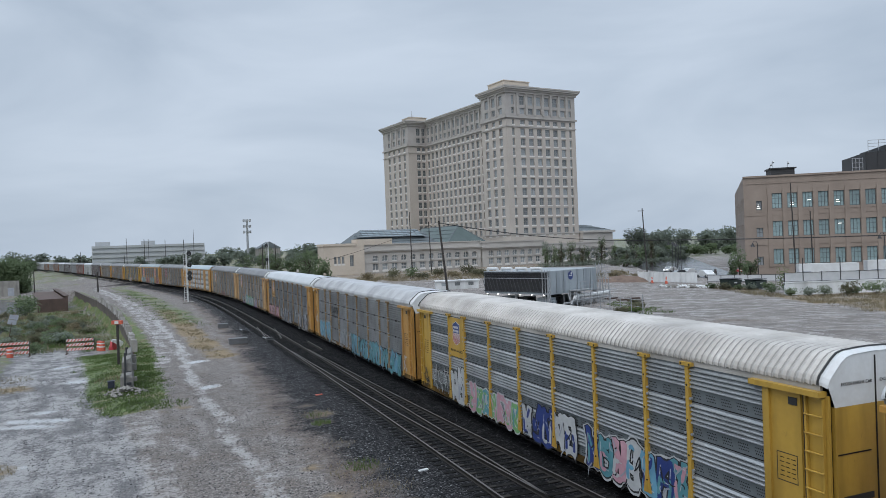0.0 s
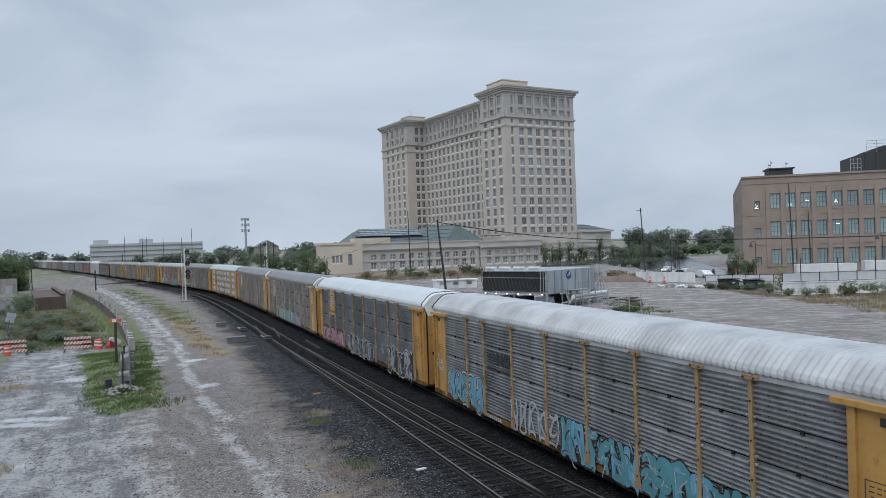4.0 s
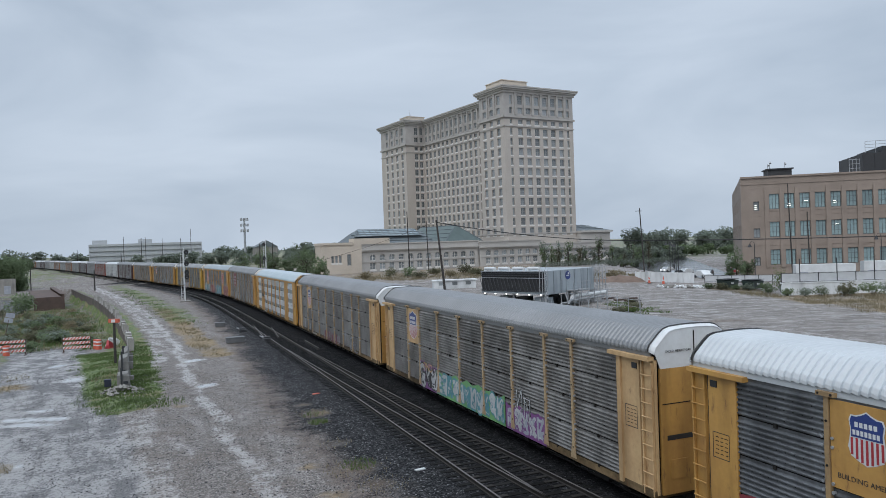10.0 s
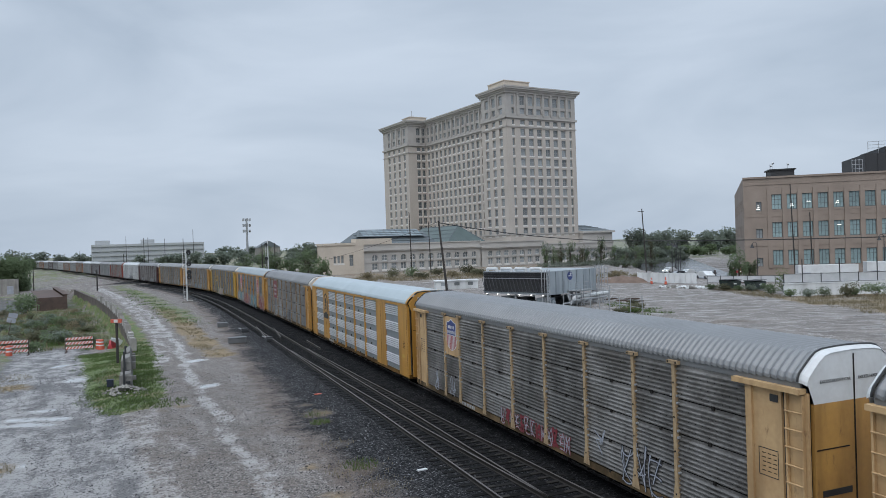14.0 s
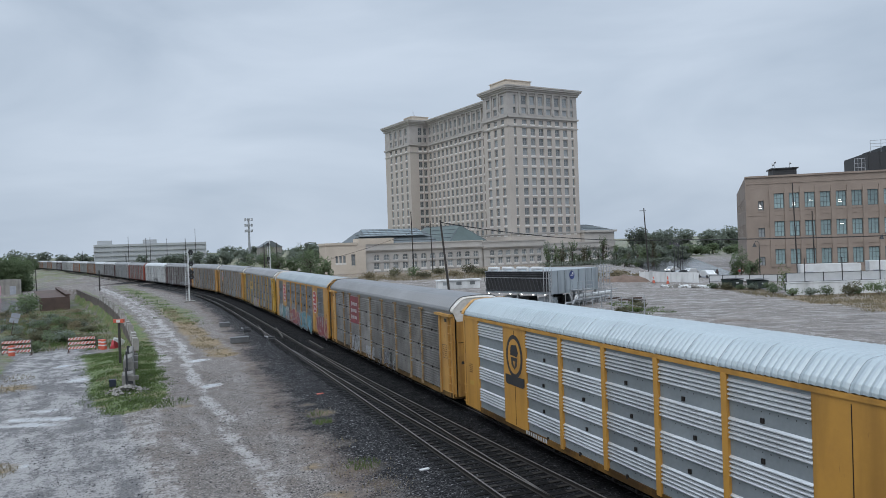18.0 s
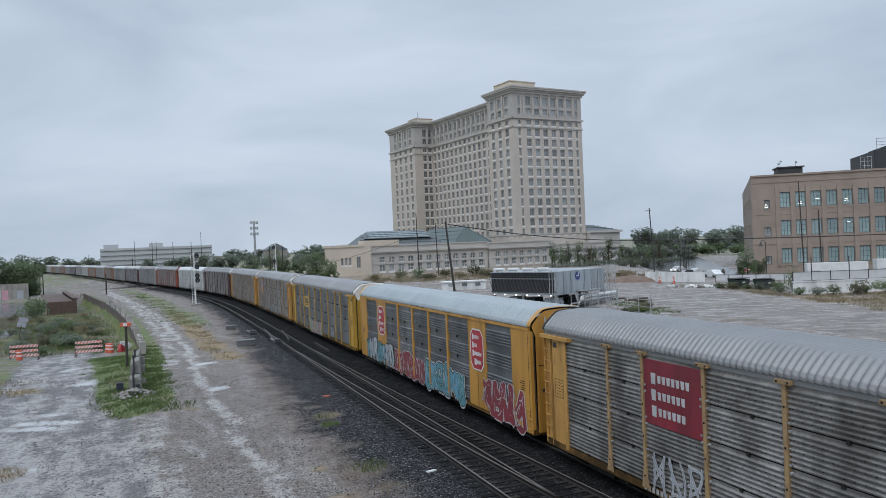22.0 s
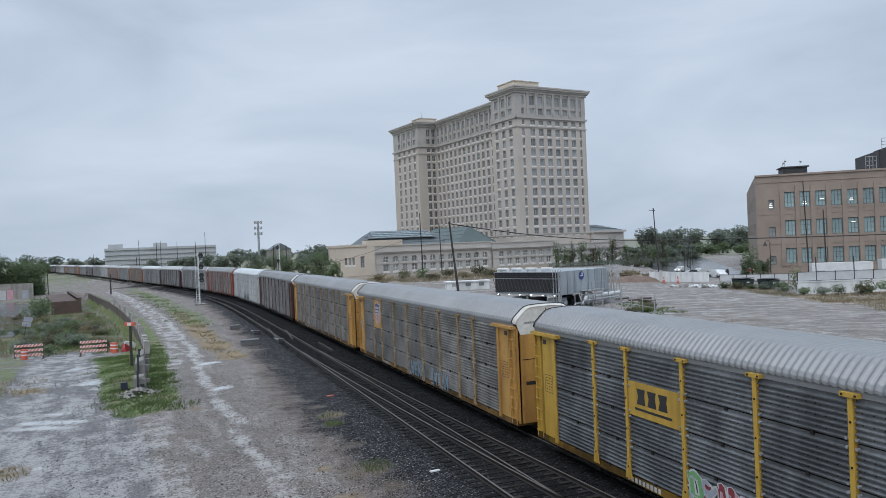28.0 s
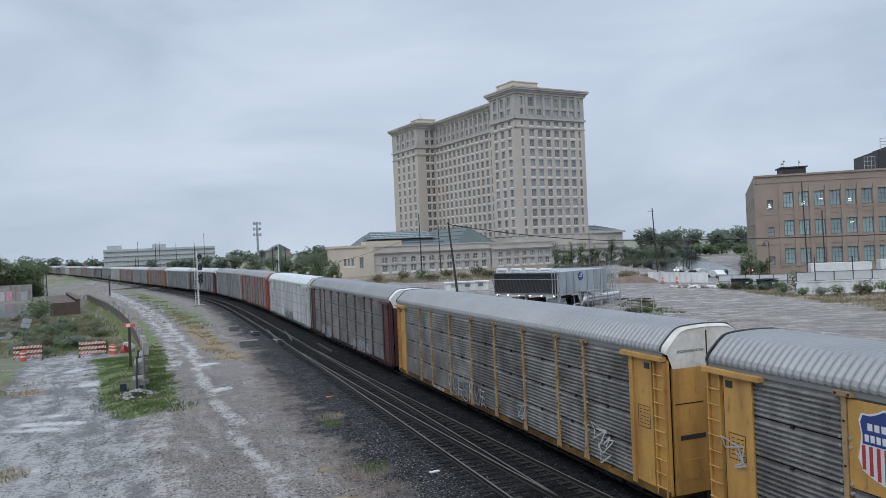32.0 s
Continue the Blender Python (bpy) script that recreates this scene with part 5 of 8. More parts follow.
            put("bar", once("blk", blk), rb, m=Matrix.Translation((6.5, HALF_W + 0.08, 3.9)))
        elif kind == "octagons":
            for x in (8.05, -8.05):
                put("emblem", once("octagon", lambda: octagon_mesh(1.55, 2.0)), car, "red octagonal emblem with white bars", m=Matrix.Translation((x, HALF_W + 0.06, 3.75 if x > 0 else 3.65)))
        elif kind == "ring":
            put("emblem", once("ring", lambda: ring_mesh(0.92)), car, "round black emblem", m=Matrix.Translation((8.05, HALF_W + 0.06, 3.85)))
    if c.get("graffiti"):
        for i, run in enumerate(c["graffiti"]):
            put("graffiti", graffiti_mesh([run], 40 + k + 13 * i), car, "bubble-shaped spray-painted graffiti")
    if c.get("word"):
        text, x, z = c["word"]
        put("painted_word", words(text, 0.62, YELLOWS["pale"]), car, "tan spray-painted word", m=Matrix.Translation((x, HALF_W + 0.1, z)) @ ON_SIDE)
    for i, (u, z, h, key2) in enumerate(c.get("scribbles", ())):
        put("scribble", scribble_mesh(u, z, h, key2, 90 + 7 * k + i), car)
    if not far:
        put("reporting_mark", once(("mark", newer), lambda: numbers_mesh(-7.2, 0.78, 9)), car)
    return car


A, S_BIG = "grey autorack railway car with ", ("shield", 4.05, 0)
CARS = {
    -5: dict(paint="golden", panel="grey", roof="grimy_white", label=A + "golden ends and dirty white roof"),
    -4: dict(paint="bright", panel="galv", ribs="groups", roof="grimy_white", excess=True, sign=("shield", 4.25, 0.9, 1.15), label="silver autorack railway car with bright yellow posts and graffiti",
             graffiti=[(-11.6, -9.2, 0.85, 1.3, "w", "k", 0), (-8.9, -7.2, 0.78, 1.6, "wws", "k", 1), (-6.6, -1.4, 0.78, 1.15, "pgtgp", "w", 1), (-1.2, 2.9, 0.78, 1.35, "wnnw", "k", 1), (3.6, 9.0, 0.8, 1.25, "ntpwb", "k", 3)], scribbles=[(-12.4, 1.5, 0.8, "k"), (-12.3, 1.1, 0.6, "k")]),
    -3: dict(paint="amber", panel="grey", roof="pale", sign=("slants",), label=A + "amber posts and blue graffiti",
             graffiti=[(-11.4, -7.4, 0.95, 1.3, "bbt", "k", 3), (-4.6, -0.6, 0.8, 1.3, "s", "w", 0), (-0.4, 11.4, 0.72, 1.3, "tbtt", "k", 1)], scribbles=[(12.4, 1.6, 0.9, "w"), (-12.4, 2.6, 1.0, "w")]),
    -2: dict(paint="amber", panel="dark", roof="white", sign=("shield", 4.3, 0.85, 1.1), label=A + "white roof and dark graffiti",
             graffiti=[(-11.7, -4.6, 0.75, 1.3, "pppm", "k", 2), (-3.2, 3.4, 0.8, 1.1, "sk", "k", 3), (6.6, 11.8, 0.8, 1.4, "ksk", "k", 3)], scribbles=[(5.9, 2.0, 0.6, "w"), (12.5, 1.2, 0.7, "k")]),
    -1: dict(paint="pale", panel="dirty", roof="dark", sign=("shield", 4.1, 1.25, 1.55), label=A + "dark roof and teal graffiti",
             graffiti=[(-7.0, -4.6, 0.75, 1.45, "wku", "k", 2), (-4.5, 3.4, 0.75, 1.25, "wwtg", "t", 2), (3.7, 6.9, 0.75, 1.1, "swu", "u", 2), (4.4, 5.8, 1.2, 1.3, "w", "k", 0)], word=("FIND", 5.75, 1.75)),
    0: dict(paint="pale", panel="dirty", roof="dark", sign=("shield", 4.1, 1.25, 1.55), label=A + "dark roof and pale posts",
            graffiti=[(6.2, 8.4, 0.8, 1.35, "s", "k", 0), (-2.6, 3.2, 0.85, 0.7, "sms", "m", 0)], scribbles=[(-10.2, 1.5, 0.9, "s"), (-8.0, 1.5, 0.9, "s"), (5.2, 1.8, 0.8, "s")]),
    1: dict(paint="golden", panel="silver", roof="blue", newer=True, ribs="bright", sign=("ring",), label="bright golden-yellow autorack railway car with silver side panels"),
    2: dict(paint="amber", panel="dirty", roof="dark", peel=True, sign=("redboard",), label=A + "a red placard and peeling white end",
            graffiti=[(-6.8, -4.4, 0.85, 1.3, "s", "w", 0), (-2.8, -0.6, 0.8, 0.9, "s", "w", 0), (0.2, 4.0, 0.8, 1.0, "sks", "k", 0)]),
    3: dict(paint="golden", panel="dark", roof="dull_blue", newer=True, ribs="smooth", sign=("octagons",), label="golden-yellow autorack railway car with red octagons and graffiti",
            graffiti=[(-12.0, -5.6, 0.8, 1.4, "tswt", "k", 1), (-5.2, 0.4, 0.78, 1.35, "mmm", "w", 1), (0.6, 6.4, 0.75, 1.5, "tbt", "k", 3), (8.6, 12.9, 0.75, 1.6, "mmm", "w", 1)]),
    4: dict(paint="bright", panel="dark", roof="grey", peel=True, sign=("boxlogo",), label=A + "yellow posts and a yellow block placard",
            graffiti=[(-4.2, 1.4, 0.78, 1.0, "gsmp", "w", 1)], scribbles=[(5.6, 1.5, 0.7, "w"), (6.2, 1.5, 0.7, "w")]),
    5: dict(paint="amber", panel="dirty", roof="grey", peel=True, sign=("shield", 4.1, 1.25, 1.55), label=A + "amber posts and faint blue graffiti",
            graffiti=[(-1.6, 1.6, 0.85, 0.95, "s", "b", 0), (2.6, 5.4, 0.8, 0.95, "s", "b", 0)], scribbles=[(-12.4, 3.0, 1.0, "s")]),
    6: dict(paint="amber", panel="dirty", roof="grey", peel=True, label=A + "amber posts and white tags",
            graffiti=[(-4.8, 0.2, 0.85, 1.1, "ws", "k", 0)], scribbles=[(9.9, 1.6, 1.1, "w"), (10.3, 1.6, 1.0, "w"), (4.0, 1.5, 0.8, "s")]),
    7: dict(paint="maroon", panel="dirty", roof="dark", excess=True, label=A + "dark maroon ends and white tags", graffiti=[(-9, -5, 0.85, 0.9, "w", "s", 0), (3, 8, 0.85, 0.9, "ws", "s", 0)]),
    8: dict(paint="white", panel="white", roof="white", excess=False, label="pale silver autorack railway car with white posts and roof", graffiti=[(-2, 4, 0.85, 1.0, "sk", "k", 0)]),
    9: dict(paint="red", panel="dirty", roof="grey", excess=False, label=A + "rusty red ends"),
}
# far cars: the greying of distance haze is put into their post paint
FAR = (("steel", "grey", "pale"), ("orange", "grey", "pale"), ("steel", "white", "pale"), ("steel", "grey", "grey"), ("maroon", "grey", "pale"), ("steel", "grey", "white"), ("orange", "dirty", "grey"))
SHIFT = {-5: 1.3, -4: 0.9, -3: 0.4, -2: 0.03, -1: -0.12, 0: -0.3, 1: -0.77, 2: -1.15, 3: -1.93, 4: -1.86, 5: -1.95, 6: -2.0}
cars = []
for k in range(-5, 29):
    if k in CARS:
        c = CARS[k]
    else:
        p, q, r = FAR[k % 7]
        c = dict(paint=p, panel=q, roof=r, label=A + {"steel": "grey posts", "orange": "rusty orange ends", "maroon": "maroon ends"}[p])
    s0 = 105.23 + 28.9 * (k + 0.5) + SHIFT.get(k, -2.0 - 0.3 * max(0, k - 6))
    cars.append((s0, make_car(k, c)))


# ---------- buildings ----------
def facade(g, m, width, height, openings, depth, mi=0, base=0.0):
    """A wall in the plane of m (x along it, z up, outward is -y), with recessed openings (x0, x1, z0, z1)."""
    xs = sorted({0.0, width, *(o[0] for o in openings), *(o[1] for o in openings)})
    zs = sorted({base, height, *(o[2] for o in openings), *(o[3] for o in openings)})
    P = lambda x, y, z: tuple(m @ Vector((x, y, z)))
    grid = {(round(o[0], 3), round(o[1], 3), round(o[2], 3), round(o[3], 3)) for o in openings}
    solid = lambda a, b, c, d: not any(o[0] - 1e-4 <= a and b <= o[1] + 1e-4 and o[2] - 1e-4 <= c and d <= o[3] + 1e-4 for o in openings)
    for c, d in zip(zs, zs[1:]):
        run = None
        for a, b in zip(xs, xs[1:]):
            if solid(a, b, c, d):
                run = (run[0], b) if run else (a, b)
            elif run:
                g.quad(P(run[0], 0, c), P(run[1], 0, c), P(run[1], 0, d), P(run[0], 0, d), mi)
                run = None
        if run:
            g.quad(P(run[0], 0, c), P(run[1], 0, c), P(run[1], 0, d), P(run[0], 0, d), mi)
    for a, b, c, d in openings:
        g.quad(P(a, 0, c), P(a, 0, d), P(a, depth, d), P(a, depth, c), mi)
        g.quad(P(b, 0, d), P(b, 0, c), P(b, depth, c), P(b, depth, d), mi)
        g.quad(P(a, 0, c), P(a, depth, c), P(b, depth, c), P(b, 0, c), mi)
        g.quad(P(a, depth, d), P(a, 0, d), P(b, 0, d), P(b, depth, d), mi)


def window_geo(g, w, h, m=None, depth=0.3, panes=2, rails=1, sill=True, fw=0.09, only="gfs"):
    """Glass (g), frame (f) and sill (s) of one window; its foot's middle at the origin, outward -y."""
    at = m or Matrix()
    B = lambda *a: g.box(*a[:6], a[6], at)
    if "g" in only:
        B(-w / 2, depth - 0.04, 0, w / 2, depth - 0.02, h, 0)
    if "f" in only:
        B(-w / 2, depth - 0.10, 0, -w / 2 + fw, depth - 0.041, h, 1)
        B(w / 2 - fw, depth - 0.10, 0, w / 2, depth - 0.041, h, 1)
        B(-w / 2 + fw, depth - 0.10, h - fw, w / 2 - fw, depth - 0.041, h, 1)
        B(-w / 2 + fw, depth - 0.10, 0, w / 2 - fw, depth - 0.041, fw, 1)
        for i in range(1, panes):
            x = -w / 2 + w * i / panes
            B(x - 0.05, depth - 0.10, fw, x + 0.05, depth - 0.042, h - fw, 1)
        for i in range(1, rails + 1):
            z = h * i / (rails + 1)
            B(-w / 2 + fw, depth - 0.09, z - 0.03, w / 2 - fw, depth - 0.043, z + 0.03, 1)
    if sill and "s" in only:
        B(-w / 2 - 0.1, -0.1, -0.55, w / 2 + 0.1, depth - 0.05, -0.003, 2)


WIN_MESH = {}


def fit_window(parent, m, w, h, mats, depth=0.45, panes=2, rails=1, sill=True, fw=0.09, name="window"):
    """One window as glass with its frame and sill."""
    key = (w, h, tuple(k.name for k in mats), depth, panes, rails, sill, fw, name)
    if key not in WIN_MESH:
        made = []
        for only, nm in (("g", name), ("f", "window_frame"), ("s", "window_sill")):
            g = Geo()
            window_geo(g, w, h, None, depth, panes, rails, sill, fw, only)
            made.append((nm, g.mesh(nm, mats) if g.f else None))
        WIN_MESH[key] = made
    (nm, me), *rest = WIN_MESH[key]
    win = put(nm, me, parent, m=m)
    for nm, me in rest:
        if me:
            put(nm, me, win)
    return win


# --- the old railway station with its office tower
TW = Matrix(((0.865, -0.502, 0, 25.4), (0.502, 0.865, 0, 276.5), (0, 0, 1, 0), (0, 0, 0, 1)))
station = thing("station_building", TW, "tan office tower of an old railway station with low stone halls", "building")
ROWS = [50.6 - 3.83 * i - 1.3 for i in range(11)]
def tower_face(m, width, cols, single):
    """One face of the tower: rows of windows, a small row above the belt, a pillared attic in two storeys."""
    ops, wins = [], []
    for x, w in cols:
        for z in ROWS:
            ops.append((x - w / 2, x + w / 2, z, z + 2.75))
            wins.append((x, z, w, 2.75))
        ops.append((x - w / 2, x + w / 2, 53.6, 55.3))
        wins.append((x, 53.6, w, 1.7))
        ops.append((x - w / 2 - 0.05, x + w / 2 + 0.05, 57.6, 59.9))
        wins.append((x, 57.6, w + 0.1, 2.3))
        ops.append((x - w / 2 - 0.05, x + w / 2 + 0.05, 61.1, 64.5))
        wins.append((x, 61.1, w + 0.1, 3.4))
    g = Geo()
    facade(g, m, width, 66, [o for o in ops], 0.5, 0, 0.0)
    for i, f in enumerate(g.f):
        zc = sum(g.v[k][2] for k in f) / len(f)
        if zc > 56.4:
            g.m[i] = 1
    g.obj("wall", [M_TAN, M_ATTIC], station)
    # pilasters between the attic windows
    xs = sorted(x for x, w in cols)
    for a, b in zip(xs, xs[1:]):
        p = Geo()
        c = (a + b) / 2
        p.box(c - 0.45, -0.35, 57.2, c + 0.45, -0.003, 65.0, 0, m)
        p.box(c - 0.6, -0.45, 65.0, c + 0.6, -0.003, 65.5, 0, m)
        p.obj("pilaster", M_CORN, station)
    if single:
        for x, z, w, h in wins:
            fit_window(station, m @ Matrix.Translation((x, 0.03, z)), round(w, 2), h, (M_GLASS, M_FRAME, M_TRIM), 0.45, 2 if w > 1.5 else 1, 1, z < 57)
    else:
        p = Geo()
        for x, z, w, h in wins:
            window_geo(p, w, h, m @ Matrix.Translation((x, 0.03, z)), 0.45, 2 if w > 1.5 else 1, 1, z < 57)
        tagged(p.obj("far_window", [M_GLASS, M_FRAME, M_TRIM], station), kind="stuff")
    # belts and main cornice
    for z0, z1, out in ((55.9, 56.6, 0.55), (52.5, 52.9, 0.3), (11.2, 11.7, 0.35)):
        p = Geo()
        p.box(-out, -out, z0, width + out, -0.004, z1, 0, m)
        p.obj("belt_course", M_CORN, station)


RIGHT = Matrix()
LEFT = lambda b0, b1, a: Matrix(((0, 1, 0, a), (-1, 0, 0, b1), (0, 0, 1, 0), (0, 0, 0, 1)))
tower_face(RIGHT, 33.8, [(3.2, 1.1), (7.6, 2.2), (11.6, 2.2), (15.6, 2.2), (19.6, 2.2), (23.6, 2.2), (27.6, 2.2), (31.2, 1.1)], True)
tower_face(LEFT(0, 17, 0), 17, [(17 - b, 2.2) for b in (13.4, 8.6, 3.8)], True)
tower_face(LEFT(17, 81, 9.7), 64, [(2.4 + 3.95 * i, 2.1) for i in range(16)], False)
tower_face(LEFT(81, 108, 0), 27, [(27 - b, 2.2) for b in (4, 9.5, 15, 20.5)], False)
tower_face(Matrix.Translation((0, 81, 0)), 9.7, [(5.6, 1.9), (8.3, 1.7)], False)


def cornice(a0, b0, a1, b1):
    g = Geo()
    for k, (z0, z1, o) in enumerate(((65.5, 66.3, 0.5), (66.3, 66.9, 0.95), (66.9, 67.5, 1.5), (67.5, 68.0, 1.7))):
        g.box(a0 - o, b0 - o, z0, a1 + o, b1 + o, z1)
    g.obj("cornice", M_CORN, station)


cornice(0, 0, 33.8, 17)
cornice(9.7, 18.8, 33.8, 79.2)
cornice(0, 81, 33.8, 108)
for a0, b0, a1, b1, z in ((3, 5, 15, 16, 71.2), (3, 84, 12, 92, 70.2)):
    g = Geo()
    g.box(a0, b0, 68, a1, b1, z)
    g.box(a0 - 0.3, b0 - 0.3, z, a1 + 0.3, b1 + 0.3, z + 0.3)
    g.obj("roof_house", M_BLOCK, station)
for p in ((5, 86, 70.5, 73.6), (8, 90, 70.5, 72.5), (14, 96, 68, 71)):
    g = Geo()
    g.tube((p[0], p[1], p[2]), (p[0], p[1], p[3]), 0.12, n=5)
    g.obj("antenna", M_STEEL, station)
g = Geo()  # unseen sides close the tower
g.box(33.7, 0.01, 0, 33.8, 108, 66)
g.box(0.01, 107.9, 0, 33.8, 108, 66)
g.box(0.01, 16.9, 0, 9.7, 17, 66)
g.obj("rear_wall", M_TAN, station)


def arch_fill(g, m, w, z0, h, mi):
    """Wall above a round arch inside a rectangular opening."""
    r, n = w / 2, 8
    P = lambda x, z, y=0.0: tuple(m @ Vector((x, y, z)))
    for s in (-1, 1):
        arc = [(s * r * math.cos(math.pi / 2 * i / n), z0 + h - r + r * math.sin(math.pi / 2 * i / n)) for i in range(n + 1)]
        for (x0, za), (x1, zb) in zip(arc, arc[1:]):
            q = [P(x0, za), P(x1, zb), P(x1, z0 + h), P(x0, z0 + h)]
            g.poly(q if s < 0 else q[::-1], mi)
            q = [P(x0, za), P(x1, zb), P(x1, zb, 0.4), P(x0, za, 0.4)]
            g.poly(q, mi)


def hall(a0, a1, b, z1, bays, name):
    """Front of a low hall with a row of plain windows under a row of round arches."""
    m = Matrix.Translation((a0, b, 0))
    g = Geo()
    ops = []
    for x in bays:
        ops += [(x - a0 - 1.05, x - a0 + 1.05, 0.9, 3.1), (x - a0 - 1.05, x - a0 + 1.05, 3.8, 5.8)]
    facade(g, m, a1 - a0, z1, ops, 0.45)
    for x in bays:
        arch_fill(g, Matrix.Translation((x, b, 0)), 2.1, 3.8, 2.0, 0)
    g.obj("hall_front", M_STONE, station, name)
    for x in bays:
        fit_window(station, Matrix.Translation((x, b, 0.9)), 2.1, 2.2, (M_GLASS, M_TRIM, M_TRIM), 0.42, 2, 1, True, 0.12)
        fit_window(station, Matrix.Translation((x, b, 3.8)), 2.1, 2.0, (M_GLASS, M_TRIM, M_TRIM), 0.42, 2, 1, False, 0.12)
    for z0, zt, o in ((z1 - 2.6, z1 - 2.2, 0.45), (z1 - 2.2, z1 - 1.9, 0.8), (z1 - 0.25, z1 + 0.1, 0.25), (3.25, 3.55, 0.12)):
        p = Geo()
        p.box(a0 - 0.2, b - o, z0, a1 + 0.2, b - 0.004, zt)
        p.obj("moulding", M_STONE, station)
    p = Geo()
    p.box(a0, b + 1.0, 0, a1, b + 2.0, z1 - 0.3)
    p.box(a0, b + 1.0, z1 - 0.9, a1, b + 14, z1 - 0.4)
    p.obj("hall_body", M_STONE, station)


hall(-64.6, -19.4, -8.9, 9.4, [-60.6 + 3.5 * i for i in range(12)], "long stone hall front with arched windows")
hall(-19.2, 8.6, -9.4, 8.9, [-15.4 + 3.5 * i for i in range(7)], "")
hall(8.8, 44, -8.9, 7.4, [12 + 3.5 * i for i in range(9)], "")

# pale block at the halls' end
g = Geo()
BL = Matrix.Translation((-78.5, -9.6, 0))
facade(g, BL, 13.7, 9.3, [(3.2, 4.1, 3.6, 5.9), (4.5, 5.4, 3.6, 5.9), (5.8, 6.7, 3.6, 5.9), (8.6, 10.0, 2.6, 6.2)], 0.5)
facade(g, Matrix(((0, 1, 0, -78.5), (-1, 0, 0, -3.6), (0, 0, 1, 0), (0, 0, 0, 1))), 6, 9.3, [], 0.5)
g.box(-78.5, -4.1, 0, -64.8, -3.6, 9.3)
g.box(-64.9, -9.59, 0, -64.8, -3.6, 9.3)
g.box(-78.3, -9.4, 8.4, -65, -4.2, 8.8)
g.obj("end_block", M_BLOCK, station, "pale tan stone end block")
for x in (3.65, 4.95, 6.25):
    fit_window(station, BL @ Matrix.Translation((x, 0.02, 3.6)), 0.9, 2.3, (M_GLASS, M_FRAME, M_TRIM), 0.45, 1, 1, True)
fit_window(station, BL @ Matrix.Translation((9.3, 0.02, 2.6)), 1.4, 3.6, (M_GLASS, M_FRAME, M_TRIM), 0.45, 2, 2, False, name="door")
for a0, a1, b0, b1, z in ((-67.2, -54.5, -9.2, -5, 11.2), (-78.8, -67.8, -9.9, -3.4, 10.0)):
    g = Geo()
    g.box(a0, b0, 9.302, a1, b1, z)
    g.obj("parapet", M_BLOCK, station)


def hip_roof(a0, a1, b0, b1, z0, z1, ra0, ra1, rb, name="hall_roof"):
    g = Geo()
    A1, B1, C1, D1 = (a0, b0, z0), (a1, b0, z0), (a1, b1, z0), (a0, b1, z0)
    E1, F1 = (ra0, rb, z1), (ra1, rb, z1)
    for q in ((A1, B1, F1, E1), (B1, C1, F1), (C1, D1, E1, F1), (D1, A1, E1)):
        g.poly(q)
    ob = g.obj(name, M_SLATE, station, "grey slate hipped roof")
    for i in range(1, 4):  # seams along the slope
        k = i / 4
        s = Geo()
        s.box(a0 + (ra0 - a0) * k, b0 + (rb - b0) * k - 0.15, z0 + (z1 - z0) * k, a1 + (ra1 - a1) * k, b0 + (rb - b0) * k + 0.1, z0 + (z1 - z0) * k + 0.18)
        s.obj("seam", M_SLATE, ob)
    return ob


def cross_roof(a0, a1, b0, b1, z0, z1, rb0, rb1):
    """A hipped roof whose ridge runs back from the hall's front."""
    g, ra = Geo(), (a0 + a1) / 2
    A1, B1, C1, D1 = (a0, b0, z0), (a1, b0, z0), (a1, b1, z0), (a0, b1, z0)
    E1, F1 = (ra, rb0, z1), (ra, rb1, z1)
    for q in ((A1, B1, E1), (B1, C1, F1, E1), (C1, D1, F1), (D1, A1, E1, F1)):
        g.poly(q)
    ob = g.obj("hall_roof", M_GREENROOF, station, "dark green hipped roof with a cross ridge")
    for p, q in ((A1, E1), (B1, E1), (E1, F1)):
        s = Geo()
        s.pipe([p, q], 0.16, 5)
        s.obj("ridge_cap", M_SLATE, ob)
    for k in (0.25, 0.5, 0.75):
        s = Geo()
        p, q = Vector(A1).lerp(Vector(E1), k), Vector(D1).lerp(Vector(F1), k)
        s.pipe([p + Vector((-0.05, 0, 0.05)), q + Vector((-0.05, 0, 0.05))], 0.1, 4)
        s.obj("seam", M_SLATE, ob)


M_GREENROOF = mat("dark_green_roof_sheet", (0.085, 0.115, 0.11), (0.06, 0.085, 0.08), 0.5, scale=0.3, fine=5)
M_SKYLIGHT = mat("pale_skylight_glass", (0.22, 0.27, 0.29), (0.15, 0.19, 0.21), 0.25, scale=0.3, fine=3)
hip_roof(-64.2, -30.5, 2, 16, 9.2, 13.6, -60, -33, 9)
hip_roof(-60.4, -34, 4.5, 13.5, 12.0, 14.6, -58, -36, 9, "skylight_roof")
cross_roof(-30, -14.2, -4, 34, 9.3, 15.2, 1.5, 28)
for i in range(10):
    g = Geo()
    x = -58.5 + 2.35 * i
    g.quad((x, 4.8, 12.25), (x + 1.9, 4.8, 12.25), (x + 1.9, 8.4, 14.34), (x, 8.4, 14.34))
    g.obj("skylight", M_SKYLIGHT, station)
g = Geo()
g.box(34.2, -2, 0, 50, 20, 11.2)
g.box(33.9, -2.8, 11.2, 50.9, 20.8, 12.0)
g.obj("side_wing", M_STONE, station)
hip_roof(34, 50, -2, 20, 12.0, 14.6, 40, 44, 8)

# --- brick office building
BR = pose(75.3, 182, 0, 0, 0, -13.8)
brick_house = thing("brick_office_building", BR, "tan brick office building with green-tinted windows", "building")
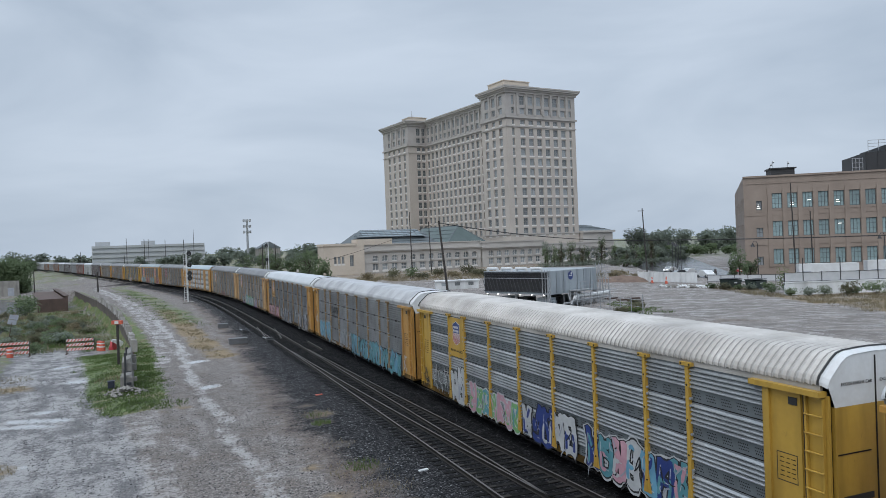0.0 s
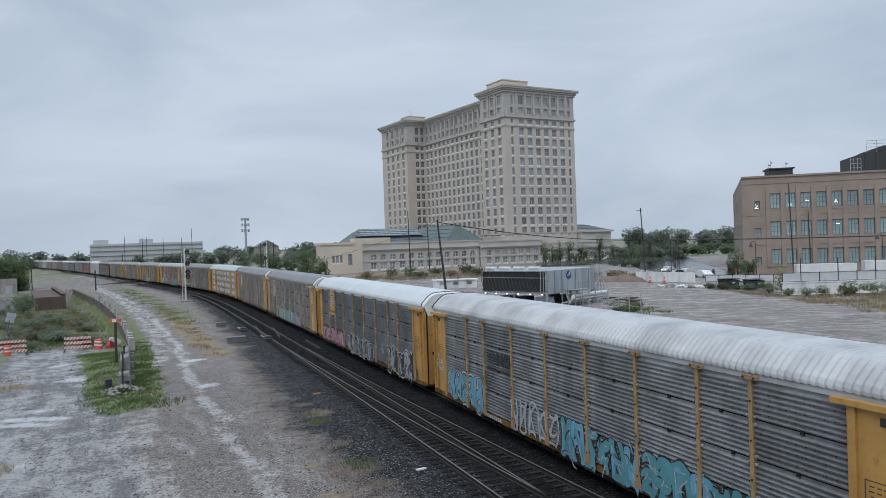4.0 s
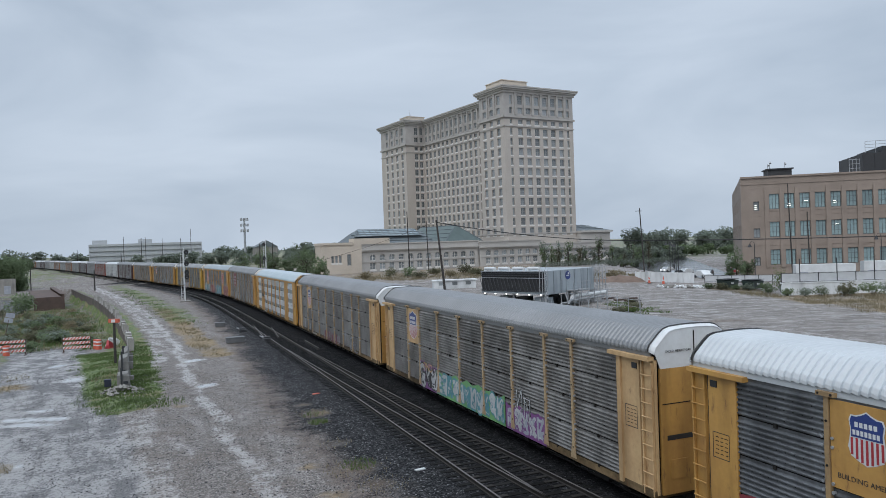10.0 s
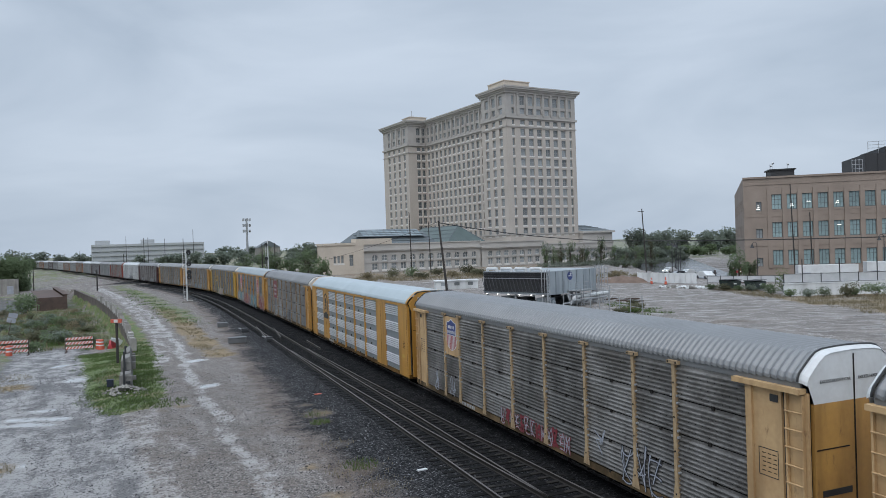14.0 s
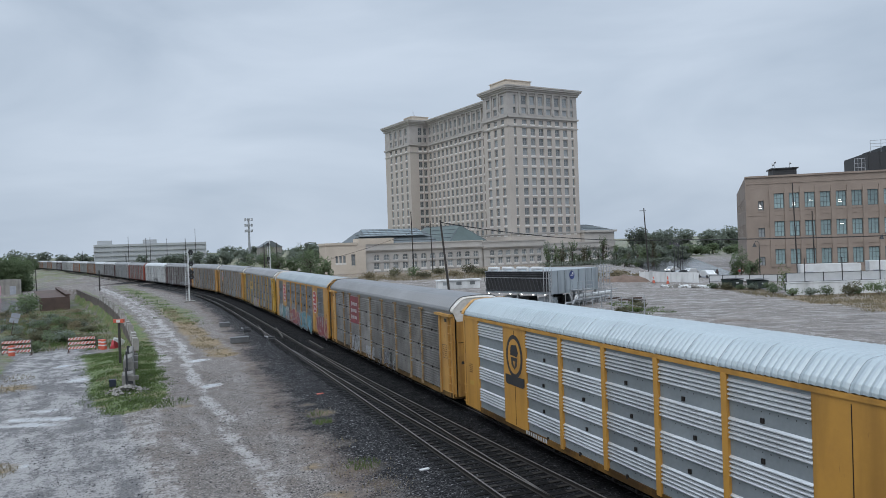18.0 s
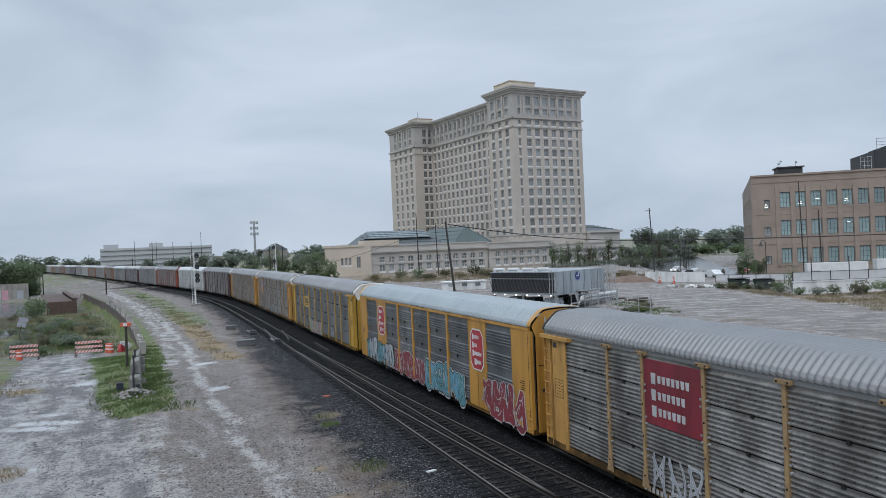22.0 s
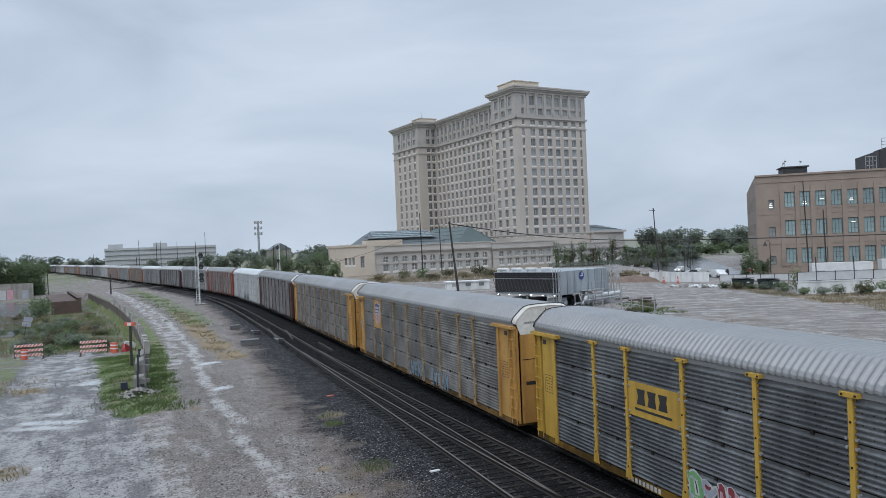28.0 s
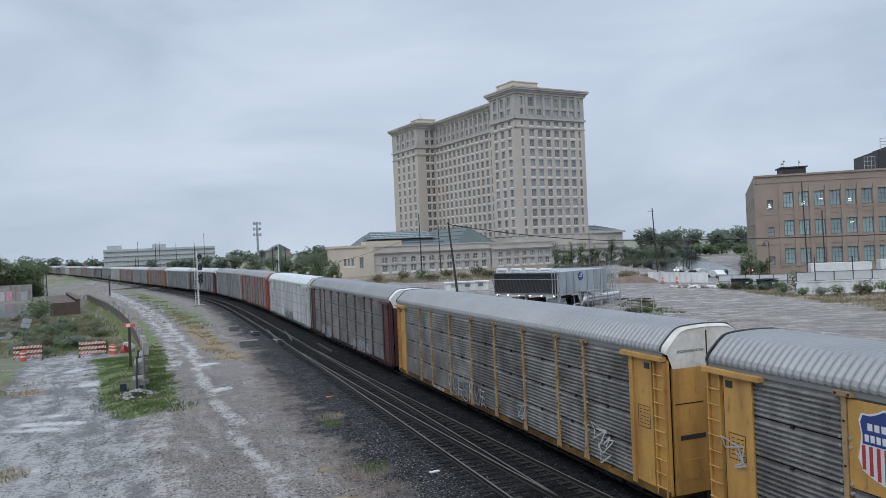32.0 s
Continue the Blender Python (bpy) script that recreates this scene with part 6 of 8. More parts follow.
g = Geo()
COLS = [7.7 + 3.48 * i for i in range(14)]
ops = []
for x in COLS:
    for z in (14.5, 7.6, 0.7):
        ops.append((x - 1.15, x + 1.15, z, z + 3.75))
ops += [(2.9, 4.2, 14.2, 16.5), (2.8, 4.3, 7.5, 9.8), (2.8, 4.2, 0.5, 2.6)]
facade(g, Matrix(), 58, 22.6, ops, 0.4, 0, -2.2)
SIDE = Vector((10.0, 84.8, 0)).normalized()
facade(g, Matrix(((-SIDE.x, SIDE.y, 0, 10.0), (-SIDE.y, -SIDE.x, 0, 84.8), (0, 0, 1, 0), (0, 0, 0, 1))), 85.39, 22.6,
       [(6 + 7 * i, 8.4 + 7 * i, z, z + 3.2) for i in range(11) for z in (14.5, 7.6)], 0.4, 0, -2.2)
g.poly([(0.1, 0.4, 22.2), (58, 0.4, 22.2), (58, 84.8, 22.2), (10, 84.8, 22.2)])
g.box(57.9, 0.01, -2.2, 58, 84.8, 22.6)
g.box(10.1, 84.7, -2.2, 58, 84.8, 22.6)
for i in range(11):
    for z in (14.5, 7.6):
        p = Vector((10.0, 84.8, 0)) - SIDE * (7.2 + 7 * i) + Vector((SIDE.y, -SIDE.x, 0)) * 0.25
        g.box(-1.2, -0.02, z, 1.2, 0.02, z + 3.2, 1, Matrix.Translation((p.x, p.y, 0)) @ Matrix(((-SIDE.x, SIDE.y, 0, 0), (-SIDE.y, -SIDE.x, 0, 0), (0, 0, 1, 0), (0, 0, 0, 1))))
g.obj("wall", [M_BRICK, M_GREENGLASS], brick_house)
for x in COLS:
    for z in (14.5, 7.6, 0.7):
        fit_window(brick_house, Matrix.Translation((x, 0.02, z)), 2.3, 3.75, (M_GREENGLASS, M_GREYFRAME, M_BRICK), 0.35, 3, 2, True, 0.12)
for x, z, w, h in ((3.55, 14.2, 1.3, 2.3), (3.55, 7.5, 1.5, 2.3), (3.5, 0.5, 1.4, 2.1)):
    fit_window(brick_house, Matrix.Translation((x, 0.02, z)), w, h, (M_GLASS, M_GREYFRAME, M_BRICK), 0.35, 2, 1, True, 0.1)
LIT = Geo()
for x, z, n in ((3.3, 14.6, 3), (11.0, 15.2, 2), (14.9, 16.2, 1), (21.3, 15.5, 2), (21.6, 10.2, 1)):
    for i in range(n):
        LIT.box(x - 0.3 + 0.12 * i, 0.2, z + 0.45 * i, x + 0.5 - 0.1 * i, 0.22, z + 0.45 * i + 0.09)
LIT.obj("ceiling_lamp", M_LAMPWHITE, brick_house, "bright ceiling lamps seen through the windows")
for i, x in enumerate([5.95] + [c + 1.74 for c in COLS]):
    g = Geo()
    g.box(x - 0.5, -0.22, 0, x + 0.5, -0.004, 19.6)
    g.obj("pier", M_BRICK, brick_house)
for z0, z1, o in ((22.3, 22.75, 0.3), (20.7, 20.95, 0.12), (12.8, 13.0, 0.08), (5.5, 5.75, 0.1)):
    g = Geo()
    g.box(-0.1, -o, z0, 58, -0.003, z1)
    g.obj("belt_course", M_BRICK, brick_house)
g = Geo()
g.box(7.4, 5, 22.2, 13, 11, 24.6)
g.box(7.0, 4.6, 24.6, 13.4, 11.4, 24.9)
g.obj("roof_house", M_DARK, brick_house)
g = Geo()
g.box(29.5, 6, 22.2, 34, 26, 27.6)
g.box(34, 6.2, 22.2, 60, 26, 29.2)
for i in range(2):
    g.box(29.6 + 2.6 * i, 5.9, 22.2, 29.7 + 2.6 * i, 5.99, 27.6)
g.obj("plant_screen", M_DARK, brick_house, "dark metal screen round the roof plant")
for i in range(3):
    g = Geo()
    for k in range(3):
        g.box(31 + 8 * i, 9, 29.2 + 0.8 * k, 36 + 8 * i, 9.1, 29.3 + 0.8 * k)
        g.box(31 + 8 * i + 2.4 * k, 9, 27.6, 31.1 + 8 * i + 2.4 * k, 9.1, 30.9)
    g.obj("guard_rail", M_STEEL, brick_house)
g = Geo()
for k in range(4):
    g.box(26.6 + 0.8 * k, 6.6, 22.2, 26.7 + 0.8 * k, 6.7, 26.4)
    g.box(26.6, 6.6, 22.9 + 1.1 * k, 29.1, 6.7, 23.0 + 1.1 * k)
g.obj("stair_frame", M_STEEL, brick_house)
for x, h in ((8.4, 2.2), (12.0, 1.8), (7.9, 1.6)):
    g = Geo()
    g.tube((x, 8, 24.8), (x, 8, 24.8 + h), 0.05, n=5)
    g.tube((x, 8, 24.4 + h), (x + 0.35, 8, 24.5 + h), 0.3, n=8)
    g.obj("antenna", M_STEEL, brick_house)

# --- pale parking structure far beyond the train
PK = pose(-262, 541, 0, 0, 0, 22)
# blue-grey of the distance haze put into the concrete's colour
M_PARK = mat("hazed_parking_concrete", (0.40, 0.415, 0.425), (0.33, 0.345, 0.355), 0.85, scale=0.1, fine=1)
parking = thing("parking_structure", PK, "pale concrete parking structure in the distance", "building")
for i in range(4):
    g = Geo()
    g.box(0, 0, 4.0 + 3.6 * i, 80, 34, 5.7 + 3.6 * i)
    g.obj("deck", M_PARK, parking)
for i in range(14):
    g = Geo()
    g.box(6.1 * i, 0.3, 0, 6.1 * i + 0.8, 0.9, 15.0)
    g.obj("column", M_PARK, parking)
# set shallow so the openings stay pale, as haze would leave them
g = Geo()
g.box(0.5, 0.9, 0, 79.5, 33, 15)
g.obj("inner_wall", M_PARK, parking)
for a in (2, 34):
    g = Geo()
    g.box(a, 8, 16.4, a + 10, 16, 19.6)
    g.obj("stair_tower", M_PARK, parking)


# ---------- poles, lamps and signals ----------
def wooden_pole(x, y, h, lean=(0, 0), label="dark wooden utility pole", arm=False, r=0.17):
    p = thing("utility_pole", pose(x, y, ground_z(x, y)), label, "utility pole")
    g = Geo()
    n = 6
    g.pipe([(lean[0] * i / n, lean[1] * i / n, h * i / n - 0.3 * (i == 0)) for i in range(n + 1)], [r * (1 - 0.35 * i / n) for i in range(n + 1)], 8)
    g.obj("shaft", M_BLACKWOOD, p)
    if arm:
        g = Geo()
        g.box(lean[0] - 1.0, lean[1] - 0.06, h - 0.7, lean[0] + 0.4, lean[1] + 0.06, h - 0.58)
        g.obj("cross_arm", M_BLACKWOOD, p)
    return p


wooden_pole(0.4, 136, 13.1, (-1.2, 0), "leaning dark wooden utility pole", r=0.24)
wooden_pole(45.9, 165, 15.2, (-0.7, 0), arm=True)
wooden_pole(-8.6, 194, 17.5, (-0.3, 0))
wooden_pole(-3.9, 216, 15.5, (-0.4, 0))
wooden_pole(76.2, 158, 21.0, (-0.6, 0))
wooden_pole(81, 160, 14.8, (-0.3, 0))
wooden_pole(-53.4, 214, 10.5, r=0.2)
for x, y, h in ((-140, 340, 16), (-118, 330, 15), (-205, 470, 20), (-190, 468, 19), (-180, 470, 18), (-165, 480, 24), (-225, 450, 12), (-58, 250, 11), (-132, 300, 9)):
    wooden_pole(x, y, h, r=0.2)


def cable(p, q, sag, r=0.035, n=26):
    g = Geo()
    p, q = Vector(p), Vector(q)
    pts = [p.lerp(q, i / n) - Vector((0, 0, sag * 4 * (i / n) * (1 - i / n))) for i in range(n + 1)]
    g.pipe(pts, r, 5)
    ob = g.obj("overhead_cable", M_WIRE)
    return tagged(ob, "black overhead cable strung between poles", "cable", "overhead cables")


cable((-0.8, 136, 12.7), (45.4, 165, 7.9), 1.0, 0.085)
cable((45.4, 165, 7.9), (128, 150, 7.4), 0.5, 0.11)
cable((-0.8, 136, 12.9), (-30, 178, 5.5), 0.5, 0.03)


def street_lamp(x, y, h):
    p = thing("street_lamp", pose(x, y, ground_z(x, y)), "black street lamp with a hanging bell shade", "street lamp", "street lamps by the road")
    g = Geo()
    g.tube((0, 0, 0), (0, 0, 0.9), 0.2, 0.14, 8)
    g.tube((0, 0, 0.9), (0, 0, h), 0.1, 0.07, 8)
    g.obj("post", M_DARK, p)
    g = Geo()
    pts = [(0, 0, h), (-0.25, 0, h + 0.45), (-0.7, 0, h + 0.5), (-1.0, 0, h + 0.1)]
    g.pipe(pts, 0.05, 6)
    g.obj("arm", M_DARK, p)
    g = Geo()
    g.tube((-1.0, 0, h + 0.1), (-1.0, 0, h - 0.2), 0.12, 0.2, 8)
    g.tube((-1.0, 0, h - 0.2), (-1.0, 0, h - 0.7), 0.2, 0.45, 10)
    g.obj("shade", M_DARK, p)
    return p


for x, y, h in ((61.5, 196, 8.6), (58.5, 180, 8.4), (66.6, 154.7, 8.2), (92, 152, 9.0), (66, 205, 8.0), (71, 222, 8.0), (75, 236, 8.0)):
    street_lamp(x, y, h)


def signal(x, y, h, heads, side=1):
    """Railway colour-light signal on a ladder mast."""
    p = thing("railway_signal", pose(x, y, 0, 0, 0, 20), "grey railway signal mast with black signal heads", "railway signal")
    g = Geo()
    g.box(-0.9, -0.9, 0, 0.9, 0.9, 0.25)
    g.obj("footing", M_CONC, p)
    g = Geo()
    g.tube((0, 0, 0.2), (0, 0, h), 0.1, 0.09, 8)
    g.obj("mast", M_WHITE, p)
    g = Geo()
    for s in (-0.55, -0.15):
        g.tube((s, 0.1, 0.4), (s, 0.1, h - 0.4), 0.035, n=5)
    for i in range(int(h / 0.42)):
        g.tube((-0.55, 0.1, 0.7 + 0.4 * i), (-0.15, 0.1, 0.7 + 0.4 * i), 0.025, n=5)
    g.obj("ladder", M_WHITE, p)
    g = Geo()
    g.box(-0.7, -0.3, h * 0.33, 0.75, 0.35, h * 0.33 + 0.08)
    g.obj("platform", M_STEEL, p)
    for z in heads:
        g = Geo()
        g.tube((side * 0.42, -0.16, z), (side * 0.42, 0.1, z), 0.4, n=16)
        g.box(side * 0.42 - 0.24, -0.1, z - 0.42, side * 0.42 + 0.24, 0.2, z + 0.42)
        g.tube((side * 0.42, -0.45, z + 0.1), (side * 0.42, -0.1, z + 0.1), 0.18, n=10)
        g.box(0, -0.05, z - 0.06, side * 0.5, 0.05, z + 0.06)
        hd = g.obj("signal_head", M_BLACK, p)
        g = Geo()
        g.tube((side * 0.42, -0.175, z - 0.1), (side * 0.42, -0.165, z - 0.1), 0.12, n=10)
        g.obj("lens", M_GLASS, hd)
    return p


signal(-45, 127, 9.4, (8.7, 6.7, 5.2, 4.4))
signal(-42.5, 176, 11.0, (9.9, 6.6), -1)

# cell tower
ct = thing("cell_tower", pose(-156, 579, 0), "grey lattice cell tower with antenna rings", "cell tower")
g = Geo()
g.tube((0, 0, 0), (0, 0, 34), 1.1, 0.7, 8)
g.obj("mast", M_STEEL, ct)
for z in (33, 28.5, 24):
    g = Geo()
    for i in range(6):
        a = i * math.pi / 3
        g.tube((0, 0, z), (2.9 * math.cos(a), 2.9 * math.sin(a), z), 0.12, n=5)
        g.box(2.9 * math.cos(a) - 0.35, 2.9 * math.sin(a) - 0.35, z - 1.1, 2.9 * math.cos(a) + 0.35, 2.9 * math.sin(a) + 0.35, z + 1.1)
    g.obj("antenna_ring", M_STEEL, ct)

# gabled house far off
hs = thing("gabled_warehouse", pose(-134, 560, 0, 0, 0, 20), "grey gabled warehouse far behind the train", "building")
g = Geo()
g.box(-8, 0, 0, 8, 30, 10.5)
g.obj("wall", M_CONC, hs)
g = Geo()
g.poly([(-8.5, -0.5, 10.5), (8.5, -0.5, 10.5), (0, -0.5, 15.5)])
g.quad((-8.5, -0.5, 10.5), (0, -0.5, 15.5), (0, 30, 15.5), (-8.5, 30, 10.5))
g.quad((0, -0.5, 15.5), (8.5, -0.5, 10.5), (8.5, 30, 10.5), (0, 30, 15.5))
g.obj("roof", M_SLATE, hs)

# ---------- cooling plant in the lot ----------
ch = thing("cooling_unit", pose(13.1, 92.3, 0, 0, 0, 45), "large grey air-cooled chiller on a steel frame", "chiller")
S = 10.9
M_FIN = mat("dark_louvre_metal", (0.06, 0.064, 0.07), (0.035, 0.038, 0.042), 0.5, 0.3, scale=1.0)
M_JOINT = mat("shadowed_panel_seam", (0.16, 0.18, 0.195), (0.11, 0.125, 0.135), 0.6, scale=1.0)
M_CABINET = mat("blue_grey_cabinet", (0.37, 0.41, 0.435), (0.28, 0.315, 0.34), 0.45, 0.2, scale=0.5, fine=6, amount=0.4, streak=(1, 1, 0.2))
g = Geo()
g.box(0, -0.01, 1.75, S, S, 4.75)
g.obj("cabinet", M_CABINET, ch)
g = Geo()
g.box(-0.05, 0.1, 2.05, -0.012, S - 0.1, 4.62)
g.obj("grille", M_BLACK, ch, "black condenser coil grille")
for i in range(18):
    g = Geo()
    y = 0.4 + i * 0.6
    g.tube((-0.12, y, 2.2), (-0.12, y + 0.5, 3.8), 0.045, n=5)
    g.obj("brace", M_FIN, ch)
for z in (1.8, 2.15, 3.85, 4.15, 4.45, 4.7):
    g = Geo()
    g.box(-0.2, -0.1, z - 0.04, -0.06, S, z + 0.04)
    g.obj("rail", M_STEEL if z in (1.8, 3.85, 4.7) else M_FIN, ch)
for i in range(7):
    g = Geo()
    x = 1.55 * i + 0.05
    g.box(x, -0.05, 1.8, x + 0.06, -0.015, 4.7)
    g.obj("panel_joint", M_JOINT, ch)
g = Geo()
g.tube((4.75, -0.06, 4.0), (4.75, -0.02, 4.0), 0.55, n=20)
bd = g.obj("badge", M_BLUE, ch, "round blue badge")
g = Geo()
g.box(4.4, -0.075, 3.93, 5.05, -0.064, 4.05)
g.tube((4.9, -0.08, 4.25), (4.9, -0.064, 4.25), 0.16, n=10)
g.obj("badge_bar", M_WHITE, bd)
for x in (3.0, 4.4):
    g = Geo()
    g.box(x, -0.05, 2.1, x + 1.1, -0.02, 3.4)
    g.obj("access_door", M_CABINET, ch)
for i in range(4):
    g = Geo()
    y = 1.3 + 2.5 * i
    for a, b in (((0.4, y, 4.75), (0.4, y, 5.1)), ((0.4, y, 5.1), (0.7, y + 2.0, 5.1)), ((0.7, y + 2.0, 5.1), (0.7, y + 2.0, 4.75))):
        g.tube(a, b, 0.2, n=10)
    g.obj("duct", M_WHITE, ch, "white overhead pipe")
for x, y in ((0.2, 0.2), (S - 0.4, 0.2), (0.2, S - 0.4), (S - 0.4, S - 0.4), (S / 2, 0.2), (0.2, S / 2)):
    g = Geo()
    g.box(x, y, 0, x + 0.25, y + 0.25, 1.75)
    g.obj("leg", M_STEEL, ch)
for dx in (0.0, 10.8):
    g = Geo()
    for x, y in ((-0.9, -0.5), (-0.3, -0.5), (-0.9, 0.3), (-0.3, 0.3)):
        g.tube((x + dx * 1.05, y, 0), (x + dx * 1.05, y, 5.0), 0.05, n=5)
    for i in range(6):
        z = 0.8 + 0.8 * i
        g.tube((-0.9 + dx * 1.05, -0.5, z), (-0.3 + dx * 1.05, -0.5, z), 0.035, n=5)
        g.tube((-0.9 + dx * 1.05, -0.5, z), (-0.3 + dx * 1.05, -0.5, z + 0.8), 0.025, n=5)
    g.obj("scaffold", M_STEEL, ch)
for z, y, x0, x1, r in ((1.25, -0.8, 4.6, S + 1.6, 0.26), (0.8, -1.2, 3.4, S + 0.6, 0.14), (0.55, -0.9, 2.0, 7.5, 0.12)):
    g = Geo()
    g.tube((x0, y, z), (x1, y, z), r, n=10)
    g.tube((x0, y, z), (x0 - 0.3, y, z - 0.45), r, n=8)
    g.tube((x0 + 1.4, y, z), (x0 + 1.4, y + 0.4, 1.8), r * 0.8, n=8)
    g.obj("pipe", M_WHITE if r > 0.2 else M_STEEL, ch)
for i in range(7):
    g = Geo()
    x = 2.5 + 1.55 * i
    g.tube((x, -1.5, 0), (x, -1.5, 2.2), 0.05, n=6)
    g.tube((x, -0.5, 0), (x, -0.5, 1.75), 0.05, n=6)
    g.tube((x, -1.5, 1.7), (x + 1.55, -1.5, 1.7), 0.035, n=5)
    g.tube((x, -1.5, 0.4), (x + 1.55, -1.5, 1.6), 0.025, n=5)
    g.obj("stand", M_STEEL, ch)
for i, (x, y) in enumerate(((1.5, 1.5), (4.5, 2.5), (7.5, 1.8), (1.8, 5), (2.2, 8.2), (9, 6))):
    g = Geo()
    g.box(x - 0.9, y - 0.8, 0, x + 0.9, y + 0.8, 1.3)
    g.tube((x, y - 0.9, 0.7), (x, y - 1.3, 0.7), 0.35, n=12)
    g.obj("pump", M_DARK if i % 2 else M_CABINET, ch)
g = Geo()
g.box(4.2, -1.3, 2.0, 8.2, -0.06, 2.08)
for x in (4.2, 5.2, 6.2, 7.2, 8.15):
    g.box(x, -1.3, 2.08, x + 0.05, -1.25, 3.1)
for z in (2.6, 3.1):
    g.box(4.2, -1.3, z, 8.2, -1.26, z + 0.05)
g.obj("balcony", M_STEEL, ch, "small steel service balcony")
for k in range(3):
    g = Geo()
    x = S + 0.5 + 0.75 * k
    for y in (-0.6, 0.4):
        g.tube((x, y, 0), (x, y, 5.3 - 0.2 * k), 0.045, n=5)
    for i in range(6):
        g.tube((x, -0.6, 0.7 + 0.8 * i), (x, 0.4, 1.1 + 0.8 * i), 0.03, n=5)
        g.tube((x, -0.6, 0.7 + 0.8 * i), (x + 0.75, -0.6, 0.7 + 0.8 * i), 0.03, n=5)
    g.obj("scaffold", M_STEEL, ch)
for i in range(6):
    g = Geo()
    y = 0.6 + 1.9 * i
    g.tube((-0.35, y, 1.68), (-0.35, y, 1.8), 0.09, n=8)
    g.obj("lamp", M_LAMPWHITE, ch, "small lit work lamp")
# low shed behind the train
sh = thing("site_trailer", pose(0.1, 140, -0.6, 0, 0, 8), "low white site trailer behind the train", "trailer")
g = Geo()
g.box(-2, -1.2, 0.5, 6.2, 1.2, 2.1)
g.box(-2.2, -1.4, 2.1, 6.4, 1.4, 2.3)
g.obj("body", M_WHITEWALL, sh)
for x in (-1, 1.6, 4.2):
    g = Geo()
    g.box(x, -1.24, 1.3, x + 1.0, -1.205, 1.9)
    g.obj("window", M_GLASS, sh)
for x in (-1.5, 5.4):
    g = Geo()
    g.box(x, -1, 0.4, x + 0.4, 1, 0.5)
    g.obj("jack", M_DARK, sh)

# ---------- far side of the lot ----------
def fence_run(f, n, step, z0, h, tall, x0=0.0):
    """Posts, pale panels and rails of a fence along its own x."""
    for i in range(n + 1):
        x = x0 + step * i
        g = Geo()
        g.box(x - 0.05, 0.15, z0 - 0.4, x + 0.05, 0.25, z0 + h + 0.05 + (1.9 if tall and i % 2 == 1 else 0))
        g.obj("fence_post", M_DARK, f)
        if i < n:
            g = Geo()
            g.box(x + 0.06, 0.18, z0 + 0.06, x + step - 0.06, 0.2, z0 + h - 0.06)
            g.obj("fence_panel", M_MESHPANEL, f)
    for z in (0.0, h - 0.05):
        g = Geo()
        g.box(x0, 0.13, z0 + z, x0 + step * n, 0.148, z0 + z + 0.05)
        g.obj("fence_rail", M_DARK, f)


M_MESHPANEL = mat("pale_fence_panel", (0.50, 0.51, 0.52), (0.40, 0.41, 0.42), 0.6, scale=1.0, fine=10)
w = thing("retaining_wall", pose(46.6, 99.8, 0, 0, 0, -3), "white painted retaining wall at the lot's edge", "wall", kind="structure")
g = Geo()
g.box(0, 0, -0.3, 36, 0.4, 1.62)
g.obj("wall_body", M_WHITEWALL, w)
g = Geo()
g.box(-0.06, -0.07, 1.62, 36, 0.47, 1.78)
g.obj("coping", M_WHITEWALL, w)
f = thing("panel_fence", pose(46.6, 99.8, 0, 0, 0, -3), "black steel fence with pale mesh panels on the white wall", "fence")
fence_run(f, 14, 2.5, 1.78, 1.25, True)
f = thing("panel_fence", pose(46.6, 129.2, 0, 0, 0, -25), "black steel fence with pale mesh panels behind the dumpsters", "fence")
fence_run(f, 7, 2.2, 0.3, 1.15, False)


def box_truck(x, y, rz, L, h):
    t = thing("semi_trailer", pose(x, y, ground_z(x, y), 0, 0, rz), "white box trailer parked by the brick building", "trailer", "parked trailers")
    g = Geo()
    g.box(-L / 2, -1.25, 1.1, L / 2, 1.25, h)
    g.obj("box", M_WHITE, t)
    for x0 in (-L / 2 + 1.2, -L / 2 + 2.5, L / 2 - 2.5):
        g = Geo()
        for s in (-1.2, 0.9):
            g.tube((x0, s, 0.5), (x0, s + 0.3, 0.5), 0.5, n=14)
        g.obj("wheel", M_DARK, t)
    g = Geo()
    g.box(-L / 2, -1.1, 0.85, L / 2, 1.1, 1.1)
    g.obj("chassis", M_DARK, t)
    g = Geo()
    g.box(-L / 2 + 0.6, -1.262, 1.9, -L / 2 + 2.2, -1.252, 2.7)
    g.obj("marking", M_SPRAYGREY, t)


box_truck(73.5, 140, -14, 10.5, 4.1)
box_truck(87, 139, -14, 12, 4.4)


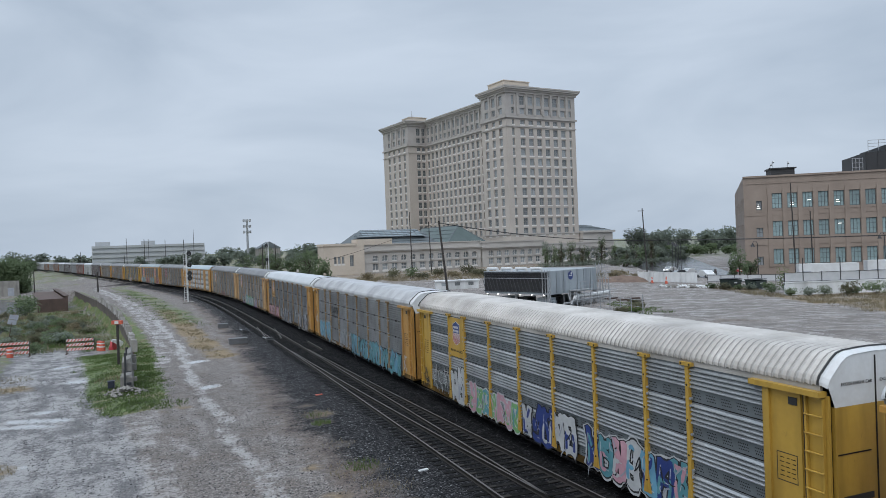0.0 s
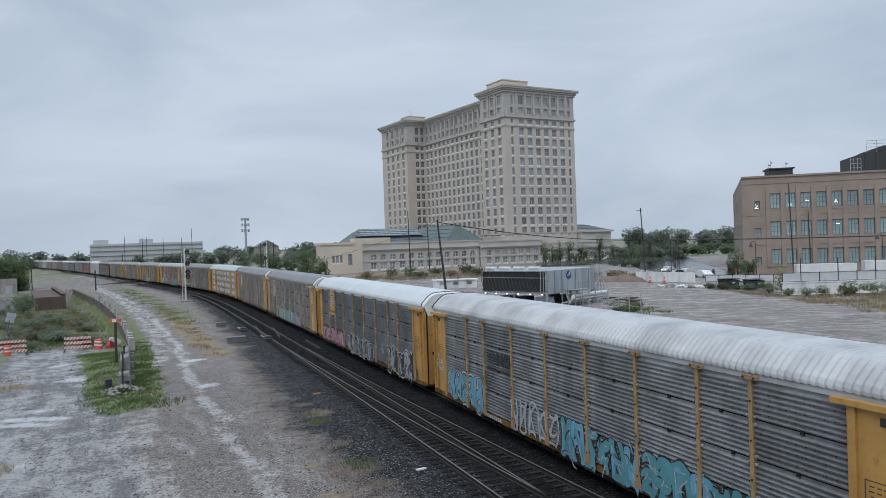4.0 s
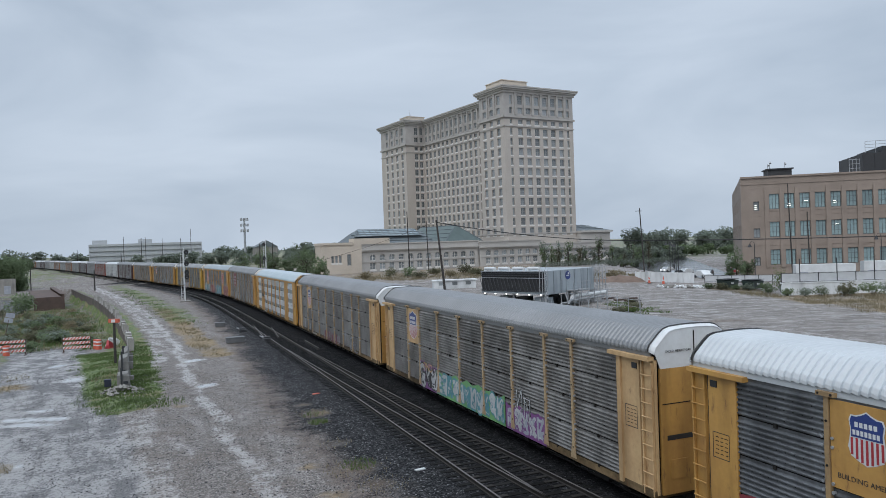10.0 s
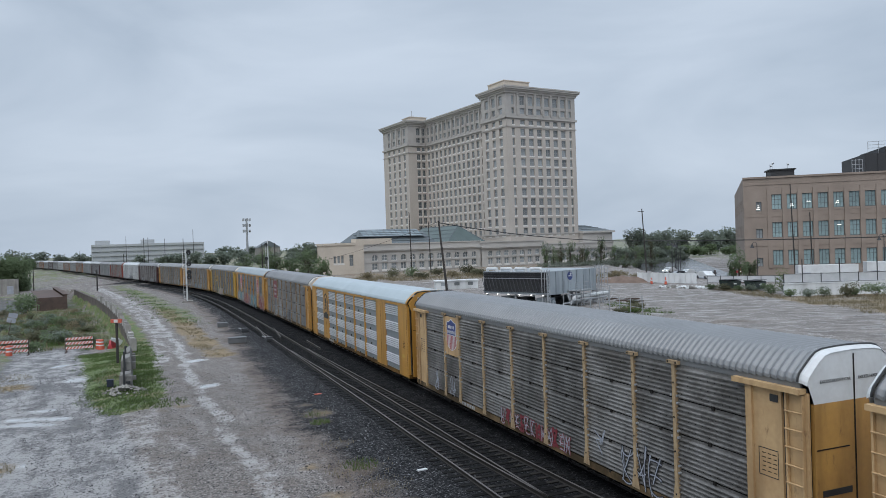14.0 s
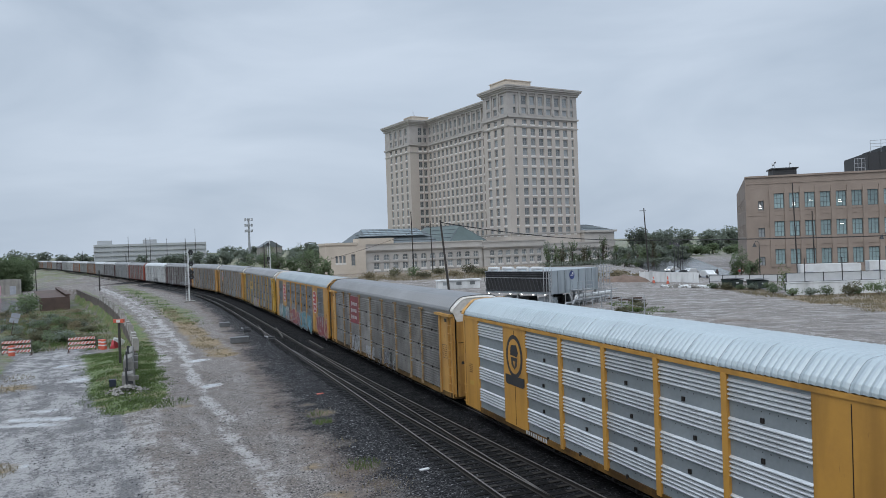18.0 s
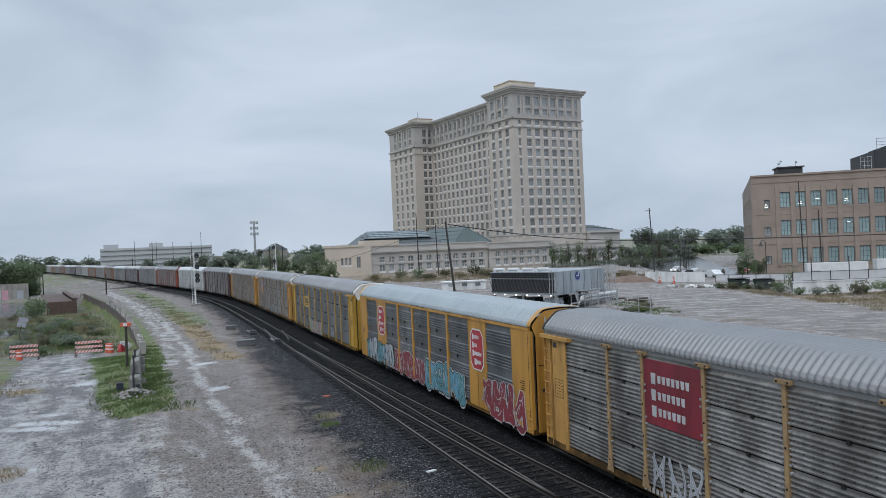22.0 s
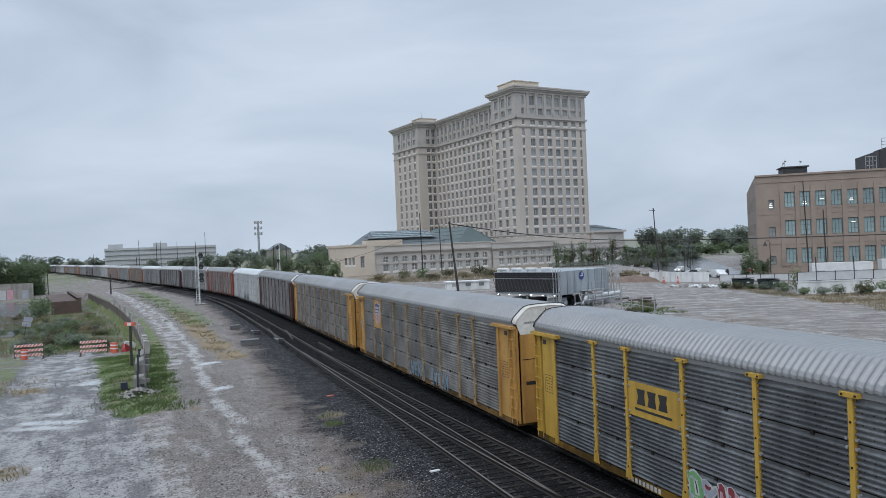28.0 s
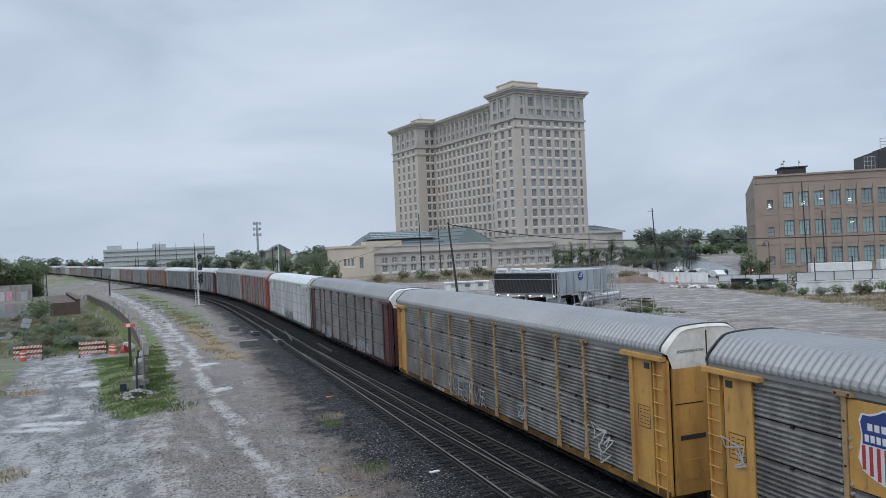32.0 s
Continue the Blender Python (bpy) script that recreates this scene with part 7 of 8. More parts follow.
def small_car(x, y, rz, material, label):
    c = thing("parked_car", pose(x, y, ground_z(x, y) + 0.04, 0, 0, rz), label, "car", "cars on the road")
    prof = ((-2.2, 0.35), (-2.25, 0.8), (-1.5, 0.95), (-0.9, 1.5), (0.8, 1.52), (1.5, 1.0), (2.2, 0.9), (2.25, 0.4))
    g = Geo()
    g.loft([[(u, v, z) for u, z in prof] for v in (-0.88, 0.88)], closed=True, caps=True)
    g.obj("body", material, c)
    g = Geo()
    g.poly([(-1.35, -0.885, 1.0), (-0.85, -0.885, 1.42), (0.75, -0.885, 1.44), (1.3, -0.885, 1.02)])
    g.poly([(1.52, -0.7, 1.02), (0.86, -0.7, 1.48), (0.86, 0.7, 1.48), (1.52, 0.7, 1.02)])
    g.obj("window", M_GLASS, c)
    for u in (-1.4, 1.4):
        g = Geo()
        for v in (-0.9, 0.72):
            g.tube((u, v, 0.33), (u, v + 0.18, 0.33), 0.33, n=14)
        g.obj("wheel", M_DARK, c)
    for v in (-0.6, 0.6):
        g = Geo()
        g.box(2.2, v - 0.18, 0.65, 2.27, v + 0.18, 0.82)
        g.obj("headlight", M_LAMPWHITE, c)


M_CARGREY = mat("dark_grey_car_paint", (0.06, 0.065, 0.07), (0.045, 0.05, 0.055), 0.25, 0.4)
small_car(60, 186, 200, M_CARGREY, "dark grey car on the wet road")
small_car(64.5, 192, 205, M_WHITE, "white car on the wet road")
small_car(67.5, 184, 240, M_CARGREY, "dark car with lit headlights")
small_car(63.6, 205, 215, M_WHITE, "white car on the wet road")
small_car(76.5, 190, 250, M_RED, "red car by the kerb")
small_car(52.3, 146, 100, M_WHITE, "white car behind the fence")

# road that runs in from the right distance
g = Geo()
rings = []
for i in range(41):
    q = i / 40
    a, b = Vector((50 + 45 * q, 160 + 270 * q)), Vector((66 + 64 * q, 152 + 268 * q))
    rings.append([(*a.lerp(b, j / 6), ground_z(*a.lerp(b, j / 6)) + 0.04) for j in range(7)])
g.loft(rings)
M_STREET = mat("wet_street_asphalt", (0.09, 0.09, 0.095), (0.06, 0.06, 0.065), 0.18, scale=0.3, fine=4, spread=0.1)
tagged(g.obj("road", M_STREET), "wet asphalt road shining under the sky", "road", kind="structure")

# white picket-like barrier fence by the road
f = thing("barrier_fence", pose(37.6, 141.5, 0, 0, 0, -52), "pale low fence of upright panels", "fence")
for i in range(11):
    g = Geo()
    g.box(i * 1.18, -0.03, 0.05, i * 1.18 + 1.0, 0.03, 1.9)
    g.box(i * 1.18 - 0.12, -0.08, 0.0, i * 1.18 - 0.02, 0.08, 2.0)
    g.obj("fence_panel", M_WHITEWALL, f)


def cone(x, y, big=False):
    c = thing("traffic_cone", pose(x, y, 0), "orange traffic cone on the wet lot", "cone", "cones in the lot")
    g = Geo()
    g.box(-0.3, -0.3, 0, 0.3, 0.3, 0.06)
    g.obj("base", M_DARK, c)
    g = Geo()
    g.tube((0, 0, 0.06), (0, 0, 1.4 if big else 1.1), 0.26 if big else 0.2, 0.06, 12)
    g.obj("cone_body", M_ORANGE, c)
    g = Geo()
    g.tube((0, 0, 0.6), (0, 0, 0.8), 0.19, 0.165, 12)
    g.obj("band", M_WHITE, c)


cone(38.4, 134.9)
cone(40.1, 132, True)
cone(38.9, 137)
for x, y, r in ((45.5, 116, 30), (48, 112.5, 35)):
    b = thing("dumpster", pose(x, y, 0, 0, 0, r), "dark green steel dumpster by the fence", "dumpster", "dumpsters by the fence")
    M_DUMP = mat("dark_green_steel", (0.02, 0.035, 0.03), (0.015, 0.025, 0.022), 0.5)
    g = Geo()
    rings = [[(-1.3, -0.8, 0.15), (1.3, -0.8, 0.15), (1.3, 0.8, 0.15), (-1.3, 0.8, 0.15)], [(-1.5, -0.95, 1.3), (1.5, -0.95, 1.3), (1.5, 0.95, 1.5), (-1.5, 0.95, 1.5)]]
    g.loft(rings, closed=True, caps=True)
    g.obj("body", M_DUMP, b)
    g = Geo()
    g.box(-1.55, -1.0, 1.5, 1.55, 1.0, 1.56)
    g.obj("lid", M_DARK, b)
    g = Geo()
    g.box(-0.3, -0.97, 0.8, 0.3, -0.9, 1.0)
    g.obj("sticker", M_WHITE, b)

# ---------- by the switch ----------
M_BOXGREY = mat("weathered_grey_box_paint", (0.15, 0.155, 0.16), (0.09, 0.092, 0.095), 0.7, scale=1.5, fine=9)
for x, y, w, h in ((-19.7, 68.4, 1.35, 0.55), (-25.6, 83.2, 0.9, 0.5)):
    b = thing("relay_box", pose(x, y, 0, 0, 0, 22), "grey trackside relay box beside the switch", "relay box", "boxes by the switch")
    g = Geo()
    g.box(-w / 2 * 1.2, -0.45, 0.1, w / 2 * 1.2, 0.45, h)
    g.obj("cabinet", M_BOXGREY, b)
    g = Geo()
    g.box(-w / 2 * 1.25, -0.5, h, w / 2 * 1.25, 0.5, h + 0.06)
    g.obj("lid", M_BOXGREY, b)
    g = Geo()
    g.box(-w / 2 * 1.1, -0.4, 0, w / 2 * 1.1, 0.4, 0.1)
    g.obj("plinth", M_CONC, b)
for x, y in ((-16.9, 69.2), (-21.5, 77.4)):
    b = thing("switch_machine", pose(x, y, 0.05, 0, 0, 112), "low dark switch machine beside the rails", "switch machine", "machines at the switch")
    g = Geo()
    g.box(-0.9, -0.35, 0, 0.9, 0.35, 0.28)
    g.box(-0.5, -0.3, 0.28, 0.2, 0.3, 0.42)
    g.obj("housing", M_DARK, b)
    g = Geo()
    g.box(0.3, -0.3, 0.285, 0.8, 0.3, 0.36)
    g.obj("cover", M_WHITE, b)
    g = Geo()
    g.tube((0.9, 0, 0.15), (3.2, 0.2, 0.12), 0.05, n=6)
    g.obj("throw_rod", M_STEEL, b)


# ---------- clutter at the lot's edges ----------
M_REDEARTH = mat("reddish_brown_earth", (0.185, 0.13, 0.10), (0.10, 0.07, 0.055), 0.9, scale=1.0, fine=8)
M_GRAVELHEAP = mat("grey_brown_dirt", (0.22, 0.195, 0.175), (0.11, 0.095, 0.085), 0.85, scale=2.0, fine=14)
cf = thing("chain_fence", pose(21.5, 79.5, 0, 0, 0, 104), "low galvanised chain fence among weeds by the chiller", "fence")
for i in range(8):
    g = Geo()
    g.tube((2.6 * i, 0, -0.1), (2.6 * i, 0, 1.9 + 0.5 * (i % 3 == 0)), 0.05, n=6)
    g.obj("fence_post", M_STEEL, cf)
for z in (0.3, 1.0, 1.75):
    g = Geo()
    g.tube((0, 0, z), (18.2, 0, z), 0.022, n=5)
    g.obj("fence_wire", M_STEEL, cf)
for x, y, r in ((24.6, 101, 20), (25.8, 99.2, -15), (23.5, 104, 40), (26.2, 103, 5)):
    b = thing("timber_heap", pose(x, y, 0, 0, 0, r), "weathered timbers lying in a low heap", "timber", "timbers by the chiller")
    for i in range(4):
        g = Geo()
        g.box(-1.1 + 0.1 * i, -0.5 + 0.26 * i, 0.0, 1.2 - 0.15 * i, -0.28 + 0.26 * i, 0.2)
        g.obj("timber", (M_RUST, M_CONC)[i % 2], b)
g, rr = Geo(), random.Random(79)
rings = []
for i in range(17):
    q = i / 16
    c = Vector((29.5 + 10.5 * q, 146 - 6.0 * q))
    h, w = 1.35 * math.sin(math.pi * q) ** 0.6 * rr.uniform(0.8, 1.1) + 0.02, 2.2 * math.sin(math.pi * q) ** 0.5 + 0.2
    rings.append([(c.x + 0.5 * w * u, c.y + 0.87 * w * u, z * h - 0.04) for u, z in ((-1.0, 0.0), (-0.55, 0.55), (-0.15, 0.95), (0.2, 1.0), (0.6, 0.5), (1.0, 0.0))])
g.loft(rings)
tagged(g.obj("earth_bank", M_REDEARTH), "low bank of reddish brown earth at the lot's end", "earth bank")
g, rr = Geo(), random.Random(78)
rings = []
for i in range(15):
    a = radians(20 + 15 * i)
    r, w, h = 2.4 + rr.uniform(-0.3, 0.3), rr.uniform(0.25, 0.5), rr.uniform(0.1, 0.26) * math.sin(math.pi * i / 14) + 0.02
    rings.append([(28.3 + math.cos(a) * (r + w * q) * 1.3, 70.2 + math.sin(a) * (r + w * q), z) for q, z in ((-1.2, -0.05), (-0.4, h), (0.3, h * 0.9), (1.2, -0.05))])
g.loft(rings)
tagged(g.obj("dirt_ridge", M_GRAVELHEAP), "low curved ridge of dirt round a puddle", "dirt ridge")
rb = Geo()
rr = random.Random(77)
for i in range(160):
    k = rr.random()
    x, y, q = 37.5 + 7.5 * k + rr.uniform(-0.8, 0.8), 124.5 - 8 * k + rr.uniform(-1.2, 1.2), rr.uniform(0.08, 0.35)
    at = Matrix.Translation((x, y, q * 0.5)) @ pose(0, 0, 0, rr.uniform(0, 40), rr.uniform(0, 40), rr.uniform(0, 360))
    rb.box(-q, -q * 0.7, -q * 0.6, q, q * 0.7, q * 0.6, i % 2, at)
tagged(rb.obj("rubble", [M_CONC, M_WHITE]), "pale rubble and bags dumped by the fence", "rubble", kind="stuff")


# ---------- the old wall and the closed street ----------
def wall_at(t):
    """Plan point and heading on the old wall, t from 0 to its number of corners."""
    i = min(int(t), len(WALL) - 2)
    a, b = Vector(WALL[i]), Vector(WALL[i + 1])
    p = a.lerp(b, t - i)
    d = (b - a).normalized()
    return p, d


M_OLDWALL = mat("stained_old_concrete", (0.125, 0.10, 0.085), (0.07, 0.056, 0.05), 0.9, scale=0.4, fine=5, streak=(0.5, 0.5, 0.12))
M_GREYCONC = mat("grey_old_concrete", (0.21, 0.205, 0.19), (0.10, 0.095, 0.088), 0.9, scale=0.8, fine=7, streak=(1, 1, 0.2))
M_PALECONC = mat("pale_chipped_concrete", (0.42, 0.405, 0.385), (0.24, 0.225, 0.21), 0.9, scale=1.2, fine=9)
ow = thing("retaining_wall", pose(0, 0, 0), "stained old concrete retaining wall curving along the yard", "wall", kind="structure")
for i in range(2, len(WALL) - 1):
    for j in range(3):
        p, d = wall_at(i + j / 3)
        q, _ = wall_at(i + (j + 1) / 3 - 0.004)
        n2 = Vector((-d.y, d.x))
        g = Geo()
        ring = []
        for c in (p, q):
            o = Vector((c.x, c.y))
            zt = 0.45
            ring.append([(*(o + n2 * 0.02), -3.0), (*(o + n2 * 0.02), zt - 0.2), (*(o + n2 * 0.1), zt - 0.2), (*(o + n2 * 0.1), zt), (*(o - n2 * 0.35), zt), (*(o - n2 * 0.35), -0.4)])
        g.loft(ring, closed=True, caps=True)
        g.obj("wall_section", M_OLDWALL, ow)
rnd = random.Random(5)
POSTG = "broken parapet posts on the old wall"
for i in range(27):
    p, d = wall_at(1.7 + i * 0.16 + rnd.uniform(-0.02, 0.02))
    h = rnd.uniform(0.7, 1.05)
    b = thing("parapet_post", pose(p.x + 0.12, p.y, 0.38, rnd.uniform(-6, 6), rnd.uniform(-6, 6), math.degrees(math.atan2(d.y, d.x))), "broken grey concrete parapet post on the old wall", "parapet post", POSTG)
    u = rnd.uniform(0.3, 0.5)
    g = Geo()
    g.loft([[(-u, -0.26, 0), (u, -0.26, 0), (u, 0.26, 0), (-u, 0.26, 0)], [(-u * 0.9, -0.24, h), (u, -0.22, h * 0.9), (u * 0.9, 0.26, h), (-u, 0.24, h * 1.05)]], closed=True, caps=True)
    g.obj("block", M_PALECONC if i % 3 else M_CONC, b)
    if i % 2 == 0:
        g = Geo()
        g.tube((0.2, 0, h * 0.75), (2.4, 0.05, h * 0.7), 0.035, n=5)
        g.obj("rod", M_RUST, b)
# broken near end of the wall
for k, (x, y, h, w, L) in enumerate(((-20.95, 47.3, 1.15, 0.8, 1.2), (-21.6, 48.9, 2.0, 0.7, 1.5), (-22.6, 51.4, 2.1, 0.6, 1.8), (-24.1, 55.0, 1.7, 0.5, 2.4))):
    b = thing("broken_wall_slab", pose(x, y, -0.1, 0, rnd.uniform(-3, 3), 112), "broken upright slab of grey concrete wall", "concrete slab", "broken slabs at the wall's end")
    g = Geo()
    g.loft([[(-L / 2, -w / 2, 0), (L / 2, -w / 2, 0), (L / 2, w / 2, 0), (-L / 2, w / 2, 0)], [(-L / 2 + 0.05, -w / 2 + 0.04, h * 0.8), (L / 2, -w / 2 + 0.06, h * 0.9), (L / 2, w / 2, h * 0.85), (-L / 2 + 0.06, w / 2 - 0.03, h * 0.85)],
            [(-L / 2 + 0.16, -w / 2 + 0.12, h * 0.97), (L / 2 - 0.2, -w / 2 + 0.1, h * 1.06), (L / 2 - 0.2, w / 2 - 0.06, h), (-L / 2 + 0.2, w / 2 - 0.1, h * 0.92)]], closed=True, caps=True)
    g.obj("slab", M_GREYCONC, b)
    g = Geo()
    g.box(-L / 2 - 0.09, w * 0.05, 0.25, -L / 2 + 0.02, w * 0.05 + 0.12, h + 0.35)
    g.obj("rusted_post", M_DARK, b)
    g = Geo()
    g.box(-L / 2 - 0.16, -w * 0.35, h * 0.4, -L / 2 + 0.02, 0.0, h * 0.56)
    g.obj("bracket", M_DARK, b)
    g = Geo()
    g.box(-0.2, -w / 2 - 0.22, h * 0.55, 0.15, -w / 2 + 0.06, h * 0.78)
    g.obj("corbel", M_GREYCONC, b)
M_NAVY = mat("dark_navy_plastic", (0.02, 0.025, 0.05), (0.015, 0.018, 0.03), 0.5)
rub = Geo()
for i in range(90):
    a, r = rnd.random() * 6.28, rnd.random() ** 0.7 * 1.3
    x, y, s = -20.7 + r * math.cos(a) * 1.0, 46.4 + r * math.sin(a), rnd.uniform(0.05, 0.2)
    v = [Vector((rnd.uniform(0.6, 1.2) * s * c[0], rnd.uniform(0.6, 1.2) * s * c[1], rnd.uniform(0.5, 0.9) * s * c[2])) for c in ((1, 0, 0), (0, 1, 0), (-1, 0, 0), (0, -1, 0), (0, 0, 1), (0, 0, -1))]
    z = 0.35 * max(0, 1 - r / 1.2)
    for t3 in ((0, 1, 4), (1, 2, 4), (2, 3, 4), (3, 0, 4), (1, 0, 5), (2, 1, 5), (3, 2, 5), (0, 3, 5)):
        rub.poly([(x + v[k].x, y + v[k].y, z + v[k].z) for k in t3])
tagged(rub.obj("rubble", M_CONC), "heap of broken concrete at the wall's end", "rubble", kind="stuff")

# marker post with an orange top, and a dark blue bin
mp = thing("marker_post", pose(-27.1, 59.8, ground_z(-27.1, 59.8)), "dark post with an orange reflective top", "post")
g = Geo()
g.tube((0, 0, -0.2), (0, 0, 3.3), 0.12, 0.11, 8)
g.obj("shaft", M_BLACKWOOD, mp)
g = Geo()
g.box(-0.42, -0.14, 3.3, 0.42, 0.14, 3.6)
g.obj("top", M_ORANGE, mp)
g = Geo()
g.box(-0.16, -0.142, 3.33, 0.16, -0.15, 3.57)
g.obj("reflector", M_WHITE, mp)
g = Geo()
g.box(-0.2, -0.16, 0, 0.2, 0.16, 0.42)
g.box(-0.22, -0.18, 0.42, 0.22, 0.18, 0.47)
ob = g.obj("crate", M_NAVY)
ob.matrix_basis = pose(-22.4, 48.2, 0, 0, 0, 20)
tagged(ob, "small dark blue crate in the grass", "crate")


def barricade(x, y, rz, w=2.6):
    """Striped road barricade: two uprights, three boards."""
    z = ground_z(x, y)
    b = thing("road_barricade", pose(x, y, z, 0, 0, rz), "orange and white striped road barricade", "barricade", "barricades across the street")
    for s in (-1, 1):
        g = Geo()
        g.box(s * w / 2 - 0.05, -0.05, 0, s * w / 2 + 0.05, 0.05, 1.6)
        g.box(s * w / 2 - 0.06, -0.55, 0, s * w / 2 + 0.06, 0.55, 0.08)
        g.obj("upright", M_RUST, b)
    for i in range(3):
        z0 = 0.35 + 0.48 * i
        g = Geo()
        g.box(-w / 2, -0.09, z0, w / 2, -0.052, z0 + 0.26, 0)
        bd = g.obj("board", M_WHITE, b)
        g = Geo()
        n = 8
        for k in range(n):
            u = -w / 2 + w * k / n
            e = w / n * 0.5
            g.poly([(u, -0.094, z0), (u + e, -0.094, z0), (min(u + e + 0.2, w / 2), -0.094, z0 + 0.26), (min(u + 0.2, w / 2), -0.094, z0 + 0.26)])
        g.obj("stripe", M_ORANGE, bd)


barricade(-44.2, 74.2, 18)
barricade(-39.0, 77.2, 18, 2.6)
for x, y in ((-37.3, 77.9), (-36.6, 77.0), (-44.3, 73.5), (-48.4, 74.0)):
    d = thing("traffic_drum", pose(x, y, ground_z(x, y)), "orange plastic traffic drum with white bands", "traffic drum", "drums by the barricades")
    g = Geo()
    g.tube((0, 0, 0), (0, 0, 1.05), 0.32, 0.25, 14)
    g.obj("drum", M_ORANGE, d)
    for z in (0.4, 0.75):
        g = Geo()
        g.tube((0, 0, z), (0, 0, z + 0.13), 0.325 - 0.067 * z, 0.317 - 0.067 * z, 14)
        g.obj("band", M_WHITE, d)
# jersey barrier lying by the wall, white and dark junk
for x, y, rz, m2, nm, lb in ((-36.2, 78.6, 100, M_RED, "water_barrier", "faded red plastic water barrier"), (-43.5, 88, 10, M_WHITE, "bathtub", "white discarded tub in the brush"), (-41.5, 86.0, 30, M_DARK, "dark_tarp", "dark heap of discarded sheeting"), (-38.2, 84.0, 60, M_WHITE, "foam_slab", "white crumpled sheet leaning on the wall")):
    g = Geo()
    z = ground_z(x, y)
    g.loft([[(-0.9, -0.3, 0), (0.9, -0.35, 0), (0.9, 0.3, 0), (-0.9, 0.35, 0)], [(-0.85, -0.15, 0.5), (0.8, -0.2, 0.45), (0.85, 0.2, 0.55), (-0.8, 0.15, 0.4)], [(-0.6, -0.1, 0.9), (0.3, -0.1, 0.7), (0.4, 0.1, 0.8), (-0.5, 0.1, 1.0)]], closed=True, caps=True)
    ob = g.obj(nm, m2)
    ob.matrix_basis = pose(x, y, z, 0, 0, rz)
    tagged(ob, lb, nm.split("_")[-1])
# old plate girder of the street bridge
gb = thing("plate_girder", pose(-84, 160, 0, 0, 0, 121), "rusted brown plate girder of an old street bridge", "girder")
g = Geo()
g.box(-9, -0.2, -2.6, 34, 0.2, 0.7)
g.obj("web", M_RUST, gb)
g = Geo()
g.box(-9, -0.5, 0.7, 34, 0.5, 0.85)
g.obj("flange", M_RUST, gb)
for i in range(15):
    g = Geo()
    g.box(-8.5 + 2.9 * i, 0.2, -2.6, -8.4 + 2.9 * i, 0.45, 0.7)
    g.obj("stiffener", M_RUST, gb)
g = Geo()
g.box(-9, 0.21, -2.6, -8.7, 5.4, 0.3)
g.obj("end_wall", M_RUST, gb)
g = Geo()
g.box(-8.7, 0.5, 0.1, 30, 5.4, 0.3)
g.obj("deck", M_RUST, gb)
# leaning sign panels at the street's edge
sg = thing("street_sign", pose(-60.4, 100, ground_z(-60.4, 100), 0, 12, 20), "leaning white street sign seen from behind", "sign")
g = Geo()
g.tube((0, 0, -0.2), (0, 0, 2.6), 0.05, n=6)
g.obj("post", M_RUST, sg)
for z, x in ((2.6, 0), (3.3, 0.1)):
    g = Geo()
    g.box(x - 0.55, -0.02, z - 0.32, x + 0.55, 0.02, z + 0.32)
    g.obj("sign_panel", M_SPRAYGREY, sg)
# mural wall and street far left
g = Geo()
g.quad((-110, 90, -2.32), (-66.5, 108, -2.32), (-113, 205, -2.32), (-190, 205, -2.32))
tagged(g.obj("street", M_STREET), "wet lower street beyond the brush", "road", kind="structure")
mw = thing("mural_wall", pose(-158, 205, -2.4, 0, 0, 14), "low painted wall with blocks of colour", "wall")
g = Geo()
g.box(0, 0, 0, 34, 0.4, 5)
g.obj("wall_body", M_CONC, mw)
for i in range(16):
    g = Geo()
    x = 1 + 2 * i
    g.box(x, -0.02, 0.4, x + 1.7, -0.004, rnd.uniform(2.5, 4.2))
    g.obj("painted_block", (M_SPRAYGREY, M_SKYBLUE, M_SPRAYWHITE, M_PINK, M_CONC)[i % 5], mw)
wooden_pole(-104, 184, 8, r=0.15)
wooden_pole(-86, 180, 5, r=0.2)

# ---------- plants ----------
def leaf_cloud(g, rnd, cx, cy, cz, rx, ry, rz, n, size, m=0):
    """Small leaf cards, denser towards a clump's skin."""
    for _ in range(n):
        d = Vector((rnd.gauss(0, 1), rnd.gauss(0, 1), rnd.gauss(0, 1))).normalized() * rnd.uniform(0.55, 1.0)
        p = Vector((cx + d.x * rx, cy + d.y * ry, cz + d.z * rz))
        face = (d * 0.7 + Vector((rnd.gauss(0, 0.45), rnd.gauss(0, 0.45), 0.75 + rnd.gauss(0, 0.3)))).normalized()
        a = Matrix.Rotation(rnd.random() * 6.28, 3, face) @ face.orthogonal().normalized()
        b = face.cross(a)
        s = size * rnd.uniform(0.6, 1.3)
        g.poly([p - a * s, p - b * s * 0.5, p + a * s, p + b * s * 0.5], m)


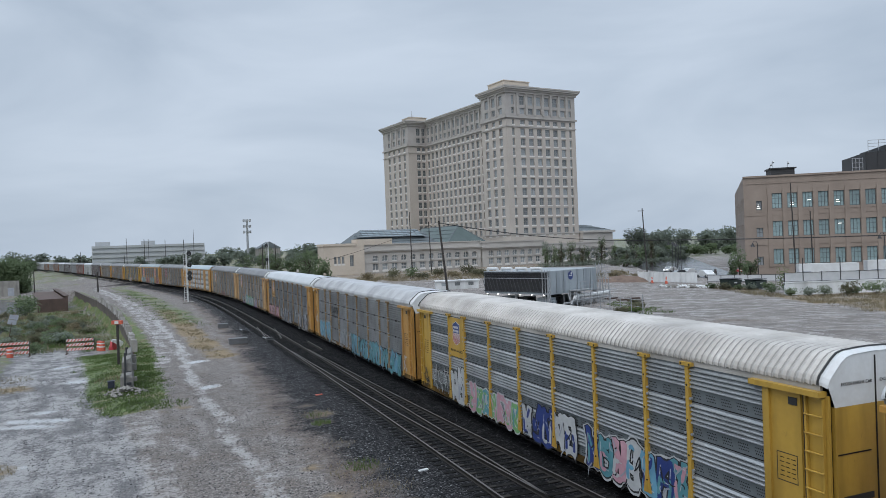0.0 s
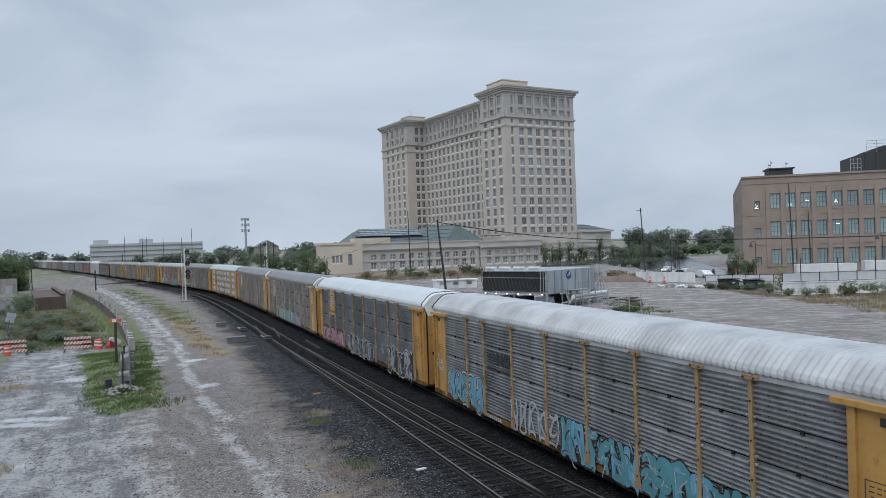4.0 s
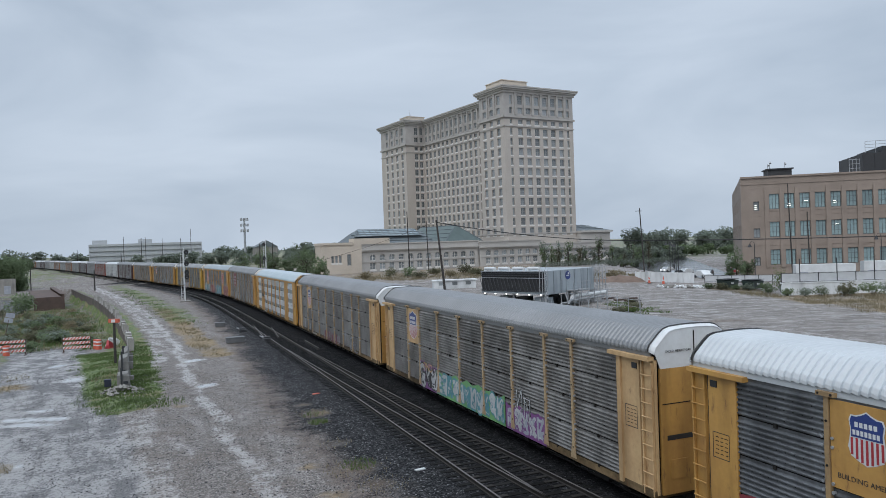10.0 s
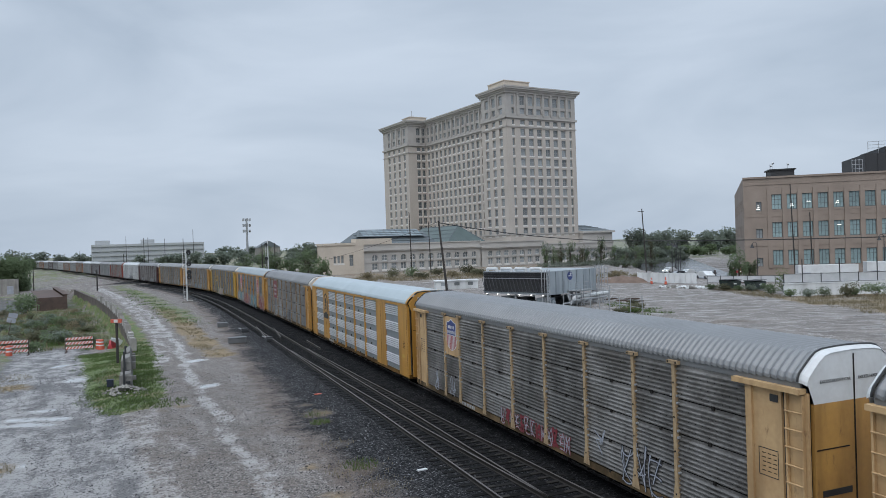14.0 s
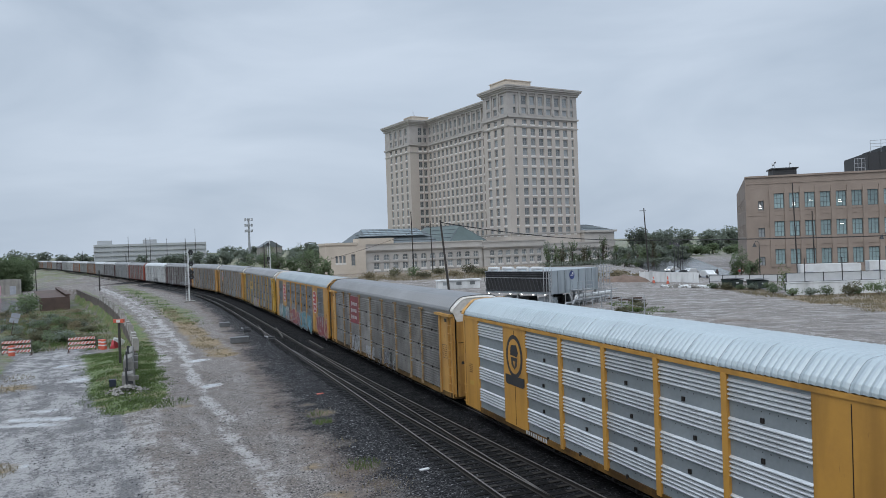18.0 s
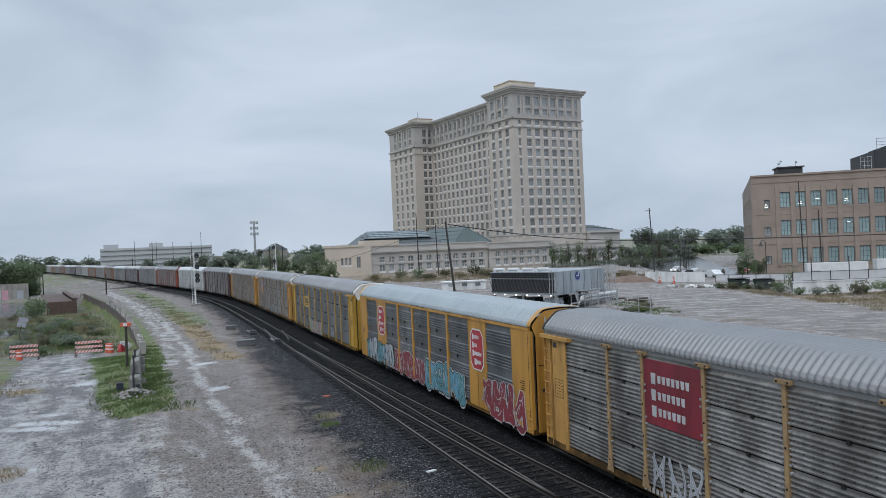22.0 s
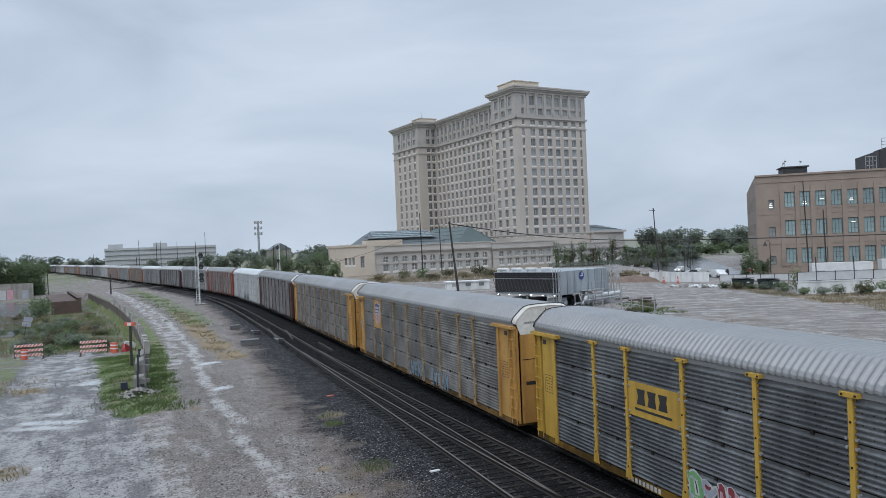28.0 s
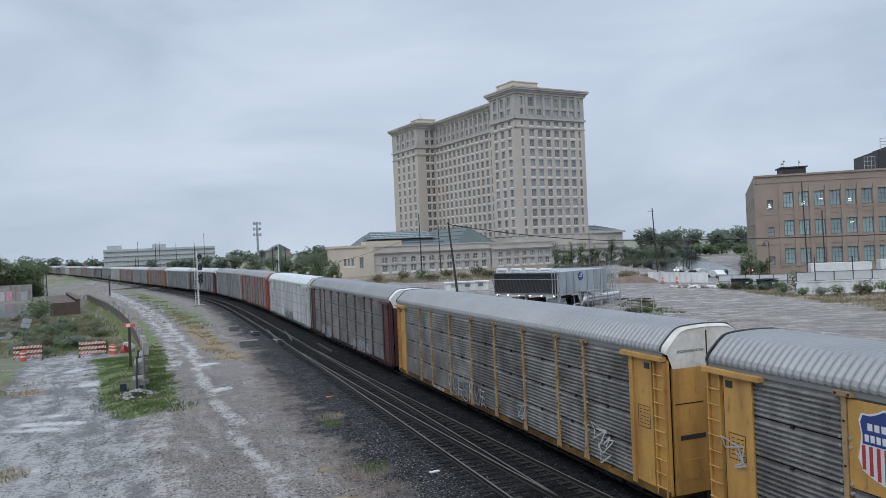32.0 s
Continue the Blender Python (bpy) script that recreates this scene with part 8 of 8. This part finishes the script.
def tree(x, y, h, w, seed, leaf, label, clumps=9, leaves=70, trunk=0.28, group="", size=None, z=None, low=0.3):
    rnd = random.Random(seed)
    t = thing("tree", pose(x, y, (ground_z(x, y) if z is None else z)), label, "tree", group)
    g = Geo()
    fork = h * 0.42
    r = 0.018 * h + 0.05
    bend = Vector((rnd.uniform(-0.3, 0.3), rnd.uniform(-0.3, 0.3), fork))
    g.tube((0, 0, -0.3), bend * 0.5, r, r * 0.85, 8)
    g.tube(bend * 0.5, bend, r * 0.85, r * 0.7, 8)
    crown = Geo()
    tips = []
    for i in range(clumps):
        a = 6.28 * i / clumps + rnd.uniform(-0.4, 0.4)
        rr = w * 0.5 * rnd.uniform(0.25, 0.8)
        tip = Vector((math.cos(a) * rr, math.sin(a) * rr, h * rnd.uniform(low, 0.86)))
        tips.append(tip)
        mid = bend.lerp(tip, 0.5) + Vector((0, 0, 0.05 * h))
        g.tube(bend, mid, r * 0.4, r * 0.25, 5)
        g.tube(mid, tip, r * 0.25, r * 0.08, 5)
    g.obj("trunk", M_BARK, t)
    sz = size or max(0.16, w * 0.035)
    for tip in tips:
        k = rnd.uniform(0.75, 1.2)
        leaf_cloud(crown, rnd, tip.x, tip.y, tip.z, w * 0.24 * k, w * 0.24 * k, h * 0.17 * k, leaves, sz)
    crown.obj("crown", leaf, t)
    return t


def bush(x, y, h, w, seed, leaf, label="low green bush", n=220, z=None):
    rnd = random.Random(seed)
    g = Geo()
    z = ground_z(x, y) if z is None else z
    for _ in range(6):
        a, r = rnd.random() * 6.28, w * 0.3 * rnd.random()
        g.tube((0, 0, -0.1), (r * math.cos(a), r * math.sin(a), h * 0.6), 0.03, 0.01, 4, 1)
        leaf_cloud(g, rnd, r * math.cos(a), r * math.sin(a), h * rnd.uniform(0.35, 0.7), w * 0.3, w * 0.3, h * 0.35, n // 6, max(0.1, w * 0.05))
    ob = g.obj("bush", [leaf, M_BARK])
    ob.matrix_basis = pose(x, y, z)
    return tagged(ob, label, "bush")


k = 0
for x, y, h, w in ((-134.5, 226, 12, 11), (-142, 220, 14, 12), (-150, 228, 14, 12), (-139, 236, 12.5, 11)):
    k += 1
    tree(x, y, h, w, k, M_LEAF, "dense green tree beside the lower street", 24, 260, size=0.36, low=0.14, group="trees by the lower street")
for x, y, h, w in ((-35.5, 190, 9.0, 6), (-39.5, 186, 6.5, 5), (-31.5, 188, 7, 5), (-60, 246, 11, 7), (-68, 250, 8, 7), (-45, 236, 11, 7), (-53, 230, 7, 6)):
    k += 1
    tree(x, y, h, w, k, M_LEAF, "green tree behind the train", 16, 90, size=0.28, low=0.12, group="trees behind the train")
for i in range(26):
    k += 1
    x = 33 + i * 1.55 + rnd.uniform(-0.6, 0.6)
    tree(x, 238 + 0.3 * i + 3 * math.sin(i * 2.1), 7.0 + 2.2 * math.sin(i * 1.7) + 1.2 * math.sin(i * 0.63), 3.2 + 0.9 * math.sin(i * 2.9), k, (M_LEAF, M_LEAFHAZE, M_LEAF, M_LEAFDRY, M_LEAFHAZE)[i % 5], "slender young tree before the station", 14, 42, size=0.24, low=0.08, group="young trees before the station")
hd = Geo()
for i in range(90):
    leaf_cloud(hd, rnd, 30 + i * 0.52, 232 + 0.1 * i + rnd.uniform(-1, 1), 0.9, 1.0, 1.0, 0.9, 40, 0.22)
tagged(hd.obj("hedge", M_LEAFHAZE), "low clipped dark hedge before the station", "hedge")
for x, y, h, w in ((61.5, 152, 8.6, 4.6), (68.5, 163, 5, 4), (59.5, 150, 5, 2.6)):
    k += 1
    tree(x, y, h, w, k, M_LEAF, "street tree beside the brick building", 12, 100, size=0.2, group="street trees")
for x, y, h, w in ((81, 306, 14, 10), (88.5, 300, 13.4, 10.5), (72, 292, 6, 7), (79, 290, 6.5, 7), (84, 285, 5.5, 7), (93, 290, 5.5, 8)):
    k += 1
    tree(x, y, h, w, k, M_LEAFHAZE, "tall dark green tree beyond the lot", 22, 110, size=0.5, low=0.12, group="trees beyond the lot")


def woods(name, pts, seed, leaf, label):
    """A far wood as one mass of crowns and trunks."""
    rnd = random.Random(seed)
    g = Geo()
    for (x, y, h, w) in pts:
        z = 0
        g.tube((x, y, z), (x, y, z + h * 0.6), 0.4, 0.2, 5, 1)
        for _ in range(11):
            a, r = rnd.random() * 6.28, w * 0.4 * rnd.random()
            leaf_cloud(g, rnd, x + r * math.cos(a), y + r * math.sin(a), z + h * rnd.uniform(0.15, 0.8), w * 0.3, w * 0.3, h * 0.2, 60, w * 0.07)
    tagged(g.obj(name, [leaf, M_BARK]), label, "woods", kind="stuff")


rnd = random.Random(11)
woods("far_woods", [(118 + 5.5 * i + rnd.uniform(-3, 3), 420 + rnd.uniform(-12, 25) - 2.0 * i, rnd.uniform(9, 12) + 4 * math.sin(i * 0.55) ** 2, rnd.uniform(12, 17)) for i in range(24)], 3, M_LEAFHAZE, "hazy dark wood beyond the road")
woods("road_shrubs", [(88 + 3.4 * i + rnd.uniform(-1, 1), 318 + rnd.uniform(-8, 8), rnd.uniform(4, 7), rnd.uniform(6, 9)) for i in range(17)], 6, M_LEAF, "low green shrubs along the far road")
woods("mid_trees", [(-176 + 9.5 * i + rnd.uniform(-3, 3), 430 + rnd.uniform(-12, 12), rnd.uniform(6, 10), rnd.uniform(9, 13)) for i in range(13)], 9, M_LEAFHAZE, "hazy low trees behind the train")
woods("far_trees", [(-330 + 9 * i + rnd.uniform(-3, 3), 560 + 2.5 * i + rnd.uniform(-15, 15), rnd.uniform(10, 17), rnd.uniform(11, 17)) for i in range(9)], 4, M_LEAFHAZE, "far line of trees beyond the curve")
woods("horizon_trees", [(-230 + 15 * i + rnd.uniform(-5, 5), 660 + rnd.uniform(-20, 30), rnd.uniform(8, 15), rnd.uniform(14, 22)) for i in range(24)], 5, M_LEAFHAZE, "low horizon trees beyond the yard")
for i in range(70):
    k += 1
    x, y = -70 + rnd.uniform(-28, 22), 104 + rnd.uniform(-14, 40)
    wx = float(np.interp(y, [p[1] for p in WALL], [p[0] for p in WALL]))
    if x < wx - 2.5:
        bush(x, y, rnd.uniform(0.4, 1.3), rnd.uniform(1.2, 3.6), k, (M_LEAF, M_LEAFDRY, M_STRAW, M_LEAFHAZE)[i % 4], "overgrown brush below the old wall", 240)
for i in range(34):
    k += 1
    p, d = wall_at(3.1 + 2.6 * rnd.random())
    q = rnd.uniform(2.5, 15)
    bush(p.x - q, p.y - 0.3 * q, rnd.uniform(0.8, 1.9), rnd.uniform(2.0, 4.2), k, (M_LEAFHAZE, M_LEAF, M_LEAFDRY)[i % 3], "overgrown brush below the old wall", 300)
for x, y, h, w, lf in ((-47.5, 90, 1.8, 4, M_LEAFHAZE), (-50.5, 94, 2.0, 4.5, M_LEAFHAZE), (-54, 99, 1.6, 4, M_LEAF), (-80, 138, 4.5, 6, M_LEAF), (-86, 150, 4, 6, M_LEAF),
                       (49.1, 105.5, 4.2, 2.4, M_WEED), (46.8, 98.6, 1.4, 2.4, M_LEAF), (48.4, 97.0, 1.3, 2.6, M_LEAFHAZE), (50.2, 96.6, 1.6, 2.4, M_LEAF), (52.8, 95.8, 2.0, 3.4, M_LEAFDRY), (54.8, 97, 1.2, 2.4, M_LEAF), (56.6, 95.5, 1.9, 3.2, M_LEAF), (58.6, 94.5, 1.8, 3.2, M_LEAFHAZE), (46.2, 103, 1.2, 2.2, M_LEAF), (48.0, 102.4, 1.3, 2.4, M_LEAFHAZE),
                       (92, 146, 4.2, 3.5, M_LEAFDRY), (46.5, 110.5, 1.2, 2.6, M_LEAFHAZE), (43.6, 114.0, 1.2, 3.0, M_LEAFDRY), (45.4, 112.4, 1.0, 2.4, M_LEAF), (48.6, 109.5, 1.3, 2.6, M_LEAF), (42.6, 116.5, 1.0, 2.4, M_LEAF), (24.2, 93, 0.9, 2.2, M_LEAFDRY), (23.8, 90, 0.7, 2.6, M_LEAFDRY), (21.6, 85, 0.6, 3, M_WEED), (23, 87.5, 0.8, 2.4, M_LEAFDRY), (20, 84, 0.7, 2.6, M_LEAFDRY), (22, 86, 0.6, 2.6, M_STRAW), (17.5, 82, 0.6, 2.5, M_LEAFDRY),
                       (-9, 190, 3.5, 5, M_LEAF), (-14, 192, 3, 5, M_LEAFDRY), (6, 200, 3.0, 6, M_LEAFDRY), (-2, 196, 2.4, 5, M_LEAFDRY), (-6, 184, 2.0, 5, M_LEAFDRY), (2, 188, 1.8, 5, M_STRAW), (9, 190, 2.2, 6, M_LEAFDRY), (-20, 190, 2.2, 5, M_STRAW), (35.5, 150, 2.4, 6, M_STRAW), (31, 154, 2.2, 6, M_STRAW), (39, 146, 2.0, 5, M_STRAW)):
    k += 1
    bush(x, y, h, w, k, lf, "weedy bush at the lot's edge" if x > 0 else "overgrown brush below the old wall", 420)


def tufts(name, spots, seed, material, label, h=0.3):
    """Blades of grass and weeds as one mass."""
    rnd = random.Random(seed)
    g = Geo()
    for x, y, r, n in spots:
        for _ in range(n):
            a, q = rnd.random() * 6.28, r * math.sqrt(rnd.random())
            px, py = x + q * math.cos(a), y + q * math.sin(a)
            pz = ground_z(px, py) - 0.02
            b, l2 = rnd.random() * 3.14, h * rnd.uniform(0.5, 1.4)
            w = 0.02 + 0.02 * rnd.random()
            dx, dy = math.cos(b) * w, math.sin(b) * w
            lx, ly = rnd.uniform(-0.5, 0.5) * l2, rnd.uniform(-0.5, 0.5) * l2
            g.poly([(px - dx, py - dy, pz), (px + dx, py + dy, pz), (px + lx, py + ly, pz + l2)])
    tagged(g.obj(name, material), label, "grass", kind="stuff")


def over(poly, n, rnd):
    out = []
    xs, ys = [p[0] for p in poly], [p[1] for p in poly]
    while len(out) < n:
        x, y = rnd.uniform(min(xs), max(xs)), rnd.uniform(min(ys), max(ys))
        if inside(np.array([x]), np.array([y]), poly)[0]:
            out.append((x + rnd.gauss(0, 0.35), y + rnd.gauss(0, 0.35), 0.55, 34))
    return out


rnd = random.Random(21)
brush = []
while len(brush) < 420:
    x, y = rnd.uniform(-95, -36), rnd.uniform(78, 150)
    if x < float(np.interp(y, [p[1] for p in WALL], [p[0] for p in WALL])) - 1.5 and x > -0.62 * y - 8:
        brush.append((x, y, 1.6, 46))
tufts("brush_grass", brush[:250], 5, M_STRAW, "tall dry grass below the old wall", 0.55)
tufts("brush_weeds", brush[250:], 6, M_WEED, "rank green weeds below the old wall", 0.5)
tufts("green_grass", over(GRASS[0], 330, rnd) + over(GRASS[1], 260, rnd), 1, M_WEED, "short green grass round the broken wall", 0.11)
tufts("dry_grass", [(-6.9, 38.1, 1.0, 120), (-3.5, 28.4, 1.4, 160), (-2.3, 26.4, 1.1, 120), (-4.9, 32, 0.8, 60), (-24.0, 52.0, 1.3, 260), (-19.6, 30.2, 1.3, 300), (-30.6, 49.5, 1.8, 260), (-33, 54, 2, 200)]
      + [(-19 - 0.47 * i + rnd.uniform(-1, 1), 61 + i + rnd.uniform(-1, 1), 0.9, 40) for i in range(0, 52)], 2, M_STRAW, "dry straw-coloured weeds on the gravel", 0.17)
tufts("yard_weeds", [(rnd.uniform(-24, 14), rnd.uniform(176, 208), 1.6, 40) for i in range(150)], 8, M_STRAW, "dry weeds on the waste ground before the halls", 0.9)
verge_spots = [(rnd.uniform(44.5, 62), rnd.uniform(76, 98.5), 1.0, 30) for i in range(240)] + [(44.5 + rnd.uniform(-1.5, 2.5), rnd.uniform(98, 117), 0.9, 34) for i in range(70)]
tufts("verge_grass", verge_spots, 7, M_STRAW, "dry straw verge along the white wall", 0.3)
tufts("weeds", [(23.5 + rnd.uniform(-2, 2), 82 + 1.2 * i, 0.9, 90) for i in range(14)] + [(-6.4, 36, 0.5, 160), (-3.5, 28.8, 0.7, 160), (-7.0, 37.6, 0.6, 60), (-16.4, 42.0, 1.3, 160)]
      + [(-31 - 0.53 * i + rnd.uniform(-2, 2), 88 + i + rnd.uniform(-2, 2), 1.3, 50) for i in range(0, 90, 2)], 3, M_WEED, "green weeds among the ballast", 0.25)


def stones(name, n, place, seed, lo, hi, material, label):
    rnd = random.Random(seed)
    g = Geo()
    while n:
        x, y = place(rnd)
        if x is None:
            continue
        n -= 1
        s = rnd.uniform(lo, hi)
        c = [(1, 0, 0), (0, 1, 0), (-1, 0, 0), (0, -1, 0), (0, 0, 1)]
        rot = rnd.random() * 6.28
        v = [(x + s * rnd.uniform(0.6, 1.3) * (p[0] * math.cos(rot) - p[1] * math.sin(rot)), y + s * rnd.uniform(0.6, 1.3) * (p[0] * math.sin(rot) + p[1] * math.cos(rot)), 0.06 + p[2] * s * 0.9 - 0.02) for p in c]
        for t3 in ((0, 1, 4), (1, 2, 4), (2, 3, 4), (3, 0, 4)):
            g.poly([v[i] for i in t3])
    tagged(g.obj(name, material), label, "stones", kind="stuff")


def on_ballast(rnd):
    s = rnd.uniform(-6, 46)
    x, y, th = on_line(s, rnd.uniform(5.3, 8.6))
    return x, y


def on_gravel(rnd):
    y = rnd.uniform(22, 52)
    return rnd.uniform(-0.62 * y + 1, -0.45 * (y - 22) - 0.5), y


stones("ballast_stones", 15000, on_ballast, 31, 0.016, 0.04, M_PEBBLE, "loose dark ballast stones along the rails")
stones("dark_pebbles", 3500, on_gravel, 33, 0.02, 0.05, M_PEBBLE, "dark pebbles scattered over the wet gravel")
stones("gravel_stones", 7000, on_gravel, 32, 0.012, 0.032, M_GRIT, "loose pebbles on the wet gravel")
# litter
for x, y, m2, nm, lb in ((-1.1, 27.8, M_WHITE, "litter_strip", "white strip of litter on the ballast"), (-7.7, 42.9, M_ORANGE, "orange_marker", "orange marker lying by the rails")):
    g = Geo()
    g.box(-0.2, -0.07, 0.08, 0.2, 0.07, 0.12)
    ob = g.obj(nm, m2)
    ob.matrix_basis = pose(x, y, 0.02, 0, 0, 30)
    tagged(ob, lb, "litter")




def motions():
    """The train runs towards the bridge and under it, gathering speed."""
    for s0, car in cars:
        rows = []
        for t in range(0, 33):
            s = s0 - gone(t)
            (ax, ay, _), (bx, by, _) = on_line(s - 10), on_line(s + 10)
            rows.append((t, pose((ax + bx) / 2, (ay + by) / 2, 0, 0, 0, math.degrees(math.atan2(by - ay, bx - ax)))))
        walk(car, rows)


motions()
